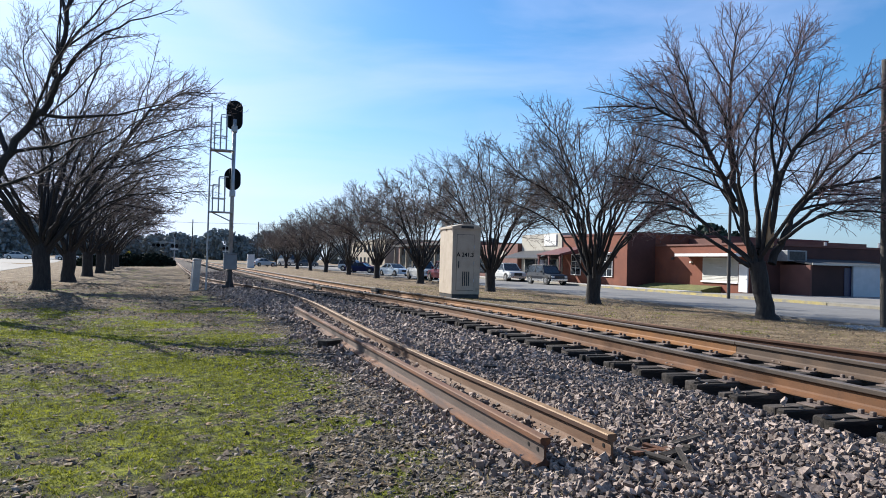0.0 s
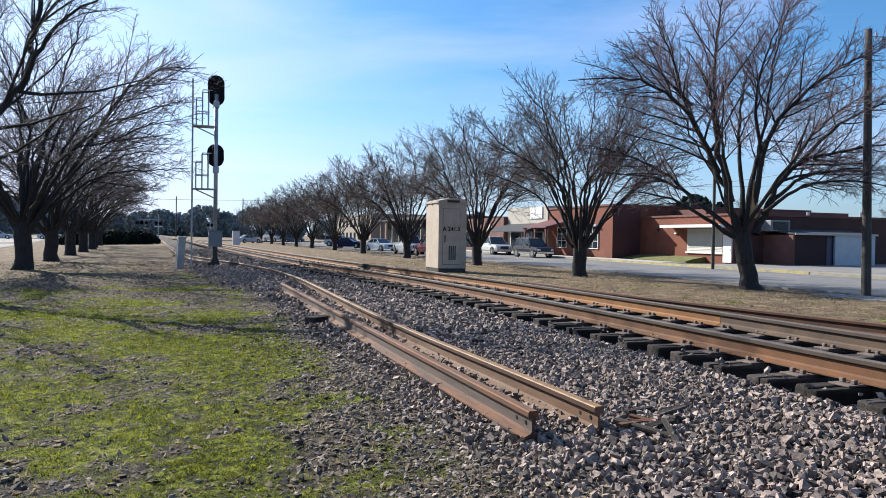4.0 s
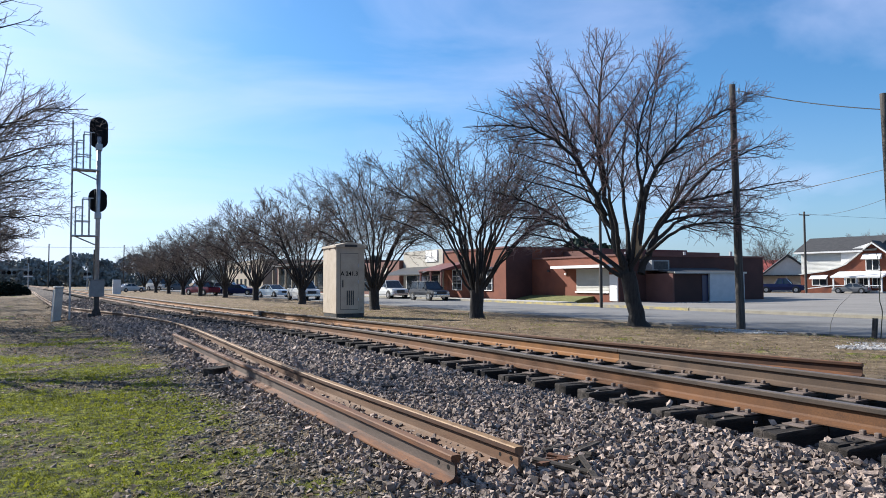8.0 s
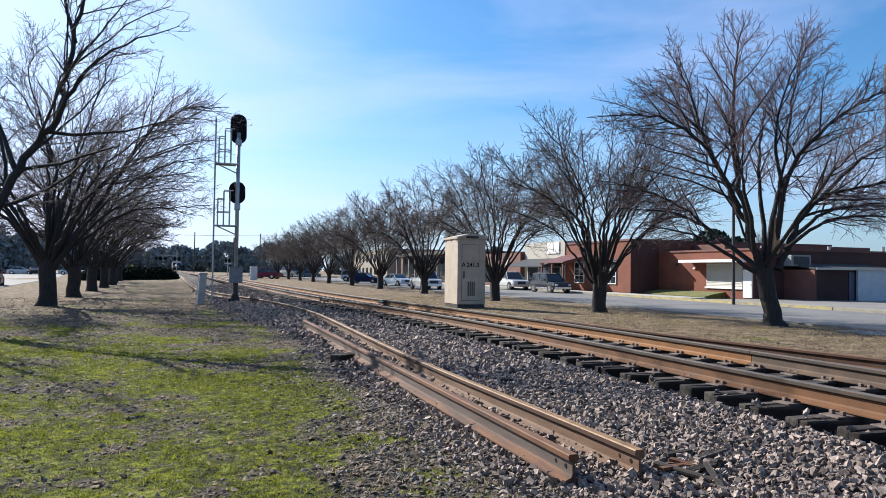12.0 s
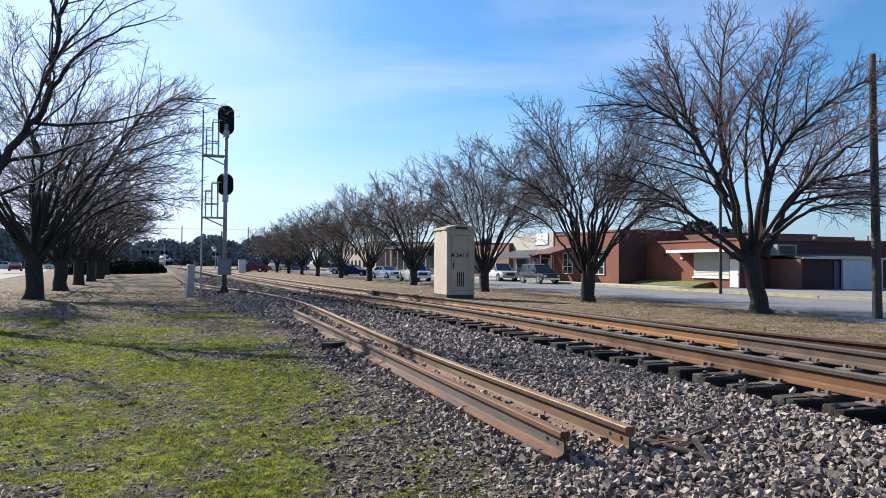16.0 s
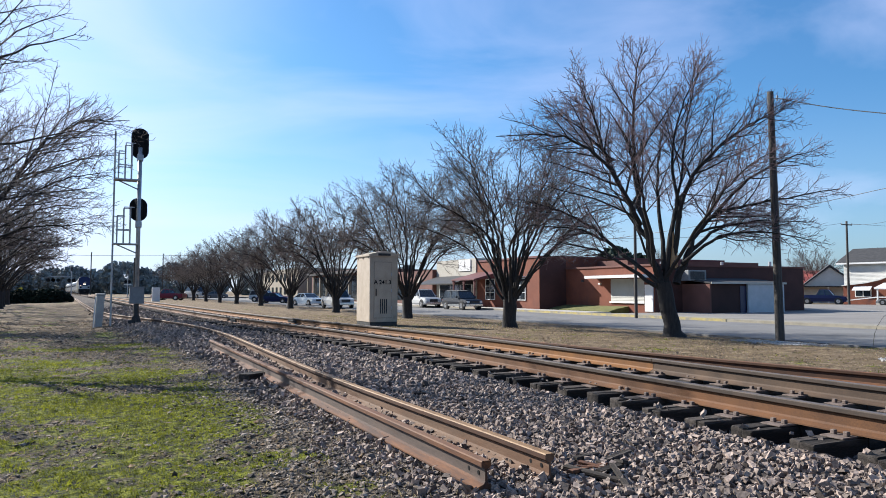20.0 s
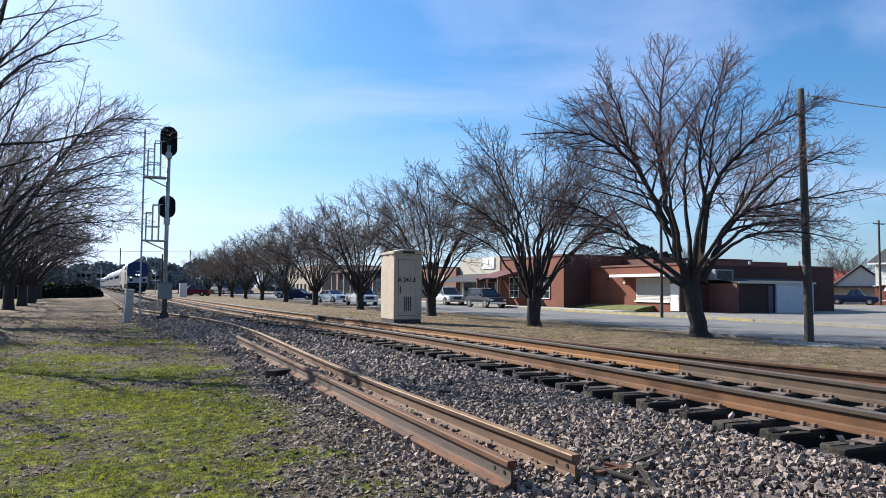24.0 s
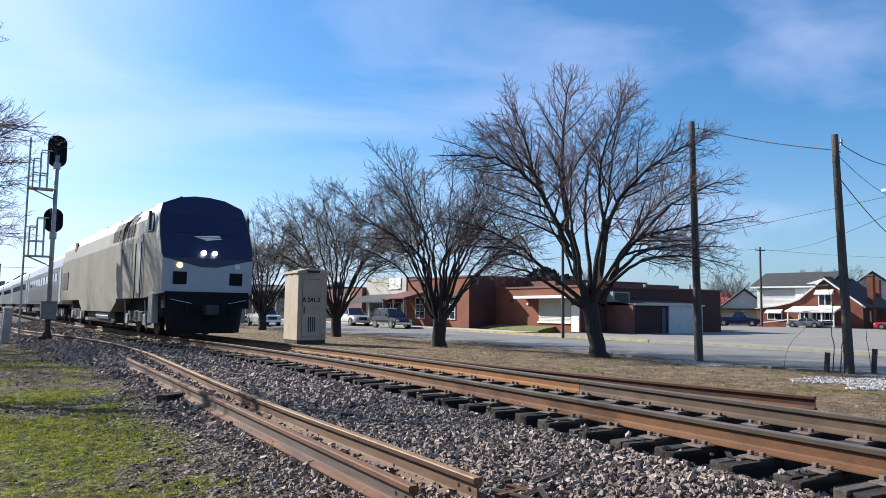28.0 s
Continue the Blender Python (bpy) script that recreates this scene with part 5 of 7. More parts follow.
sp = thing("scrap_heap", "dark splintered wood and rusty scrap beside the rail ends", "scrap", pose(-2.05, 4.3, -0.365))
shard = random.Random(12)
for k in range(9):
    long, wide_, a = shard.uniform(0.09, 0.26), shard.uniform(0.012, 0.03), shard.uniform(0, 180)
    part("splinter", boxes((-long, -wide_, -0.008, long, wide_, 0.014), bevel=0.004), M["rust"] if k % 4 == 0 else M["tie"], sp, at=pose(shard.gauss(0, 0.12), shard.gauss(0, 0.2), 0.02 + 0.008 * k % 0.03, shard.uniform(-12, 12), shard.uniform(-12, 12), a))


def wooden_pole(label, x, y, height, r0, r1, lean=(0, 0), name="utility_pole", arm=False):
    p = thing(name, label, "utility pole", pose(x, y, ground_z(x, y) - 0.05), group="wooden utility poles")
    tv = ([], [])
    Limbs(int(x * 10) + 5).tube(tv, [Vector((lean[0] * k / 8, lean[1] * k / 8, height * k / 8)) for k in range(9)], [r0 + (r1 - r0) * k / 8 for k in range(9)], 12)
    me = mesh_of("shaft", tv[0] + [Vector((lean[0], lean[1], height + 0.02))], tv[1] + [(96 + k, 96 + (k + 1) % 12, 108) for k in range(12)], True)
    part("shaft", me, M["pole_wood"], p)
    top = Vector((lean[0], lean[1], height))
    if arm:
        part("crossarm", boxes((top.x - 1.0, top.y - 0.05, top.z - 0.5, top.x + 1.0, top.y + 0.05, top.z - 0.38)), M["pole_wood"], p)
        for k in (-0.9, 0.0, 0.9):
            part("insulator", rods(((top.x + k, top.y, top.z - 0.38), (top.x + k, top.y, top.z - 0.2), 0.04, 0.03)), M["steel_grey"], p)
    else:
        br = part("bracket", rods(((top.x + 0.08, top.y, top.z - 0.25), (top.x + 0.3, top.y - 0.05, top.z - 0.2), 0.02)), M["steel_grey"], p)
        part("insulator", rods(((top.x + 0.28, top.y - 0.05, top.z - 0.3), (top.x + 0.28, top.y - 0.05, top.z - 0.1), 0.035)), M["steel_grey"], br)
        part("hook", rods(((top.x + 0.07, top.y, top.z - 0.5), (top.x + 0.22, top.y - 0.05, top.z - 0.52), 0.02)), M["steel_grey"], p)
    return Vector((x, y, ground_z(x, y) - 0.05)) + top


def cable(label, a, b, sag, r=0.016, name="cable"):
    pts = []
    a, b = Vector(a), Vector(b)
    for k in range(17):
        t = k / 16
        pts.append(a.lerp(b, t) - Vector((0, 0, 4 * sag * t * (1 - t))))
    tv = ([], [])
    Limbs(1).tube(tv, pts, [r] * 17, 5)
    return tagged(part(name, mesh_of(name, *tv), M["wire"]), label, "cable", group="overhead cables")


pole_a = wooden_pole("weathered grey wooden utility pole on the verge", 15.6, 17.45, 8.72, 0.15, 0.105, (-0.1, 0.06))
pole_b = wooden_pole("leaning grey wooden utility pole on the verge", 16.2, 12.45, 7.3, 0.145, 0.1, (-0.12, 0.14))
pole_c = wooden_pole("tall wooden utility pole with short crossarms and a street lamp", 29.97, 17.19, 9.85, 0.15, 0.115)
lamp = thing("street_lamp", "curved bracket street lamp on a wooden pole", "street lamp", pose(29.97, 17.19, 0))
part("bracket_arm", rods(((-0.1, 0, 5.9), (-0.5, 0.2, 6.45), 0.03), ((-0.5, 0.2, 6.45), (-0.95, 0.4, 6.65), 0.03)), M["steel_grey"], lamp)
part("lamp_head", boxes((-1.5, 0.3, 6.55, -0.9, 0.55, 6.72), bevel=0.05), M["silver"], lamp, "pale lamp head")
for zz in (8.7, 7.9):
    arm = thing("crossarm", "short wooden crossarm with insulators on a utility pole", "crossarm", pose(29.97, 17.19, zz, 0, 0, -40))
    part("beam", boxes((-0.6, -0.17, -0.05, 0.12, -0.12, 0.05), bevel=0.008), M["pole_wood"], arm)
    for k in (-0.55, -0.3):
        part("insulator", rods(((k, -0.14, 0.05), (k, -0.14, 0.2), 0.035, 0.025)), M["steel_grey"], arm)
pole_d = wooden_pole("thin wooden utility pole in front of the brick building", 25.3, 36.3, 7.6, 0.105, 0.085)
pole_e = wooden_pole("wooden utility pole with a crossarm beside the brick house", 78.5, 59.5, 10.6, 0.16, 0.12, (0, 0), "utility_pole", True)
cable("single sagging overhead cable between two poles", pole_a + Vector((0.28, -0.05, -0.2)), pole_b + Vector((0, 0, -0.48)), 0.1)
cable("overhead cable running from the leaning pole", pole_b + Vector((0, 0, -0.15)), pole_c + Vector((0, 0, -1.1)), 0.35)
cable("guy cable slanting from the leaning pole", pole_b + Vector((0, 0, -1.2)), pole_c + Vector((0, 0, -5.2)), 0.3)
cable("thin guy cable from the leaning pole to the taller one", pole_b + Vector((0, 0, -0.55)), pole_c + Vector((0, 0, -2.9)), 0.35, 0.01)
cable("overhead cable across the parking lot", (29.0, 48.0, 4.9), pole_c + Vector((0, 0, -2.3)), 0.5)
cable("overhead cable across the parking lot", pole_e + Vector((0, 0, -0.3)), pole_c + Vector((0, 0, -2.9)), 0.9)
cable("overhead cable beyond the buildings", pole_e + Vector((-0.9, 0, -0.3)), (35, 62, 6.5), 0.8)
cable("overhead cable beyond the buildings", pole_e + Vector((0.9, 0, -0.3)), (120, 40, 9.5), 0.8)
cable("overhead cable crossing high above the tracks", (-70, 190, 10.5), (30, 205, 11.2), 1.2, 0.04)
for x, y, h, lab in ((15.9, 12.98, 0.62, "short broken wooden stub post"), (16.75, 12.05, 0.76, "short weathered fence post")):
    p = thing("stub_post", lab, "post", pose(x, y, ground_z(x, y) - 0.03, 3, 4, 10))
    part("shaft", boxes((-0.07, -0.06, 0, 0.07, 0.06, h), bevel=0.015), M["pole_wood"], p)


def weed(label, pts, r):
    tv = ([], [])
    g = Limbs(7)
    P = [Vector(p) for p in pts]
    fine = [P[i].lerp(P[i + 1], k / 4) + Vector((g.r.gauss(0, 0.012), g.r.gauss(0, 0.012), 0)) for i in range(len(P) - 1) for k in range(4)] + [P[-1]]
    g.tube(tv, fine, [r * (1 - 0.6 * k / len(fine)) for k in range(len(fine))], 5)
    return tagged(part("weed_stem", mesh_of("weed_stem", *tv, True), M["weed"]), label, "weed", group="weeds round the leaning pole")


weed("thin dry climbing stem beside the leaning pole", [(15.98, 12.83, -0.8), (16.00, 12.78, 0.0), (15.95, 12.83, 0.6), (16.01, 12.78, 1.3), (15.95, 12.88, 1.75)], 0.018)
weed("thin dry climbing stem beside the leaning pole", [(16.07, 12.66, -0.8), (16.12, 12.63, -0.2), (16.13, 12.58, 0.2), (16.15, 12.63, 0.75)], 0.02)
weed("thin dry climbing stem beside a fence post", [(16.65, 12.04, -0.8), (16.61, 12.10, -0.1), (16.57, 12.13, 0.5)], 0.014)
weed("long arching dry weed stalk on the verge", [(15.75, 14.28, -0.8), (15.77, 14.23, -0.35), (15.90, 14.08, 0.1), (16.10, 13.78, 0.5), (16.25, 13.58, 0.62)], 0.008)

# ---- streets ----
ST_Z = -0.78


def slab(name, label, outline, z, thick, material, category):
    bm = bmesh.new()
    prism(bm, outline, "z", z - thick, z)
    return tagged(part(name, bm, material), label, category, kind="structure")


slab("road", "worn grey asphalt street beside the tracks", [(16.4, -60), (26.4, -60), (26.4, 60), (25.2, 90), (23, 210), (12.5, 210), (14.6, 90), (16.2, 45)], ST_Z + 0.0, 0.3, M["road"], "road")
slab("pavement", "pale concrete pavement along the shop fronts", [(26.7, 44), (29.4, 44), (29.4, 60), (28.6, 90), (26.5, 170), (23.9, 170), (25.6, 90), (26.7, 60)], ST_Z + 0.13, 0.4, M["concrete"], "pavement")
slab("kerb", "pale worn kerb with yellow paint", [(26.4, -60), (26.7, -60), (26.7, 60), (25.6, 90), (23.9, 170), (23.6, 170), (25.3, 90), (26.4, 60)], ST_Z + 0.14, 0.4, M["kerb"], "kerb")
slab("road_marking", "faded yellow kerb line", [(25.95, 33), (26.38, 33), (26.38, 50), (25.95, 50)], ST_Z + 0.005, 0.02, M["yellow_line"], "marking")
slab("parking_lot", "pale worn asphalt parking lot", [(26.7, -30), (110, -30), (110, 44), (86, 47.5), (80.5, 58), (77, 67), (60, 67), (49.6, 54), (49.6, 42.5), (26.7, 42.5)], ST_Z + 0.1, 0.4, M["street_pale"], "parking lot")
slab("pavement", "tan worn pavement strip between street and parking lot", [(26.7, -30), (28.6, -30), (28.6, 42.4), (26.7, 42.4)], ST_Z + 0.106, 0.3, M["kerb"], "pavement")
strip = prism(bmesh.new(), [(30.6, ST_Z), (30.6, ST_Z + 0.15), (31.4, ST_Z + 0.34), (32.48, ST_Z + 0.5), (32.48, ST_Z)], "y", 45.7, 54.25)
tagged(part("lawn_strip", strip, mat("strip_grass", (0.075, 0.08, 0.022), (0.17, 0.165, 0.05), 3, 40, 0.95, 0, 0.6, 0.02)), "sloping strip of green grass before the brick wall", "lawn", kind="structure")
slab("kerb", "kerb edge painted faded yellow", [(26.37, 30), (26.73, 30), (26.73, 53), (26.37, 53)], ST_Z + 0.146, 0.3, M["yellow_line"], "kerb")
slab("road", "pale sunlit street beyond the row of trees", [(-17, 36), (-13.4, 8), (-13, -40), (-30, -40), (-34, 60), (-44, 140), (-60, 230), (-44, 230), (-27, 120)], -0.585, 0.3, M["street_pale"], "road")
slab("road", "side road crossing the tracks", [(-60, 168), (60, 180), (60, 190), (-60, 178)], -0.5, 0.3, M["road"], "road")

# ---- buildings ----


def wall_box(name, rows, material, parent, label="", bevel=0.0):
    return part(name, boxes(*rows, bevel=bevel), material, parent, label)


def window(parent, x, y0, y1, z0, z1, cols=2, rows=3, name="window", head=True):
    """A white sash window in a wall that faces -x."""
    w = part(name, boxes((x - 0.03, y0, z0, x + 0.06, y1, z1)), M["glass_dark"], parent, "white-framed window with dark panes")
    bm = boxes((x - 0.07, y0 - 0.07, z0 - 0.07, x, y0, z1 + 0.07), (x - 0.07, y1, z0 - 0.07, x, y1 + 0.07, z1 + 0.07), (x - 0.07, y0, z1, x, y1, z1 + 0.07), (x - 0.07, y0, z0 - 0.07, x, y1, z0))
    for c in range(1, cols):
        yy = y0 + (y1 - y0) * c / cols
        box(bm, x - 0.06, yy - 0.025, z0, x - 0.03, yy + 0.025, z1)
    for r in range(1, rows):
        zz = z0 + (z1 - z0) * r / rows
        box(bm, x - 0.058, y0, zz - 0.025, x - 0.032, y1, zz + 0.025)
    part("window_frame", bm, M["white_paint"], w)
    if head:
        part("awning", boxes((x - 0.35, y0 - 0.1, z1 + 0.12, x, y1 + 0.1, z1 + 0.22)), M["white_paint"], w)
    return w


b1 = thing("brick_shop", "red brick shop with a flat roof and white sash windows", "building")
wall_box("wall", [(29.6, 54.3, ST_Z - 0.2, 52, 66.2, 3.95)], M["brick"], b1)
wall_box("parapet", [(29.5, 54.2, 3.95, 30.0, 66.25, 4.12), (30.0, 54.2, 3.95, 52, 54.6, 4.12)], M["roof_maroon"], b1, "dark parapet coping")
wall_box("rear_wing", [(36, 50, 2.6, 52, 54.3, 3.7)], M["brick_brown"], b1)
window(b1, 29.57, 56.6, 58.4, 0.15, 2.1)
window(b1, 29.57, 62.4, 64.2, 0.15, 2.1)
part("porch_roof", prism(bmesh.new(), [(29.6, 2.9), (26.6, 2.1), (26.6, 2.0), (29.6, 2.3)], "y", 61.2, 66.2), M["roof_maroon"], b1, "dark red shingled porch roof")
for y in (61.4, 63.7, 66.0):
    part("porch_post", boxes((26.7, y - 0.07, ST_Z, 26.84, y + 0.07, 2.05)), M["roof_maroon"], b1)
    part("porch_brace", rods(((26.77, y, 1.5), (26.77, y - 0.4, 2.0), 0.04), ((26.77, y, 1.5), (26.77, y + 0.4, 2.0), 0.04)), M["roof_maroon"], b1)
part("sign", boxes((29.5, 60.0, 2.5, 29.58, 61.5, 3.1)), M["brick_brown"], b1)

b2 = thing("brick_hall", "low red brick hall with pale siding and a white door", "building")
wall_box("wall", [(32.5, 42.7, ST_Z - 0.2, 49, 54.28, 2.9)], M["brick"], b2)
wall_box("coping", [(32.4, 42.6, 2.9, 33.0, 54.28, 3.05), (33.0, 42.6, 2.9, 49.1, 43.0, 3.05)], M["brick_brown"], b2, "dark coping")
wall_box("canopy", [(31.2, 42.7, 2.0, 32.5, 49.8, 2.22)], M["white_paint"], b2, "flat white canopy")
bm = bmesh.new()
for k in range(16):
    prism(bm, [(32.50, 0.1 + k * 0.115), (32.455, 0.1 + k * 0.115), (32.49, 0.215 + k * 0.115), (32.50, 0.215 + k * 0.115)], "y", 43.85, 47.9)
part("siding", bm, M["hall_siding"], b2, "pale horizontal lap siding")
wall_box("sill", [(32.38, 43.8, -0.02, 32.5, 48.0, 0.1)], M["white_paint"], b2)
door = wall_box("door", [(32.4, 42.8, ST_Z + 0.15, 32.5, 43.7, 1.45)], M["white_paint"], b2, "white door")
part("door_handle", rods(((32.36, 42.9, 0.35), (32.4, 42.9, 0.35), 0.04)), M["steel_grey"], door)
wall_box("wall_lamp", [(32.36, 51.6, 1.75, 32.5, 51.85, 1.95)], M["iron_dark"], b2)
wall_box("wall_lamp", [(32.36, 49.2, 1.5, 32.5, 49.45, 1.62)], M["white_paint"], b2)
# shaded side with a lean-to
# thin wall skins with the shade put into the brick colour
wall_box("side_wall", [(32.53, 42.66, ST_Z - 0.1, 48.9, 42.7, 2.88)], M["brick_shaded"], b2, "brick side wall, darkened for shade")
wall_box("side_wall", [(29.63, 54.285, ST_Z - 0.1, 32.45, 54.3, 3.93)], M["brick_shaded"], b1, "brick side wall, darkened for shade")
part("lean_to_roof", prism(bmesh.new(), [(42.7, 2.0), (39.6, 1.6), (39.6, 1.5), (42.7, 1.85)], "x", 35.2, 43.0), M["roof_dark"], b2, "grey sheet-metal lean-to roof")
part("fascia", boxes((35.15, 39.55, 1.5, 43.05, 39.6, 1.64)), M["hall_siding"], b2, "pale roof edge")
wall_box("side_panel", [(39.0, 39.68, ST_Z - 0.1, 42.9, 39.84, 1.5)], M["blue_panel"], b2, "pale blue-grey sheet panel")
for x in (35.25, 42.8):
    wall_box("lean_to_end", [(x, 39.85, ST_Z - 0.1, x + 0.15, 42.7, 1.5)], M["brick_brown"], b2)
wall_box("lean_to_wall", [(35.4, 39.9, ST_Z - 0.1, 39.0, 40.1, 1.5)], M["brick_deep_shade"], b2, "brick wall under the lean-to, darkened for shade")
wall_box("lean_to_door", [(38.35, 39.85, ST_Z, 38.95, 39.9, 1.35)], M["train_blue"], b2, "dark blue door")
u = wall_box("roof_unit", [(34.6, 41.3, 1.75, 36.4, 42.7, 2.55)], M["box_grey"], b2, "grey air-conditioning unit", 0.03)
part("unit_grille", boxes((34.8, 41.27, 1.85, 36.2, 41.3, 2.45)), M["iron_dark"], u)
for x, y, z in ((38, 48, 3.0), (43, 46, 3.0), (46.5, 44, 3.0)):
    part("roof_vent", rods(((x, y, z), (x, y, z + 0.5), 0.12)), M["steel_grey"], b2)

b3 = thing("cream_shop", "cream-fronted shop with a dark awning", "building")
wall_box("wall", [(29.5, 66.3, ST_Z - 0.2, 50, 76.2, 4.4)], M["cream_wall"], b3)
part("awning", prism(bmesh.new(), [(29.5, 2.6), (26.9, 1.75), (26.9, 1.65), (29.5, 1.7)], "y", 66.5, 76.0), M["iron_dark"], b3, "dark sloping awning")
wall_box("shop_window", [(29.44, 67.2, -0.3, 29.5, 75.2, 1.6)], M["glass_dark"], b3, "wide dark shop window")
for y in (67.1, 69.7, 72.3, 75.2):
    wall_box("mullion", [(29.41, y, -0.35, 29.5, y + 0.1, 1.65)], M["white_paint"], b3)
wall_box("sign_board", [(29.4, 67.4, 3.1, 29.5, 70.2, 4.3)], M["white_paint"], b3, "blank white sign board")
b4 = thing("brown_shop", "low brown brick shop with a flat roof", "building")
wall_box("wall", [(29.0, 76.3, ST_Z - 0.2, 50, 98, 3.4)], M["brick_brown"], b4)
wall_box("shop_window", [(28.94, 84, -0.2, 29.0, 96, 1.7)], M["glass_dark"], b4)
wall_box("sign_board", [(28.9, 79.6, 1.9, 29.0, 81.4, 2.6)], M["cream_wall"], b4, "small pale sign board")
b5 = thing("glass_shop", "long shop with a tall glass front and pale columns", "building")
wall_box("wall", [(28.2, 98.2, ST_Z - 0.2, 50, 128, 4.2)], M["brick_brown"], b5)
wall_box("shop_window", [(28.1, 99, -0.4, 28.2, 127, 3.3)], M["glass_dark"], b5, "tall glass front")
for y in np.arange(98.6, 128, 4.1):
    wall_box("column", [(27.2, y, ST_Z, 27.5, y + 0.3, 3.7)], M["tan_wall"], b5)
wall_box("canopy", [(26.9, 98.2, 3.6, 28.2, 128, 4.0)], M["roof_dark"], b5)
b6 = thing("far_hall", "pale two-storey hall far along the street", "building")
wall_box("wall", [(27.5, 136, ST_Z - 0.2, 50, 172, 5.4)], M["tan_wall"], b6)
for y in np.arange(138, 170, 4.0):
    for z in (0.2, 2.9):
        wall_box("window", [(27.42, y, z, 27.5, y + 1.6, z + 1.5)], M["glass_dark"], b6)

# the brick house with a white porch
h = thing("brick_house", "red brick house with white clapboard, dark roof and white porch", "house", pose(82.5, 63.1, -0.78, 0, 0, -80))
# local: front along x facing -y, depth along y
part("wall", boxes((0, 0.3, -0.2, 13.4, 9.2, 2.5)), M["brick"], h)
part("gable", prism(bmesh.new(), [(0, -0.2), (13.4, -0.2), (13.4, 2.9), (9.05, 6.35), (5.9, 3.75), (4.6, 3.2), (3.1, 2.85), (0, 2.45)], "y", 0, 9.0), M["brick"], h, "brick front gable with a sweeping side")
part("upper_wall", boxes((0.0, 0.32, 2.3, 8.6, 8.8, 5.7)), M["siding"], h, "white clapboard upper storey")
for k in range(20):
    part("clapboard", prism(bmesh.new(), [(0.27, 2.3 + k * 0.17), (0.325, 2.3 + k * 0.17), (0.325, 2.47 + k * 0.17), (0.31, 2.47 + k * 0.17)], "x", 0.0, 8.6), M["siding"], h)
bm = bmesh.new()
prism(bm, [(-0.35, 5.55), (4.5, 7.55), (9.35, 5.55), (9.35, 5.4), (4.5, 7.35), (-0.35, 5.4)], "x", -0.7, 9.6)
part("roof", bm, M["roof_dark"], h, "dark shingle roof")
part("roof_end", prism(bmesh.new(), [(0.2, 5.4), (4.5, 7.3), (8.8, 5.4)], "x", -0.02, 0.2), M["siding"], h)
part("eave", boxes((-0.7, -0.36, 5.28, 8.0, -0.28, 5.5)), M["white_paint"], h)
part("gable_roof", prism(bmesh.new(), [(9.05, 6.45), (13.9, 2.62), (14.0, 2.75), (9.05, 6.7)], "y", -0.25, 9.5), M["roof_dark"], h, "dark shingle roof slope")
part("rake_trim", prism(bmesh.new(), [(9.05, 6.3), (13.75, 2.6), (13.85, 2.78), (9.05, 6.52)], "y", -0.36, -0.26), M["white_paint"], h, "white gable trim")
part("rake_trim", prism(bmesh.new(), [(9.05, 6.52), (5.9, 3.9), (4.6, 3.33), (3.1, 2.97), (-0.1, 2.56), (-0.1, 2.44), (3.1, 2.83), (4.6, 3.18), (5.9, 3.72), (9.05, 6.3)], "y", -0.3, 0.3), M["siding"], h, "white sweeping roof edge")
part("dormer_side", prism(bmesh.new(), [(5.2, 3.6), (9.05, 6.5), (7.0, 5.9), (5.2, 5.3)], "y", 0.15, 0.29), M["white_paint"], h)
part("side_wing", boxes((9.0, 9.2, -0.2, 13.2, 13.2, 2.6)), M["brick"], h)
part("side_wing_roof", prism(bmesh.new(), [(8.8, 2.6), (13.6, 2.6), (11.2, 4.2)], "y", 9.2, 13.5), M["roof_dark"], h)
part("side_window", boxes((13.38, 2.2, 0.9, 13.46, 3.3, 2.3)), M["white_paint"], h)
c = part("chimney", boxes((13.1, 2.6, 0, 13.75, 3.5, 6.7)), M["brick"], h, "red brick chimney")
part("chimney_cap", boxes((13.03, 2.53, 6.7, 13.82, 3.57, 6.9)), M["brick_brown"], c)
part("chimney", boxes((11.6, 9.0, 2, 12.4, 9.8, 6.5)), M["brick"], h, "red brick chimney")


def front_window(x0, x1, z0, z1):
    w = part("window", boxes((x0, -0.05, z0, x1, 0.02, z1)), M["glass_dark"], h)
    m = (x0 + x1) / 2
    part("window_frame", boxes((x0 - 0.1, -0.09, z0 - 0.1, x0, 0, z1 + 0.1), (x1, -0.09, z0 - 0.1, x1 + 0.1, 0, z1 + 0.1), (x0, -0.09, z1, x1, 0, z1 + 0.1), (x0, -0.09, z0 - 0.1, x1, 0, z0), (m - 0.05, -0.08, z0, m + 0.05, 0, z1)), M["white_paint"], w)


front_window(1.6, 3.4, 1.1, 1.95)
part("awning", prism(bmesh.new(), [(-0.7, 1.95), (0, 2.42), (0, 2.3), (-0.7, 1.86)], "x", 1.4, 3.6), M["white_paint"], h, "white window awning")
front_window(8.3, 9.7, 3.0, 4.3)
part("awning", prism(bmesh.new(), [(-0.8, 4.35), (0, 5.05), (0, 4.35)], "x", 7.9, 10.1), M["white_paint"], h, "white window awning")
part("porch_roof", prism(bmesh.new(), [(-2.7, 2.2), (0, 2.85), (0, 2.6), (-2.7, 2.02)], "x", 5.0, 11.1), M["white_paint"], h, "white porch roof")
part("porch_floor", boxes((5.1, -2.6, -0.2, 11.0, 0, 0.3)), M["concrete"], h)
for x in (5.2, 6.6, 8.0, 9.4, 10.8):
    part("porch_post", boxes((x, -2.5, 0.3, x + 0.15, -2.35, 2.08)), M["white_paint"], h)
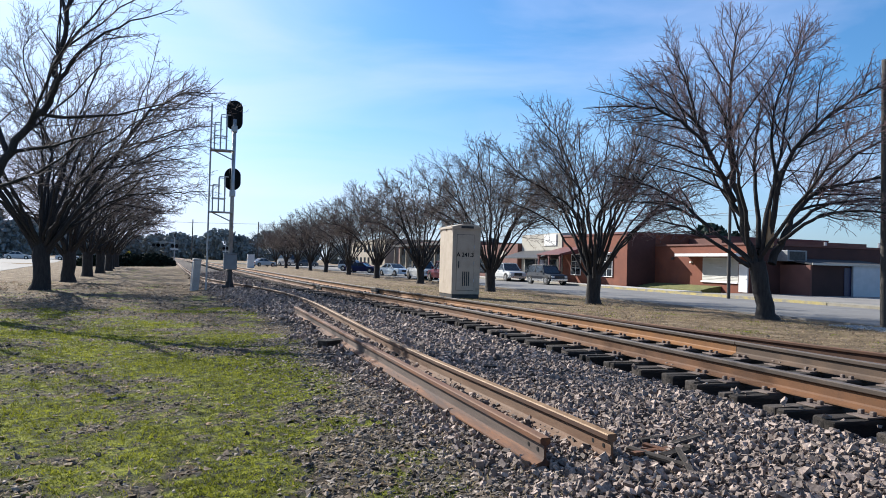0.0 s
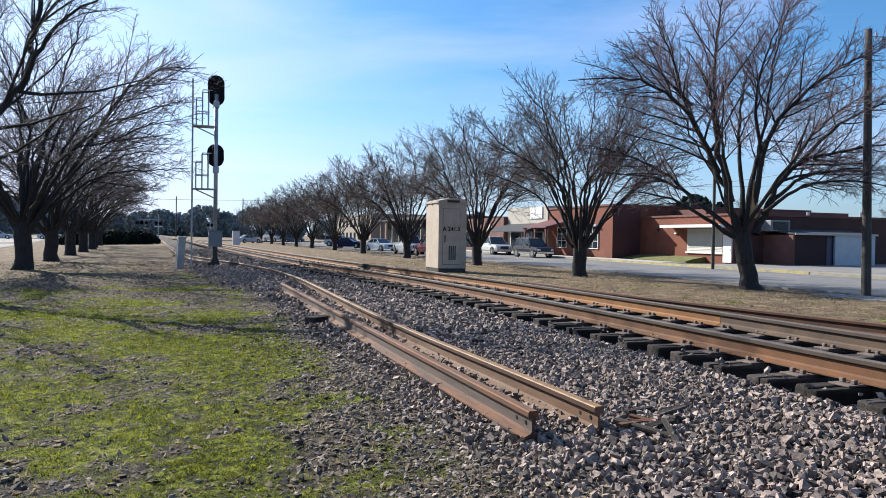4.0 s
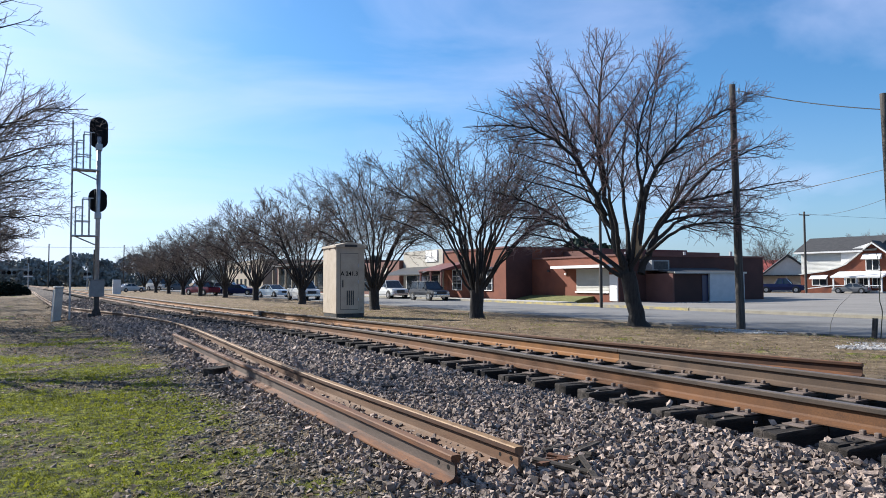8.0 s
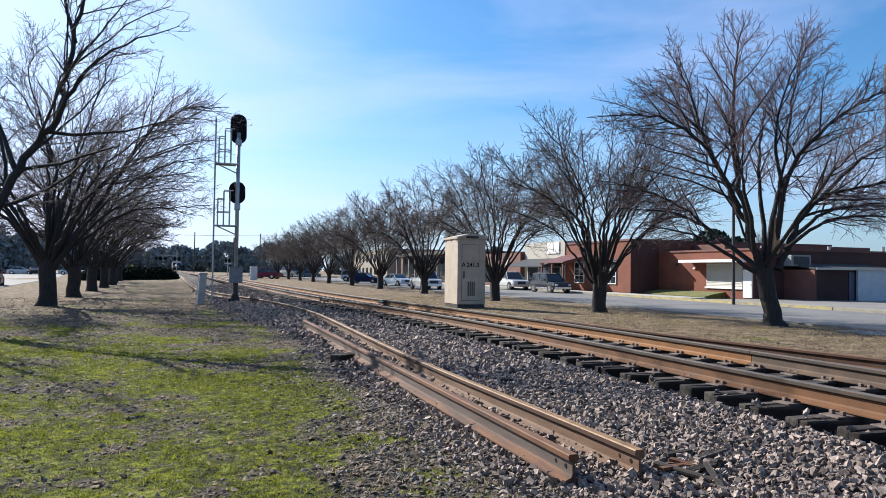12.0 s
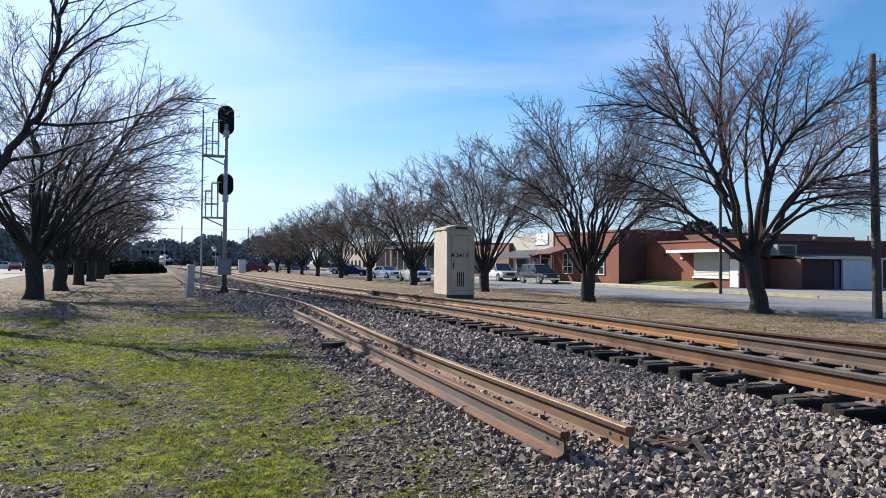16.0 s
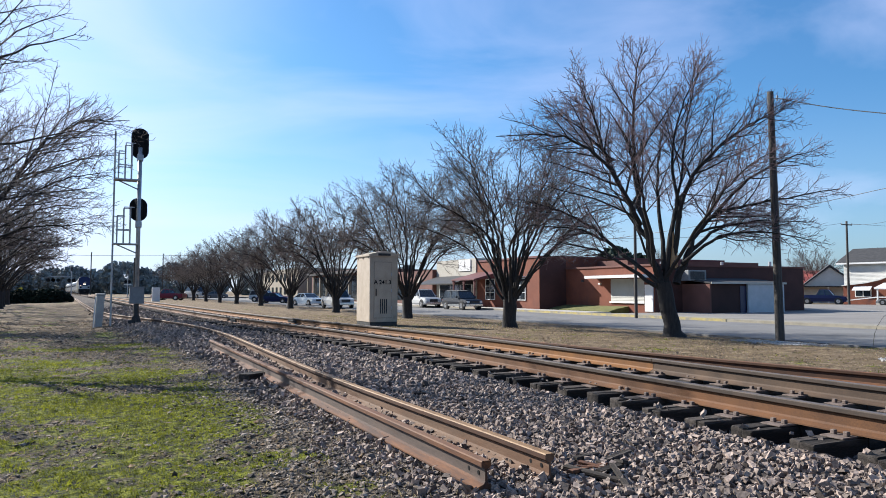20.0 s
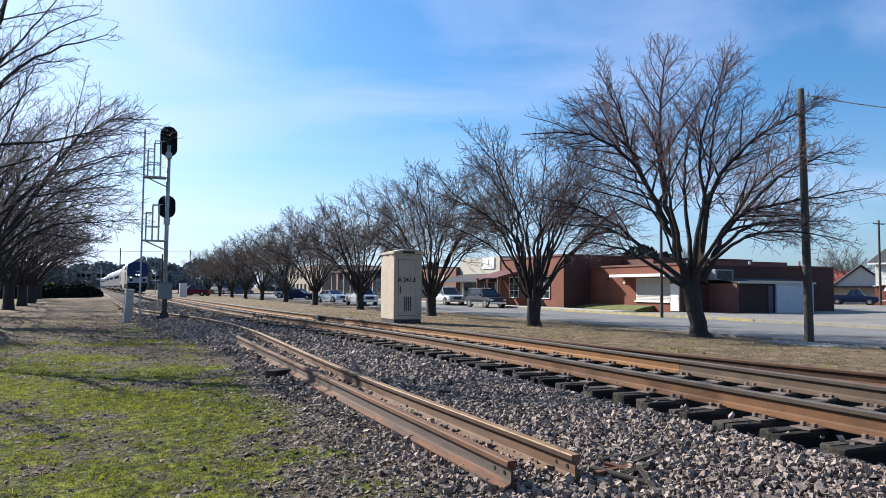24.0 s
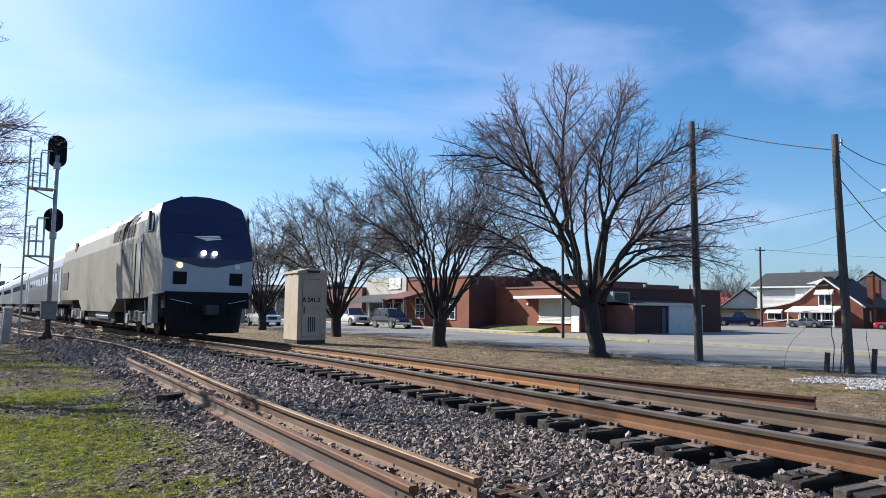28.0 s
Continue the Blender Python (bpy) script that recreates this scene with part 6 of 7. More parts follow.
part("porch_rail", boxes((5.2, -2.48, 0.98, 10.9, -2.38, 1.1)), M["white_paint"], h)
part("porch_rail", boxes((5.2, -2.46, 0.34, 10.9, -2.4, 0.42)), M["white_paint"], h)
for x in (5.9, 7.4, 9.0):
    front_window(x, x + 1.0, 0.8, 1.95)
part("ramp_rail", prism(bmesh.new(), [(1.8, 0.55), (5.2, 0.98), (5.2, 1.1), (1.8, 0.67)], "y", -2.5, -2.4), M["white_paint"], h)
part("ramp_post", boxes((1.8, -2.5, -0.1, 1.92, -2.4, 0.6)), M["white_paint"], h)

h2 = thing("white_house", "white gabled house behind the parking lot", "house", pose(106.5, 66.5, -0.7, 0, 0, -60))
part("wall", boxes((0, 0, -0.2, 11, 10, 4.2)), M["siding"], h2)
part("gable", prism(bmesh.new(), [(0, 4.2), (11, 4.2), (5.5, 8.2)], "y", 0, 10), M["siding"], h2)
part("roof", prism(bmesh.new(), [(-0.6, 3.8), (5.5, 8.6), (11.6, 3.8), (11.6, 3.6), (5.5, 8.3), (-0.6, 3.6)], "y", -0.4, 10.4), M["roof_dark"], h2, "dark shingle roof")
for x in (2.2, 7.2):
    part("window", boxes((x, -0.06, 1.0, x + 1.2, 0.02, 2.6)), M["glass_dark"], h2)
h3 = thing("small_house", "small white house with a dark gabled roof", "house", pose(89.8, 80.9, -0.7, 0, 0, -50))
part("wall", boxes((0, 0, -0.2, 12, 8, 2.7)), M["siding"], h3)
part("gable", prism(bmesh.new(), [(5, 2.7), (12, 2.7), (8.5, 5.4)], "y", -0.05, 8), M["siding"], h3)
part("roof", prism(bmesh.new(), [(4.4, 2.4), (8.5, 5.8), (12.6, 2.4), (12.6, 2.2), (8.5, 5.5), (4.4, 2.2)], "y", -0.5, 8.5), M["roof_dark"], h3)
part("porch_roof", boxes((0, -2.5, 2.3, 12, 0, 2.5)), M["roof_dark"], h3)
for x in (0.3, 4.0, 8.0, 11.6):
    part("porch_post", boxes((x, -2.4, -0.1, x + 0.15, -2.25, 2.3)), M["white_paint"], h3)
h4 = thing("red_roofed_house", "low house with a red metal roof", "house", pose(95.5, 90.5, -0.7, 0, 0, -50))
part("wall", boxes((0, 0, -0.2, 14, 8, 2.9)), M["siding"], h4)
part("roof", prism(bmesh.new(), [(-0.4, 2.8), (4, 5.3), (8.4, 2.8)], "x", -0.5, 14.5), M["roof_red"], h4, "red metal roof")
fe = thing("board_fence", "long white board fence beside the houses", "fence", pose(92, 30, -0.7, 0, 0, -66))
for k in range(14):
    part("fence_panel", boxes((k * 2.4, 0, 0, k * 2.4 + 2.34, 0.08, 2.0)), M["white_paint"], fe)

# houses along the left-hand street
lh = thing("roadside_house", "dim low house with white columns behind the trees", "house", pose(-62, 160, -0.6, 0, 0, 10))
part("wall", boxes((-14, 0, -0.2, 14, 9, 3.6)), M["brick_brown"], lh)
part("roof", prism(bmesh.new(), [(-1.2, 3.4), (4.5, 6.2), (10.2, 3.4)], "x", -15, 15), M["roof_dark"], lh)
for k in range(8):
    part("column", boxes((-12 + k * 3.3, -1.0, 0, -11.7 + k * 3.3, -0.7, 3.4)), M["white_paint"], lh)

# ---- hedge and far woods ----


def leaf_mass(name, label, category, blobs, count, size, material, seed):
    rng = np.random.default_rng(seed)
    places = []
    for cx, cy, cz, rx, ry, rz in blobs:
        for _ in range(count):
            d = rng.normal(0, 1, 3)
            d /= np.linalg.norm(d)
            r = 0.72 + 0.34 * rng.random()
            places.append((cx + d[0] * rx * r, cy + d[1] * ry * r, cz + abs(d[2]) * rz * r if rz < 3 else cz + d[2] * rz * r, size * rng.uniform(0.6, 1.4)))
    leaf = ([(-0.5, -0.5, 0), (0.5, -0.4, 0.1), (0.4, 0.5, 0), (-0.4, 0.4, 0.15)], [(0, 1, 2), (0, 2, 3)])
    return tagged(scatter_mesh(name, *leaf, places, rng, material, (1, 1, 1), 0.4), label, category)


leaf_mass("hedge", "low clipped dark evergreen hedge beside the tracks", "hedge", [(-18.6 + k * 0.95, 94 + k * 1.6, -0.6, 1.5, 2.0, 1.25 + 0.35 * (k in (4, 6, 7))) for k in range(9)], 1500, 0.2, M["hedge_leaf"], 21)
rngw = random.Random(4)
for lo, hi, dist, hgt, cnt in ((-24, -6, 420, 15, 16), (-6, 6, 430, 16, 12), (6, 60, 330, 10, 34)):
    blobs = []
    for k in range(cnt):
        a = radians(lo + (hi - lo) * (k + rngw.random()) / cnt)
        d = dist * rngw.uniform(0.9, 1.12)
        hh = hgt * rngw.uniform(0.6, 1.15)
        blobs.append((d * math.sin(a), d * math.cos(a), hh * 0.45 - 0.6, hh * 0.62, hh * 0.6, hh * 0.55))
    ob = leaf_mass("far_woods", "distant belt of pines and bare woods, paled for haze", "woods", blobs, 1700, 1.35, M["hazed_leaf"], 31 + cnt)
    ob["kind"] = "stuff"

for x, y, turn, base in ((104, 84, 0, f2), (113, 74, 90, f3), (101, 62, 200, f2), (118, 58, 30, f3), (84, 98, 140, f2)):
    copy_thing(base, pose(x, y, -0.7, 0, 0, turn))
leaf_mass("evergreen_tree", "dark evergreen tree behind the buildings", "tree", [(63.5, 86, 3.4, 3.2, 3.2, 3.8), (66, 84, 2.6, 3.0, 3.0, 3.4), (69, 81.4, 2.0, 2.6, 2.6, 3.2)], 1500, 0.6, M["evergreen"], 44)
leaf_mass("evergreen_tree", "evergreen trees beyond the sunlit street, paled for haze", "tree", [(-66 + 7 * k, 176 + 2 * k, 3.0, 5.5, 4, 5.0 + (k % 3)) for k in range(4)], 1500, 0.75, M["hazed_leaf"], 46)
sg = thing("stop_sign", "grey back of a stop sign on a thin post", "sign", pose(-28.6, 85.6, -0.6, 0, 0, 15))
part("post", rods(((0, 0, 0), (0, 0, 2.6), 0.04)), M["steel_grey"], sg)
part("plate", rods(((0, -0.04, 2.3), (0, -0.01, 2.3), 0.42), sides=8), M["steel_grey"], sg, "grey octagonal plate")
sg = thing("warning_sign", "small yellow warning sign beside the hedge", "sign", pose(-15.3, 104.0, -0.6, 0, 0, 5))
part("post", rods(((0, 0, 0), (0, 0, 1.9), 0.035)), M["steel_grey"], sg)
part("plate", prism(bmesh.new(), [(-0.45, 1.6), (0, 1.15), (0.45, 1.6), (0, 2.05)], "y", -0.05, -0.02), M["sign_yellow"], sg, "yellow diamond plate")

# ---- vehicles ----


def loft(sections, close=True):
    """Verts and faces through closed rings of equal length."""
    verts = [v for ring in sections for v in ring]
    k = len(sections[0])
    faces = []
    for i in range(len(sections) - 1):
        for j in range(k):
            n = (j + 1) % k
            faces.append((i * k + j, i * k + n, (i + 1) * k + n, (i + 1) * k + j))
    if close:
        faces += [tuple(range(k))[::-1], tuple(range((len(sections) - 1) * k, len(sections) * k))]
    return verts, faces


def wheel(parent, x, y, r, width, name="wheel"):
    w = part(name, rods(((x - width / 2, y, r), (x + width / 2, y, r), r), sides=18), M["tyre"], parent, smooth=False)
    part("rim", rods(((x - width / 2 - 0.012, y, r), (x + width / 2 + 0.012, y, r), r * 0.6), sides=14), M["chrome"], w)
    return w


def car(label, paint, m, length=4.6, width=1.8, height=1.45, kind="sedan", name="car"):
    """A parked vehicle that faces -y, standing on z = 0."""
    c = thing(name, label, {"sedan": "car", "suv": "car", "pickup": "pickup truck", "van": "van"}[kind], m, group="parked vehicles")
    h = width / 2
    hood, belt = (0.62, 0.66) if kind == "sedan" else (0.58, 0.62)
    zb, zh, zw = 0.22 * (1 if kind == "sedan" else 1.5), height * hood, height * belt
    L = length
    # the lower shell: rings across the car from nose to tail
    prof = [(0.0, zb + 0.1, zh * 0.78, 0.86), (0.04, zb, zh * 0.9, 0.94), (0.25, zb, zh, 1.0), (0.33, zb, zw, 1.0), (0.8, zb, zw, 1.0), (0.96, zb, zw * 0.97, 0.96), (1.0, zb + 0.1, zw * 0.85, 0.9)]
    rings = []
    for t, lo, hi, s in prof:
        y = -L / 2 + t * L
        rings.append([(-h * s, y, lo), (h * s, y, lo), (h * s * 1.02, y, lo + (hi - lo) * 0.55), (h * s * 0.95, y, hi), (-h * s * 0.95, y, hi), (-h * s * 1.02, y, lo + (hi - lo) * 0.55)])
    v, f = loft(rings)
    part("body", mesh_of("body", v, f), paint, c, smooth=False)
    if kind == "sedan":
        y0, y1, y2, y3 = 0.3, 0.46, 0.7, 0.88
    elif kind == "suv":
        y0, y1, y2, y3 = 0.28, 0.4, 0.93, 0.985
    elif kind == "van":
        y0, y1, y2, y3 = 0.12, 0.28, 0.95, 0.99
    else:
        y0, y1, y2, y3 = 0.28, 0.38, 0.56, 0.62
    z0, z1 = zw - 0.02, height
    def at(t):
        return -L / 2 + t * L
    # glasshouse and roof skin
    lower = [(-h * 0.93, at(y0), z0), (h * 0.93, at(y0), z0), (h * 0.93, at(y3), z0), (-h * 0.93, at(y3), z0)]
    upper = [(-h * 0.76, at(y1), z1 - 0.06), (h * 0.76, at(y1), z1 - 0.06), (h * 0.76, at(y2), z1 - 0.06), (-h * 0.76, at(y2), z1 - 0.06)]
    part("glasshouse", mesh_of("glasshouse", lower + upper, [(0, 1, 5, 4), (1, 2, 6, 5), (2, 3, 7, 6), (3, 0, 4, 7), (4, 5, 6, 7)]), M["glass_dark"], c, "dark tinted windows")
    rf = boxes((-h * 0.77, at(y1) - 0.03, z1 - 0.075, h * 0.77, at(y2) + 0.03, z1), bevel=0.03)
    for s in (-1, 1):
        for ta, tb in ((y0, y1), (y3, y2), ((y0 + y3) / 2, (y1 + y2) / 2)):
            part("pillar", rods(((s * h * 0.93, at(ta), z0), (s * h * 0.76, at(tb), z1 - 0.05), 0.045), sides=5), paint, c)
    part("roof", rf, paint, c)
    r = 0.32 if kind == "sedan" else 0.39
    for s in (-1, 1):
        for t in (0.18, 0.81):
            part("wheel_arch", rods(((s * h * 0.86, at(t), r * 1.02), (s * h * 1.016, at(t), r * 1.02), r * 1.2), sides=18), M["iron_dark"], c)
            wheel(c, s * (h - 0.09), at(t), r, 0.26)
    part("bumper", boxes((-h * 0.9, at(0) - 0.04, zb + 0.02, h * 0.9, at(0.04), zb + 0.24), bevel=0.03), M["chrome"] if kind != "sedan" else paint, c)
    part("grille", boxes((-h * 0.45, at(0) - 0.02, zb + 0.28, h * 0.45, at(0.03), zh * 0.82)), M["iron_dark"], c)
    for s in (-1, 1):
        part("headlight", boxes((s * h * 0.72 - 0.14, at(0.005) - 0.03, zh * 0.62, s * h * 0.72 + 0.14, at(0.04), zh * 0.8), bevel=0.02), M["lamp_glass"], c)
        part("tail_light", boxes((s * h * 0.8 - 0.08, at(0.97), zw * 0.6, s * h * 0.8 + 0.08, at(1.0) + 0.015, zw * 0.86)), M["tail_red"], c)
        part("mirror", boxes((s * (h + 0.09) - 0.08, at(y0 + 0.05), zw, s * (h + 0.09) + 0.08, at(y0 + 0.05) + 0.1, zw + 0.15), bevel=0.02), paint, c)
    if kind == "pickup":
        part("bed_floor", boxes((-h * 0.8, at(0.63), zw - 0.01, h * 0.8, at(0.985), zw + 0.012)), M["iron_dark"], c)
    if kind == "suv":
        for s in (-1, 1):
            part("cladding", boxes((s * h * 1.0 - 0.02, at(0.06), zb, s * h * 1.0 + 0.025, at(0.95), zb + 0.17), bevel=0.01), M["box_grey"], c, "grey plastic side cladding")
            part("door_handle", boxes((s * h * 1.0 - 0.03, at(0.52), zw - 0.17, s * h * 1.0 + 0.03, at(0.55), zw - 0.14)), M["iron_dark"], c)
        for s in (-0.6, 0.6):
            part("roof_rail", rods(((s * h, at(y1 + 0.08), z1 + 0.03), (s * h, at(y2 - 0.05), z1 + 0.03), 0.025)), M["iron_dark"], c)
    return c


P_WHITE, P_SILVER, P_GREY = car_paint("paint_white", (0.5, 0.5, 0.485)), car_paint("paint_silver", (0.13, 0.133, 0.138)), car_paint("paint_grey", (0.012, 0.015, 0.022))
P_BLUE, P_RED, P_MAROON, P_TAN = car_paint("paint_navy", (0.007, 0.011, 0.05)), car_paint("paint_red", (0.4, 0.015, 0.03)), car_paint("paint_maroon", (0.14, 0.012, 0.025)), car_paint("paint_tan", (0.5, 0.47, 0.42))
P_ICE = car_paint("paint_ice", (0.5, 0.56, 0.6))
ZS = ST_Z
car("white full-size utility car parked by the shops", P_WHITE, pose(24.9, 69.6, ZS, 0, 0, 3), 5.0, 2.0, 1.88, "suv")
car("dark grey utility car parked by the shops", P_GREY, pose(24.6, 59.8, ZS, 0, 0, 4), 4.6, 1.85, 1.75, "suv")
car("pale silver saloon car parked along the street", P_ICE, pose(16.5, 85.0, ZS, 0, 0, 18), 4.7, 1.82, 1.45, "sedan")
car("white pickup truck parked along the street", P_WHITE, pose(15.7, 70.2, ZS, 0, 0, 2), 5.2, 1.95, 1.85, "pickup", "pickup_truck")
car("dark blue saloon car parked along the street", P_BLUE, pose(16.2, 103, ZS, 0, 0, 60), 4.6, 1.8, 1.45, "sedan")
car("white van-like car parked beside the shops", P_WHITE, pose(17.5, 116, ZS, 0, 0, 60), 4.8, 1.9, 1.8, "suv")
car("maroon car parked beside the shops", P_MAROON, pose(19.6, 118, ZS, 0, 0, 60), 4.6, 1.8, 1.5, "sedan")
car("white box van far along the street", P_WHITE, pose(11.5, 160, -0.6, 0, 0, 30), 5.5, 2.1, 2.5, "van", "van")
car("silver car far along the street", P_SILVER, pose(15.5, 158, -0.6, 0, 0, 80), 4.6, 1.8, 1.5, "sedan")
MAROON_TRUCK = car("maroon pickup truck driving to the level crossing", P_MAROON, pose(15.6, 62, ZS, 0, 0, 178), 5.6, 2.0, 1.85, "pickup", "pickup_truck")
car("white saloon car waiting at the crossing", P_WHITE, pose(4.6, 138, -0.6, 0, 0, 120), 4.7, 1.8, 1.45, "sedan")
car("navy blue pickup truck on the parking lot", P_BLUE, pose(77.9, 62.6, -0.68, 0, 0, 30), 5.6, 2.0, 1.9, "pickup", "pickup_truck")
car("silver saloon car parked before the porch", P_SILVER, pose(80.2, 54.6, -0.68, 0, 0, 200), 4.0, 1.7, 1.22, "sedan")
car("bright red saloon car beside the fence", P_RED, pose(83.5, 45.3, -0.68, 0, 0, 200), 4.5, 1.8, 1.45, "sedan")
car("white saloon car parked across the sunlit street", P_WHITE, pose(-40.5, 158, -0.58, 0, 0, 95), 4.6, 1.8, 1.45, "sedan")
car("white saloon car parked across the sunlit street", P_WHITE, pose(-32.0, 160, -0.58, 0, 0, 95), 4.6, 1.8, 1.45, "sedan")

LEFT_CARS = [car("dark grey saloon car driving along the sunlit street", P_GREY, pose(-15.5, -38, -0.585, 0, 0, 180), 4.7, 1.82, 1.45, "sedan"),
             car("maroon saloon car driving along the sunlit street", P_MAROON, pose(-15.5, -30, -0.585, 0, 0, 180), 4.7, 1.82, 1.45, "sedan")]

# ---- level crossing ----


def crossing_signal(x, y, label, arm=0.0):
    c = thing("crossing_signal", label, "crossing signal", pose(x, y, -0.6))
    part("mast", rods(((0, 0, 0), (0, 0, 5.4), 0.09, 0.08)), M["steel_grey"], c)
    part("finial", rods(((0, 0, 5.4), (0, 0, 6.1), 0.22, 0.22)), M["iron_dark"], c)
    if arm:
        part("arm", boxes((min(0, arm), -0.06, 4.2, max(0, arm), 0.06, 4.34)), M["steel_grey"], c)
    for px in ((arm, arm * 0.75, 0.0) if arm else (0.0,)):
        for s in (-0.4, 0.4):
            part("lamp_disc", rods(((px + s, -0.1, 3.6), (px + s, 0.02, 3.6), 0.34), sides=16), M["black_paint"], c)
    part("crossbuck", boxes((-0.8, -0.12, 2.85, 0.8, -0.08, 3.0)), M["white_paint"], c)
    return c


crossing_signal(-12.0, 158, "tall crossing signal with lamps on an arm", -3.6)
crossing_signal(-12.4, 168, "crossing signal with round black lamps")
crossing_signal(-1.5, 176, "crossing signal with round black lamps")
bx = thing("equipment_cabinet", "white metal cabinet by the crossing", "cabinet", pose(0.6, 106, -0.6))
part("body", boxes((-0.5, -0.4, 0, 0.5, 0.4, 2.0), bevel=0.02), M["white_paint"], bx)
part("door", boxes((-0.44, -0.42, 0.1, 0.44, -0.4, 1.9)), M["white_paint"], bx)
for x, y, hgt in ((-9.5, 200, 11), (8, 210, 12), (-1.5, 130, 7)):
    wooden_pole("distant wooden utility pole by the crossing", x, y, hgt, 0.16, 0.12)

# ---- train ----


def bogie(parent, y, axles=2, base=2.6):
    b = part("bogie", boxes((-1.2, y - base * 0.75, 0.42, -0.95, y + base * 0.75, 0.78), (0.95, y - base * 0.75, 0.42, 1.2, y + base * 0.75, 0.78), (-1.2, y - 0.3, 0.4, 1.2, y + 0.3, 0.8), bevel=0.03), M["iron_dark"], parent, "dark steel bogie")
    for k in range(axles):
        yy = y + (k - (axles - 1) / 2) * base
        for s in (-1, 1):
            part("wheel", rods(((s * 0.69, yy, 0.48), (s * 0.83, yy, 0.48), 0.48), sides=20), M["iron_dark"], b)
            part("axle_box", boxes((s * 1.15 - 0.1, yy - 0.2, 0.32, s * 1.15 + 0.1, yy + 0.2, 0.68), bevel=0.02), M["steel_grey"], b)
            part("spring", rods(((s * 1.16, yy + 0.35, 0.35), (s * 1.16, yy + 0.35, 0.75), 0.09)), M["iron_dark"], b)
    return b


def half_ring(y, pts):
    """A ring across the train from points (x, z) of its right half, bottom to top, mirrored."""
    return [(x, y, z) for x, z in pts] + [(-x, y, z) for x, z in reversed(pts)]


def build_locomotive():
    t = thing("locomotive", "silver passenger locomotive with a dark blue nose", "locomotive")
    # local: rail top z = 0, nose at y = 0, body runs to +y
    a = [(1.38, 0, 1.35), (1.38, 0, 1.7), (1.38, 0, 2.42), (1.375, 0.4, 3.3), (1.34, 0.7, 3.85), (1.25, 0.82, 4.16), (0.72, 0.93, 4.4), (0.22, 0.99, 4.48)]
    b = [(1.5, 1.9, 1.2), (1.5, 1.9, 1.6), (1.5, 1.9, 2.5), (1.5, 1.9, 3.2), (1.44, 1.9, 3.8), (1.16, 1.9, 4.26), (0.6, 1.9, 4.43), (0.18, 1.9, 4.48)]
    mirror = lambda side: [(-x, y, z) for x, y, z in reversed(side)]
    v, f = loft([a + mirror(a), b + mirror(b)], False)
    part("cab", mesh_of("cab", v, f), M["loco_silver"], t, "silver faceted cab sides")
    n = len(a)
    part("nose", mesh_of("nose", a[:3] + [(-x, y, z) for x, y, z in a[:3]], [(0, 1, 4, 3), (1, 2, 5, 4)]), M["nose_shade_silver"], t, "silver lower nose")
    blue = [(x, y - 0.012, z) for x, y, z in a[2:]]
    v = blue + [(-x, y, z) for x, y, z in blue] + [(0.25, -0.012, 2.16), (-0.25, -0.012, 2.16)]
    k = len(blue)
    part("nose_mask", mesh_of("nose_mask", v, [(i, i + 1, k + i + 1, k + i) for i in range(k - 1)] + [(2 * k, 0, k, 2 * k + 1)]), M["train_blue"], t, "dark blue nose mask")
    for s in (-1, 1):
        part("mask_stripe", mesh_of("mask_stripe", [(s * 1.412, 0.0, 2.5), (s * 1.402, 0.4, 3.3), (s * 1.362, 0.7, 3.85), (s * 1.4, 1.05, 3.8), (s * 1.435, 0.75, 3.1), (s * 1.43, 0.42, 2.62)], [(0, 1, 4, 5), (1, 2, 3, 4)]), M["silver"], t, at=pose(s * 0.012, 0, 0))
    for s in (-1, 1):
        part("cab_window", mesh_of("cab_window", [(s * 1.45, 1.05, 3.3), (s * 1.5, 1.75, 3.3), (s * 1.43, 1.75, 3.92), (s * 1.385, 1.15, 3.88)], [(0, 1, 2, 3)]), M["glass_dark"], t, at=pose(s * 0.02, 0, 0))
        part("windshield", mesh_of("windshield", [(s * 0.1, 0.36, 3.22), (s * 1.05, 0.36, 3.22), (s * 0.98, 0.66, 3.78), (s * 0.1, 0.66, 3.78)], [(0, 1, 2, 3)]), M["train_blue"], t, at=pose(0, -0.02, 0.006))
    full = [(1.5, 1.2), (1.5, 1.6), (1.5, 3.2), (1.42, 3.75), (1.1, 4.22), (0.55, 4.4)]
    v, f = loft([half_ring(1.9, full), half_ring(20.6, full)])
    part("body", mesh_of("body", v, f), M["loco_silver"], t, "silver ribbed body")
    v, f = loft([half_ring(6.0, [(1.505, 1.1), (1.505, 1.15), (1.505, 1.25)]), half_ring(6.9, [(1.505, 0.72), (1.505, 0.8), (1.505, 1.25)]), half_ring(13.6, [(1.505, 0.72), (1.505, 0.8), (1.505, 1.25)]), half_ring(14.5, [(1.505, 1.1), (1.505, 1.15), (1.505, 1.25)])])
    part("fuel_tank", mesh_of("fuel_tank", v, f), M["loco_silver"], t, "deep silver side skirt")
    # pilot, coupler and steps
    bm = bmesh.new()
    prism(bm, [(-0.1, 0.9), (0.9, 0.9), (0.9, 1.4), (-0.03, 1.4)], "x", -1.28, 1.28)
    part("buffer_beam", bm, M["black_paint"], t)
    lo, hi = [(-0.75, -0.22, 0.14), (0.75, -0.22, 0.14), (1.1, 0.25, 0.14), (-1.1, 0.25, 0.14)], [(-1.0, -0.1, 0.92), (1.0, -0.1, 0.92), (1.24, 0.4, 0.92), (-1.24, 0.4, 0.92)]
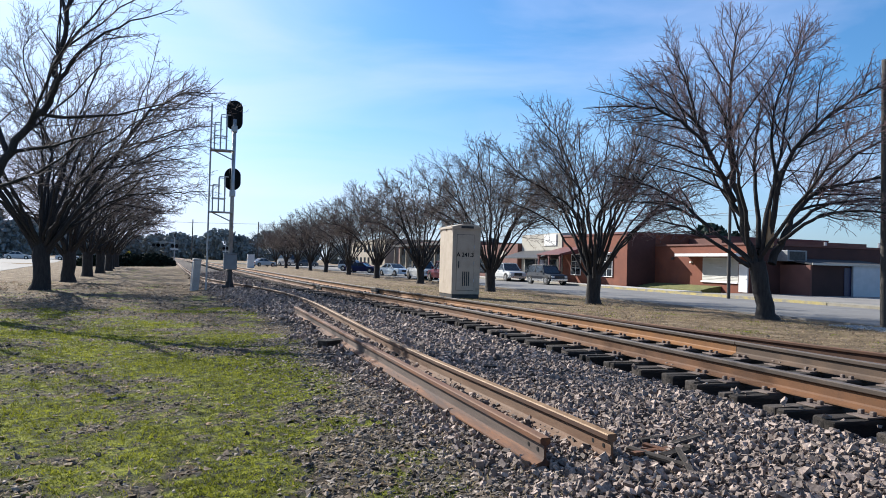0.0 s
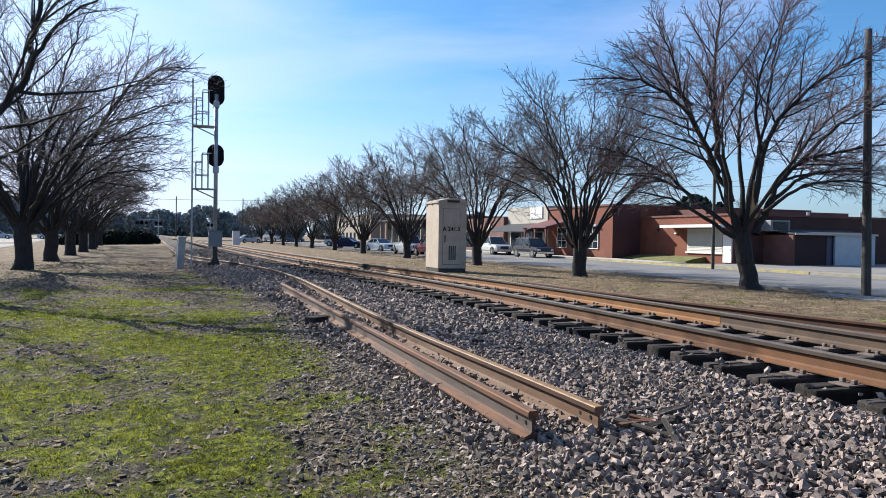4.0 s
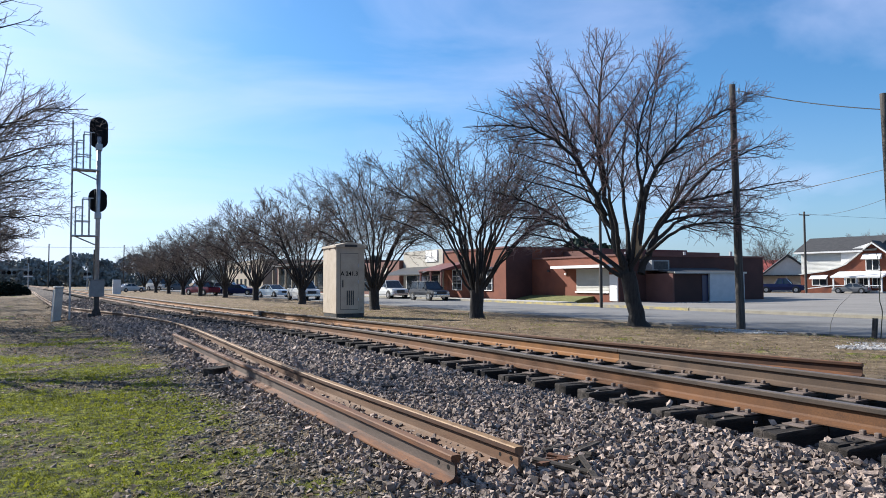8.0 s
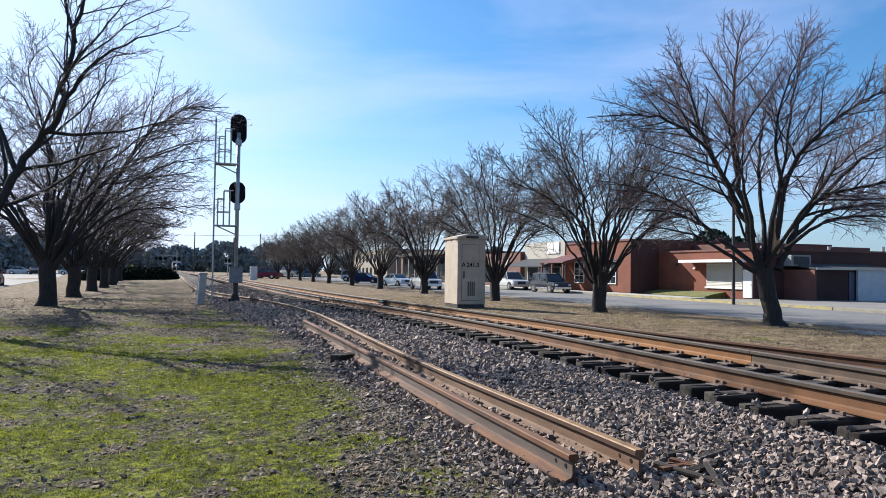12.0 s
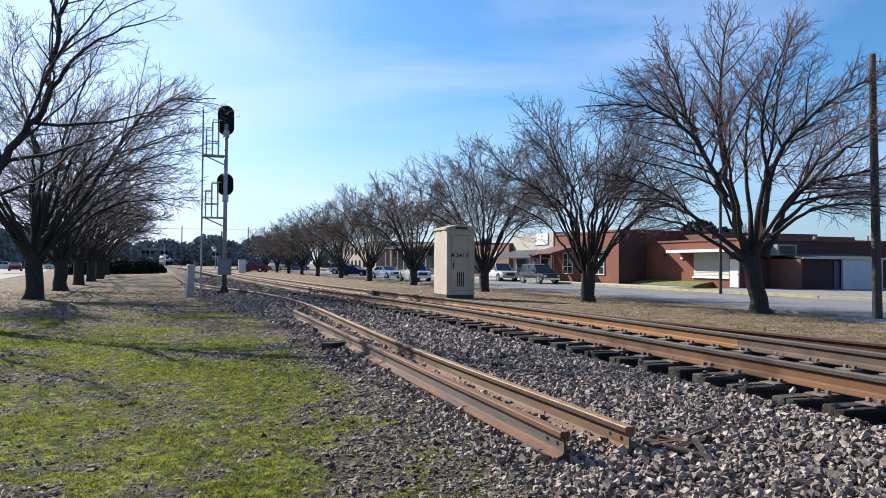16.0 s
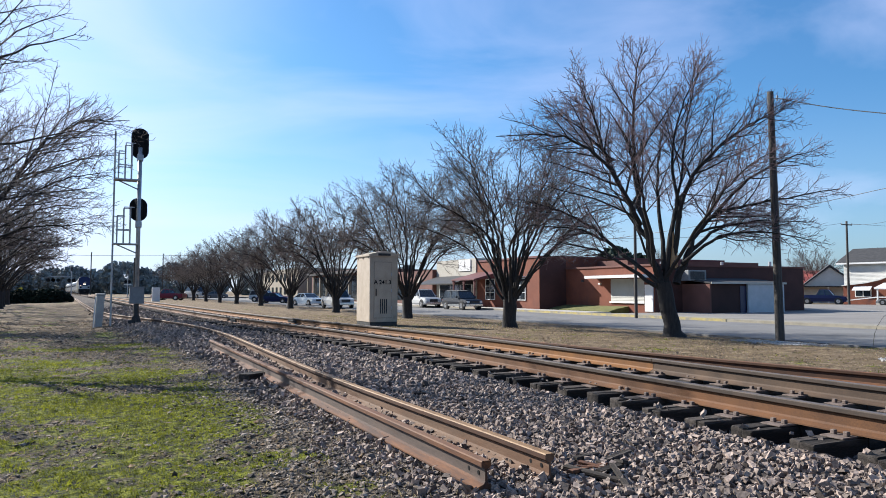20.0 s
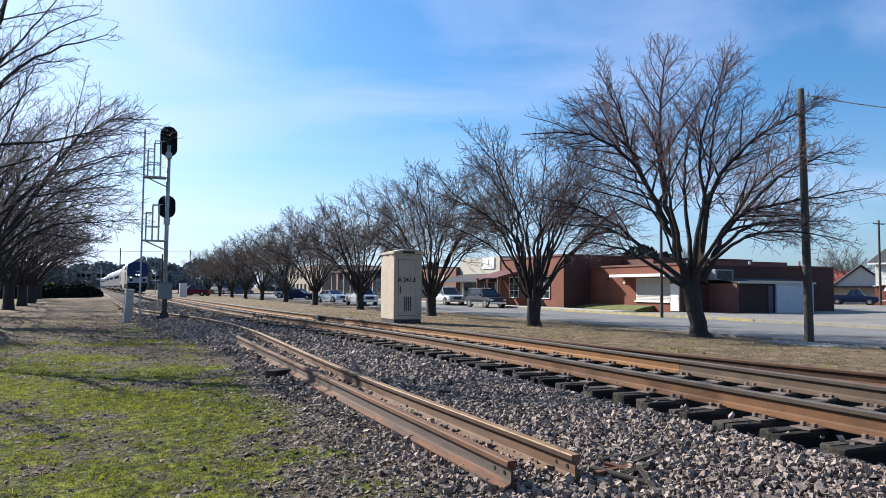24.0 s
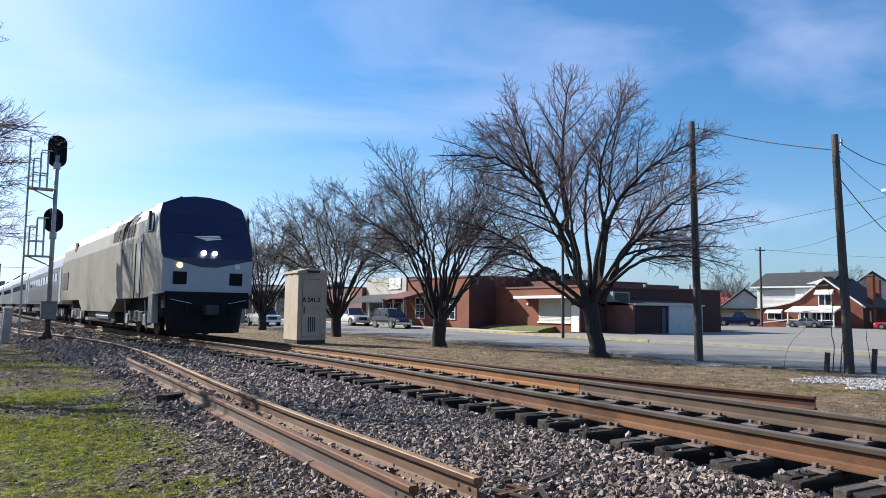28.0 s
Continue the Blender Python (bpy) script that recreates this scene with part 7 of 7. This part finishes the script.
    part("pilot", mesh_of("pilot", lo + hi, [(3, 2, 1, 0), (4, 5, 6, 7), (0, 1, 5, 4), (1, 2, 6, 5), (2, 3, 7, 6), (3, 0, 4, 7)]), M["black_paint"], t, "black snow-plough pilot")
    part("coupler", boxes((-0.2, -0.55, 0.68, 0.2, 0.0, 1.0), bevel=0.05), M["iron_dark"], t)
    for s in (-1, 1):
        part("hose", rods(((s * 0.7, -0.14, 1.1), (s * 0.62, -0.22, 0.5), 0.03)), M["black_paint"], t)
    part("grab_rail", rods(((-1.15, -0.2, 1.16), (-0.55, -0.24, 1.04), 0.016), ((1.15, -0.2, 1.16), (0.55, -0.24, 1.04), 0.016)), M["chrome"], t)
    for s in (-1, 1):
        part("step_well", boxes((s * 1.36 - 0.1, 0.7, 0.42, s * 1.36 + 0.1, 1.25, 1.36), bevel=0.03), M["loco_silver"], t)
        part("number_board", boxes((s * 0.86 - 0.2, -0.03, 1.62, s * 0.86 + 0.2, 0.0, 2.0)), M["black_paint"], t)
        part("headlight", rods(((s * 0.17, -0.05, 2.6), (s * 0.17, 0.12, 2.6), 0.07), sides=16), M["headlight"], t, "lit round headlight")
        part("ditch_light", rods(((s * 0.88, -0.05, 2.2), (s * 0.88, 0.02, 2.2), 0.09), sides=16), M["ditch_light"] if s < 0 else M["lamp_glass"], t, "round ditch light")
        part("mirror", boxes((s * 1.55 - 0.04, 1.0, 3.3, s * 1.55 + 0.04, 1.12, 3.9)), M["iron_dark"], t)
        for k in range(3):
            part("grille", prism(bmesh.new(), [(s * 1.49, 3.3), (s * 1.45, 3.72), (s * 1.3, 4.0), (s * 1.24, 3.98), (s * 1.38, 3.68), (s * 1.44, 3.3)], "y", 3.6 + k * 1.25, 4.7 + k * 1.25), M["black_paint"], t, "dark roof-side intake grille")
        part("grille", boxes((s * 1.5 - 0.03, 18.3, 1.75, s * 1.5 + 0.03, 20.2, 2.6)), M["iron_dark"], t)
        part("grille", boxes((s * 1.42 - 0.03, 16.3, 3.35, s * 1.42 + 0.03, 17.0, 4.0)), M["iron_dark"], t)
        part("side_door", boxes((s * 1.5 - 0.02, 2.05, 1.35, s * 1.5 + 0.02, 2.7, 3.25)), M["steel_grey"], t)
        part("handrail", rods(((s * 1.56, 2.0, 1.2), (s * 1.56, 2.0, 3.0), 0.02), ((s * 1.56, 2.8, 1.2), (s * 1.56, 2.8, 3.0), 0.02)), M["iron_dark"], t)
        bm = bmesh.new()
        for k in range(3):
            prism(bm, [(3.6 + k * 0.42, 2.0 + 0.14 * k), (3.9 + k * 0.42, 2.05 + 0.14 * k), (5.3 + k * 0.1, 2.95), (5.0 + k * 0.1, 2.95)], "x", s * 1.505 - 0.006, s * 1.505 + 0.006)
        part("emblem", bm, M["box_grey"], t, "grey slanted stripes")
    bm = bmesh.new()
    for k in range(3):
        prism(bm, [(-0.42 + k * 0.14, 3.12 - 0.04 * k), (0.36 + k * 0.03, 3.19 - 0.045 * k), (0.4 + k * 0.03, 3.165 - 0.045 * k), (-0.3 + k * 0.14, 3.09 - 0.04 * k)], "y", 0.255, 0.32)
    part("emblem", bm, M["silver"], t, "white slanted stripes", at=pose(0, 0, 0))
    for hx, hy in ((-0.62, 1.3), (-0.54, 1.4)):
        part("horn", rods(((hx, hy, 4.3), (hx, hy - 0.2, 4.42), 0.03, 0.05)), M["iron_dark"], t)
    for y0, y1 in ((6.0, 8.4), (9.4, 11.6), (12.6, 15.0)):
        part("roof_fan", boxes((-0.8, y0, 4.33, 0.8, y1, 4.46), bevel=0.03), M["steel_grey"], t)
    bogie(t, 4.0, 2, 2.74)
    bogie(t, 17.0, 2, 2.74)
    part("underframe", boxes((-1.0, 1.2, 0.6, 1.0, 20.4, 1.2)), M["black_paint"], t)
    part("fuel_cell", boxes((-1.3, 7.2, 0.28, 1.3, 13.2, 0.72), bevel=0.08), M["iron_dark"], t, "dark fuel tank under the body")
    for s in (-1, 1):
        part("air_tank", rods(((s * 1.25, 8.0, 0.55), (s * 1.25, 10.6, 0.55), 0.16)), M["steel_grey"], t)
        for yy in (2.4, 5.5):
            part("sand_pipe", rods(((s * 1.3, yy, 1.15), (s * 1.2, yy, 0.2), 0.025)), M["steel_grey"], t)
    return t


def build_coach():
    t = thing("passenger_coach", "stainless steel passenger coach with a window band", "railway carriage", group="coaches of the train")
    full = [(1.45, 1.0), (1.5, 1.15), (1.5, 3.1), (1.4, 3.6), (1.0, 3.98), (0.4, 4.1)]
    v, f = loft([half_ring(0.4, full), half_ring(25.6, full)])
    part("body", mesh_of("body", v, f), M["coach_steel"], t)
    bm = bmesh.new()
    for s in (-1, 1):
        for k in range(9):
            z = 1.2 + k * 0.115
            box(bm, s * 1.515 - 0.015, 2.2, z, s * 1.515 + 0.015, 24.0, z + 0.06)
        for k in range(3):
            z = 2.85 + k * 0.1
            box(bm, s * 1.51 - 0.012, 2.2, z, s * 1.51 + 0.012, 24.0, z + 0.05)
    part("fluting", bm, M["coach_steel"], t, "fluted stainless side panels")
    for s in (-1, 1):
        for k in range(11):
            part("window", boxes((s * 1.505 - 0.02, 2.9 + k * 1.88, 2.28, s * 1.505 + 0.02, 4.2 + k * 1.88, 2.78)), M["glass_dark"], t)
        for y in (0.9, 24.4):
            part("door", boxes((s * 1.505 - 0.02, y, 1.1, s * 1.505 + 0.02, y + 0.8, 3.0)), M["steel_grey"], t)
    for y in (0.0, 25.6):
        part("gangway", boxes((-0.85, y, 1.0, 0.85, y + 0.42, 3.5)), M["black_paint"], t)
    part("underframe", boxes((-1.25, 4.5, 0.5, 1.25, 21.5, 1.0)), M["iron_dark"], t)
    bogie(t, 3.6, 2, 2.6)
    bogie(t, 22.2, 2, 2.6)
    return t


LOCO = build_locomotive()
COACHES = [build_coach()]
for _ in range(6):
    COACHES.append(copy_thing(COACHES[0], pose(0, 0, 0)))

NOSE_TIMES = (0.0, 17.0, 20.0, 23.5, 24.5, 25.5, 26.5, 27.5, 28.0)
NOSE_Y = (645.0, 268.0, 201.0, 123.0, 101.0, 78.5, 56.5, 34.2, 22.8)


def train_pose(y):
    """The pose of a vehicle whose front stands on the line at y and whose length runs away along it."""
    x0, x1 = 0.75 + bend(y), 0.75 + bend(y + 15)
    return pose(x0, y, 0.0, 0, 0, math.degrees(math.atan2(-(x1 - x0), 15)))


TRUCK_ROWS = ((0.0, 15.6, 62.0, 183), (4.0, 15.6, 62.0, 183), (5.5, 15.0, 71.0, 184), (7.0, 13.2, 89.0, 188), (8.0, 11.4, 104.0, 205), (9.0, 8.0, 117.0, 222), (10.0, 5.4, 125.5, 232), (11.0, 4.0, 130.5, 238), (28.0, 4.0, 130.5, 238))


LANE_Y, LANE_X = (-40, 8, 36, 65, 120, 228), (-15.2, -15.6, -19.5, -22.0, -31.0, -51.0)


def street_pose(y):
    """A car driving away along the right-hand lane of the sunlit street."""
    x0, x1 = float(np.interp(y, LANE_Y, LANE_X)), float(np.interp(y + 4, LANE_Y, LANE_X))
    return pose(x0, y, -0.575, 0, 0, 180 + math.degrees(math.atan2(x0 - x1, 4)))


def motions():
    for c, past, speed, first, last in ((LEFT_CARS[0], 6.0, 17.0, -38.0, 224.0), (LEFT_CARS[1], 11.4, 15.5, -30.0, 212.0)):
        walk(c, [(k * 0.5, street_pose(min(max(56.0 + speed * (k * 0.5 - past), first), last))) for k in range(57)])
    walk(MAROON_TRUCK, [(t, pose(x, y, ground_z(x, y) + 0.02, 0, 0, turn)) for t, x, y, turn in TRUCK_ROWS])
    times = [k * 0.5 for k in range(57)]
    nose = [float(np.interp(t, NOSE_TIMES, NOSE_Y)) for t in times]
    walk(LOCO, [(t, train_pose(y)) for t, y in zip(times, nose)])
    for k, c in enumerate(COACHES):
        walk(c, [(t, train_pose(y + 21.2 + 26.0 * k)) for t, y in zip(times, nose)])

motions()
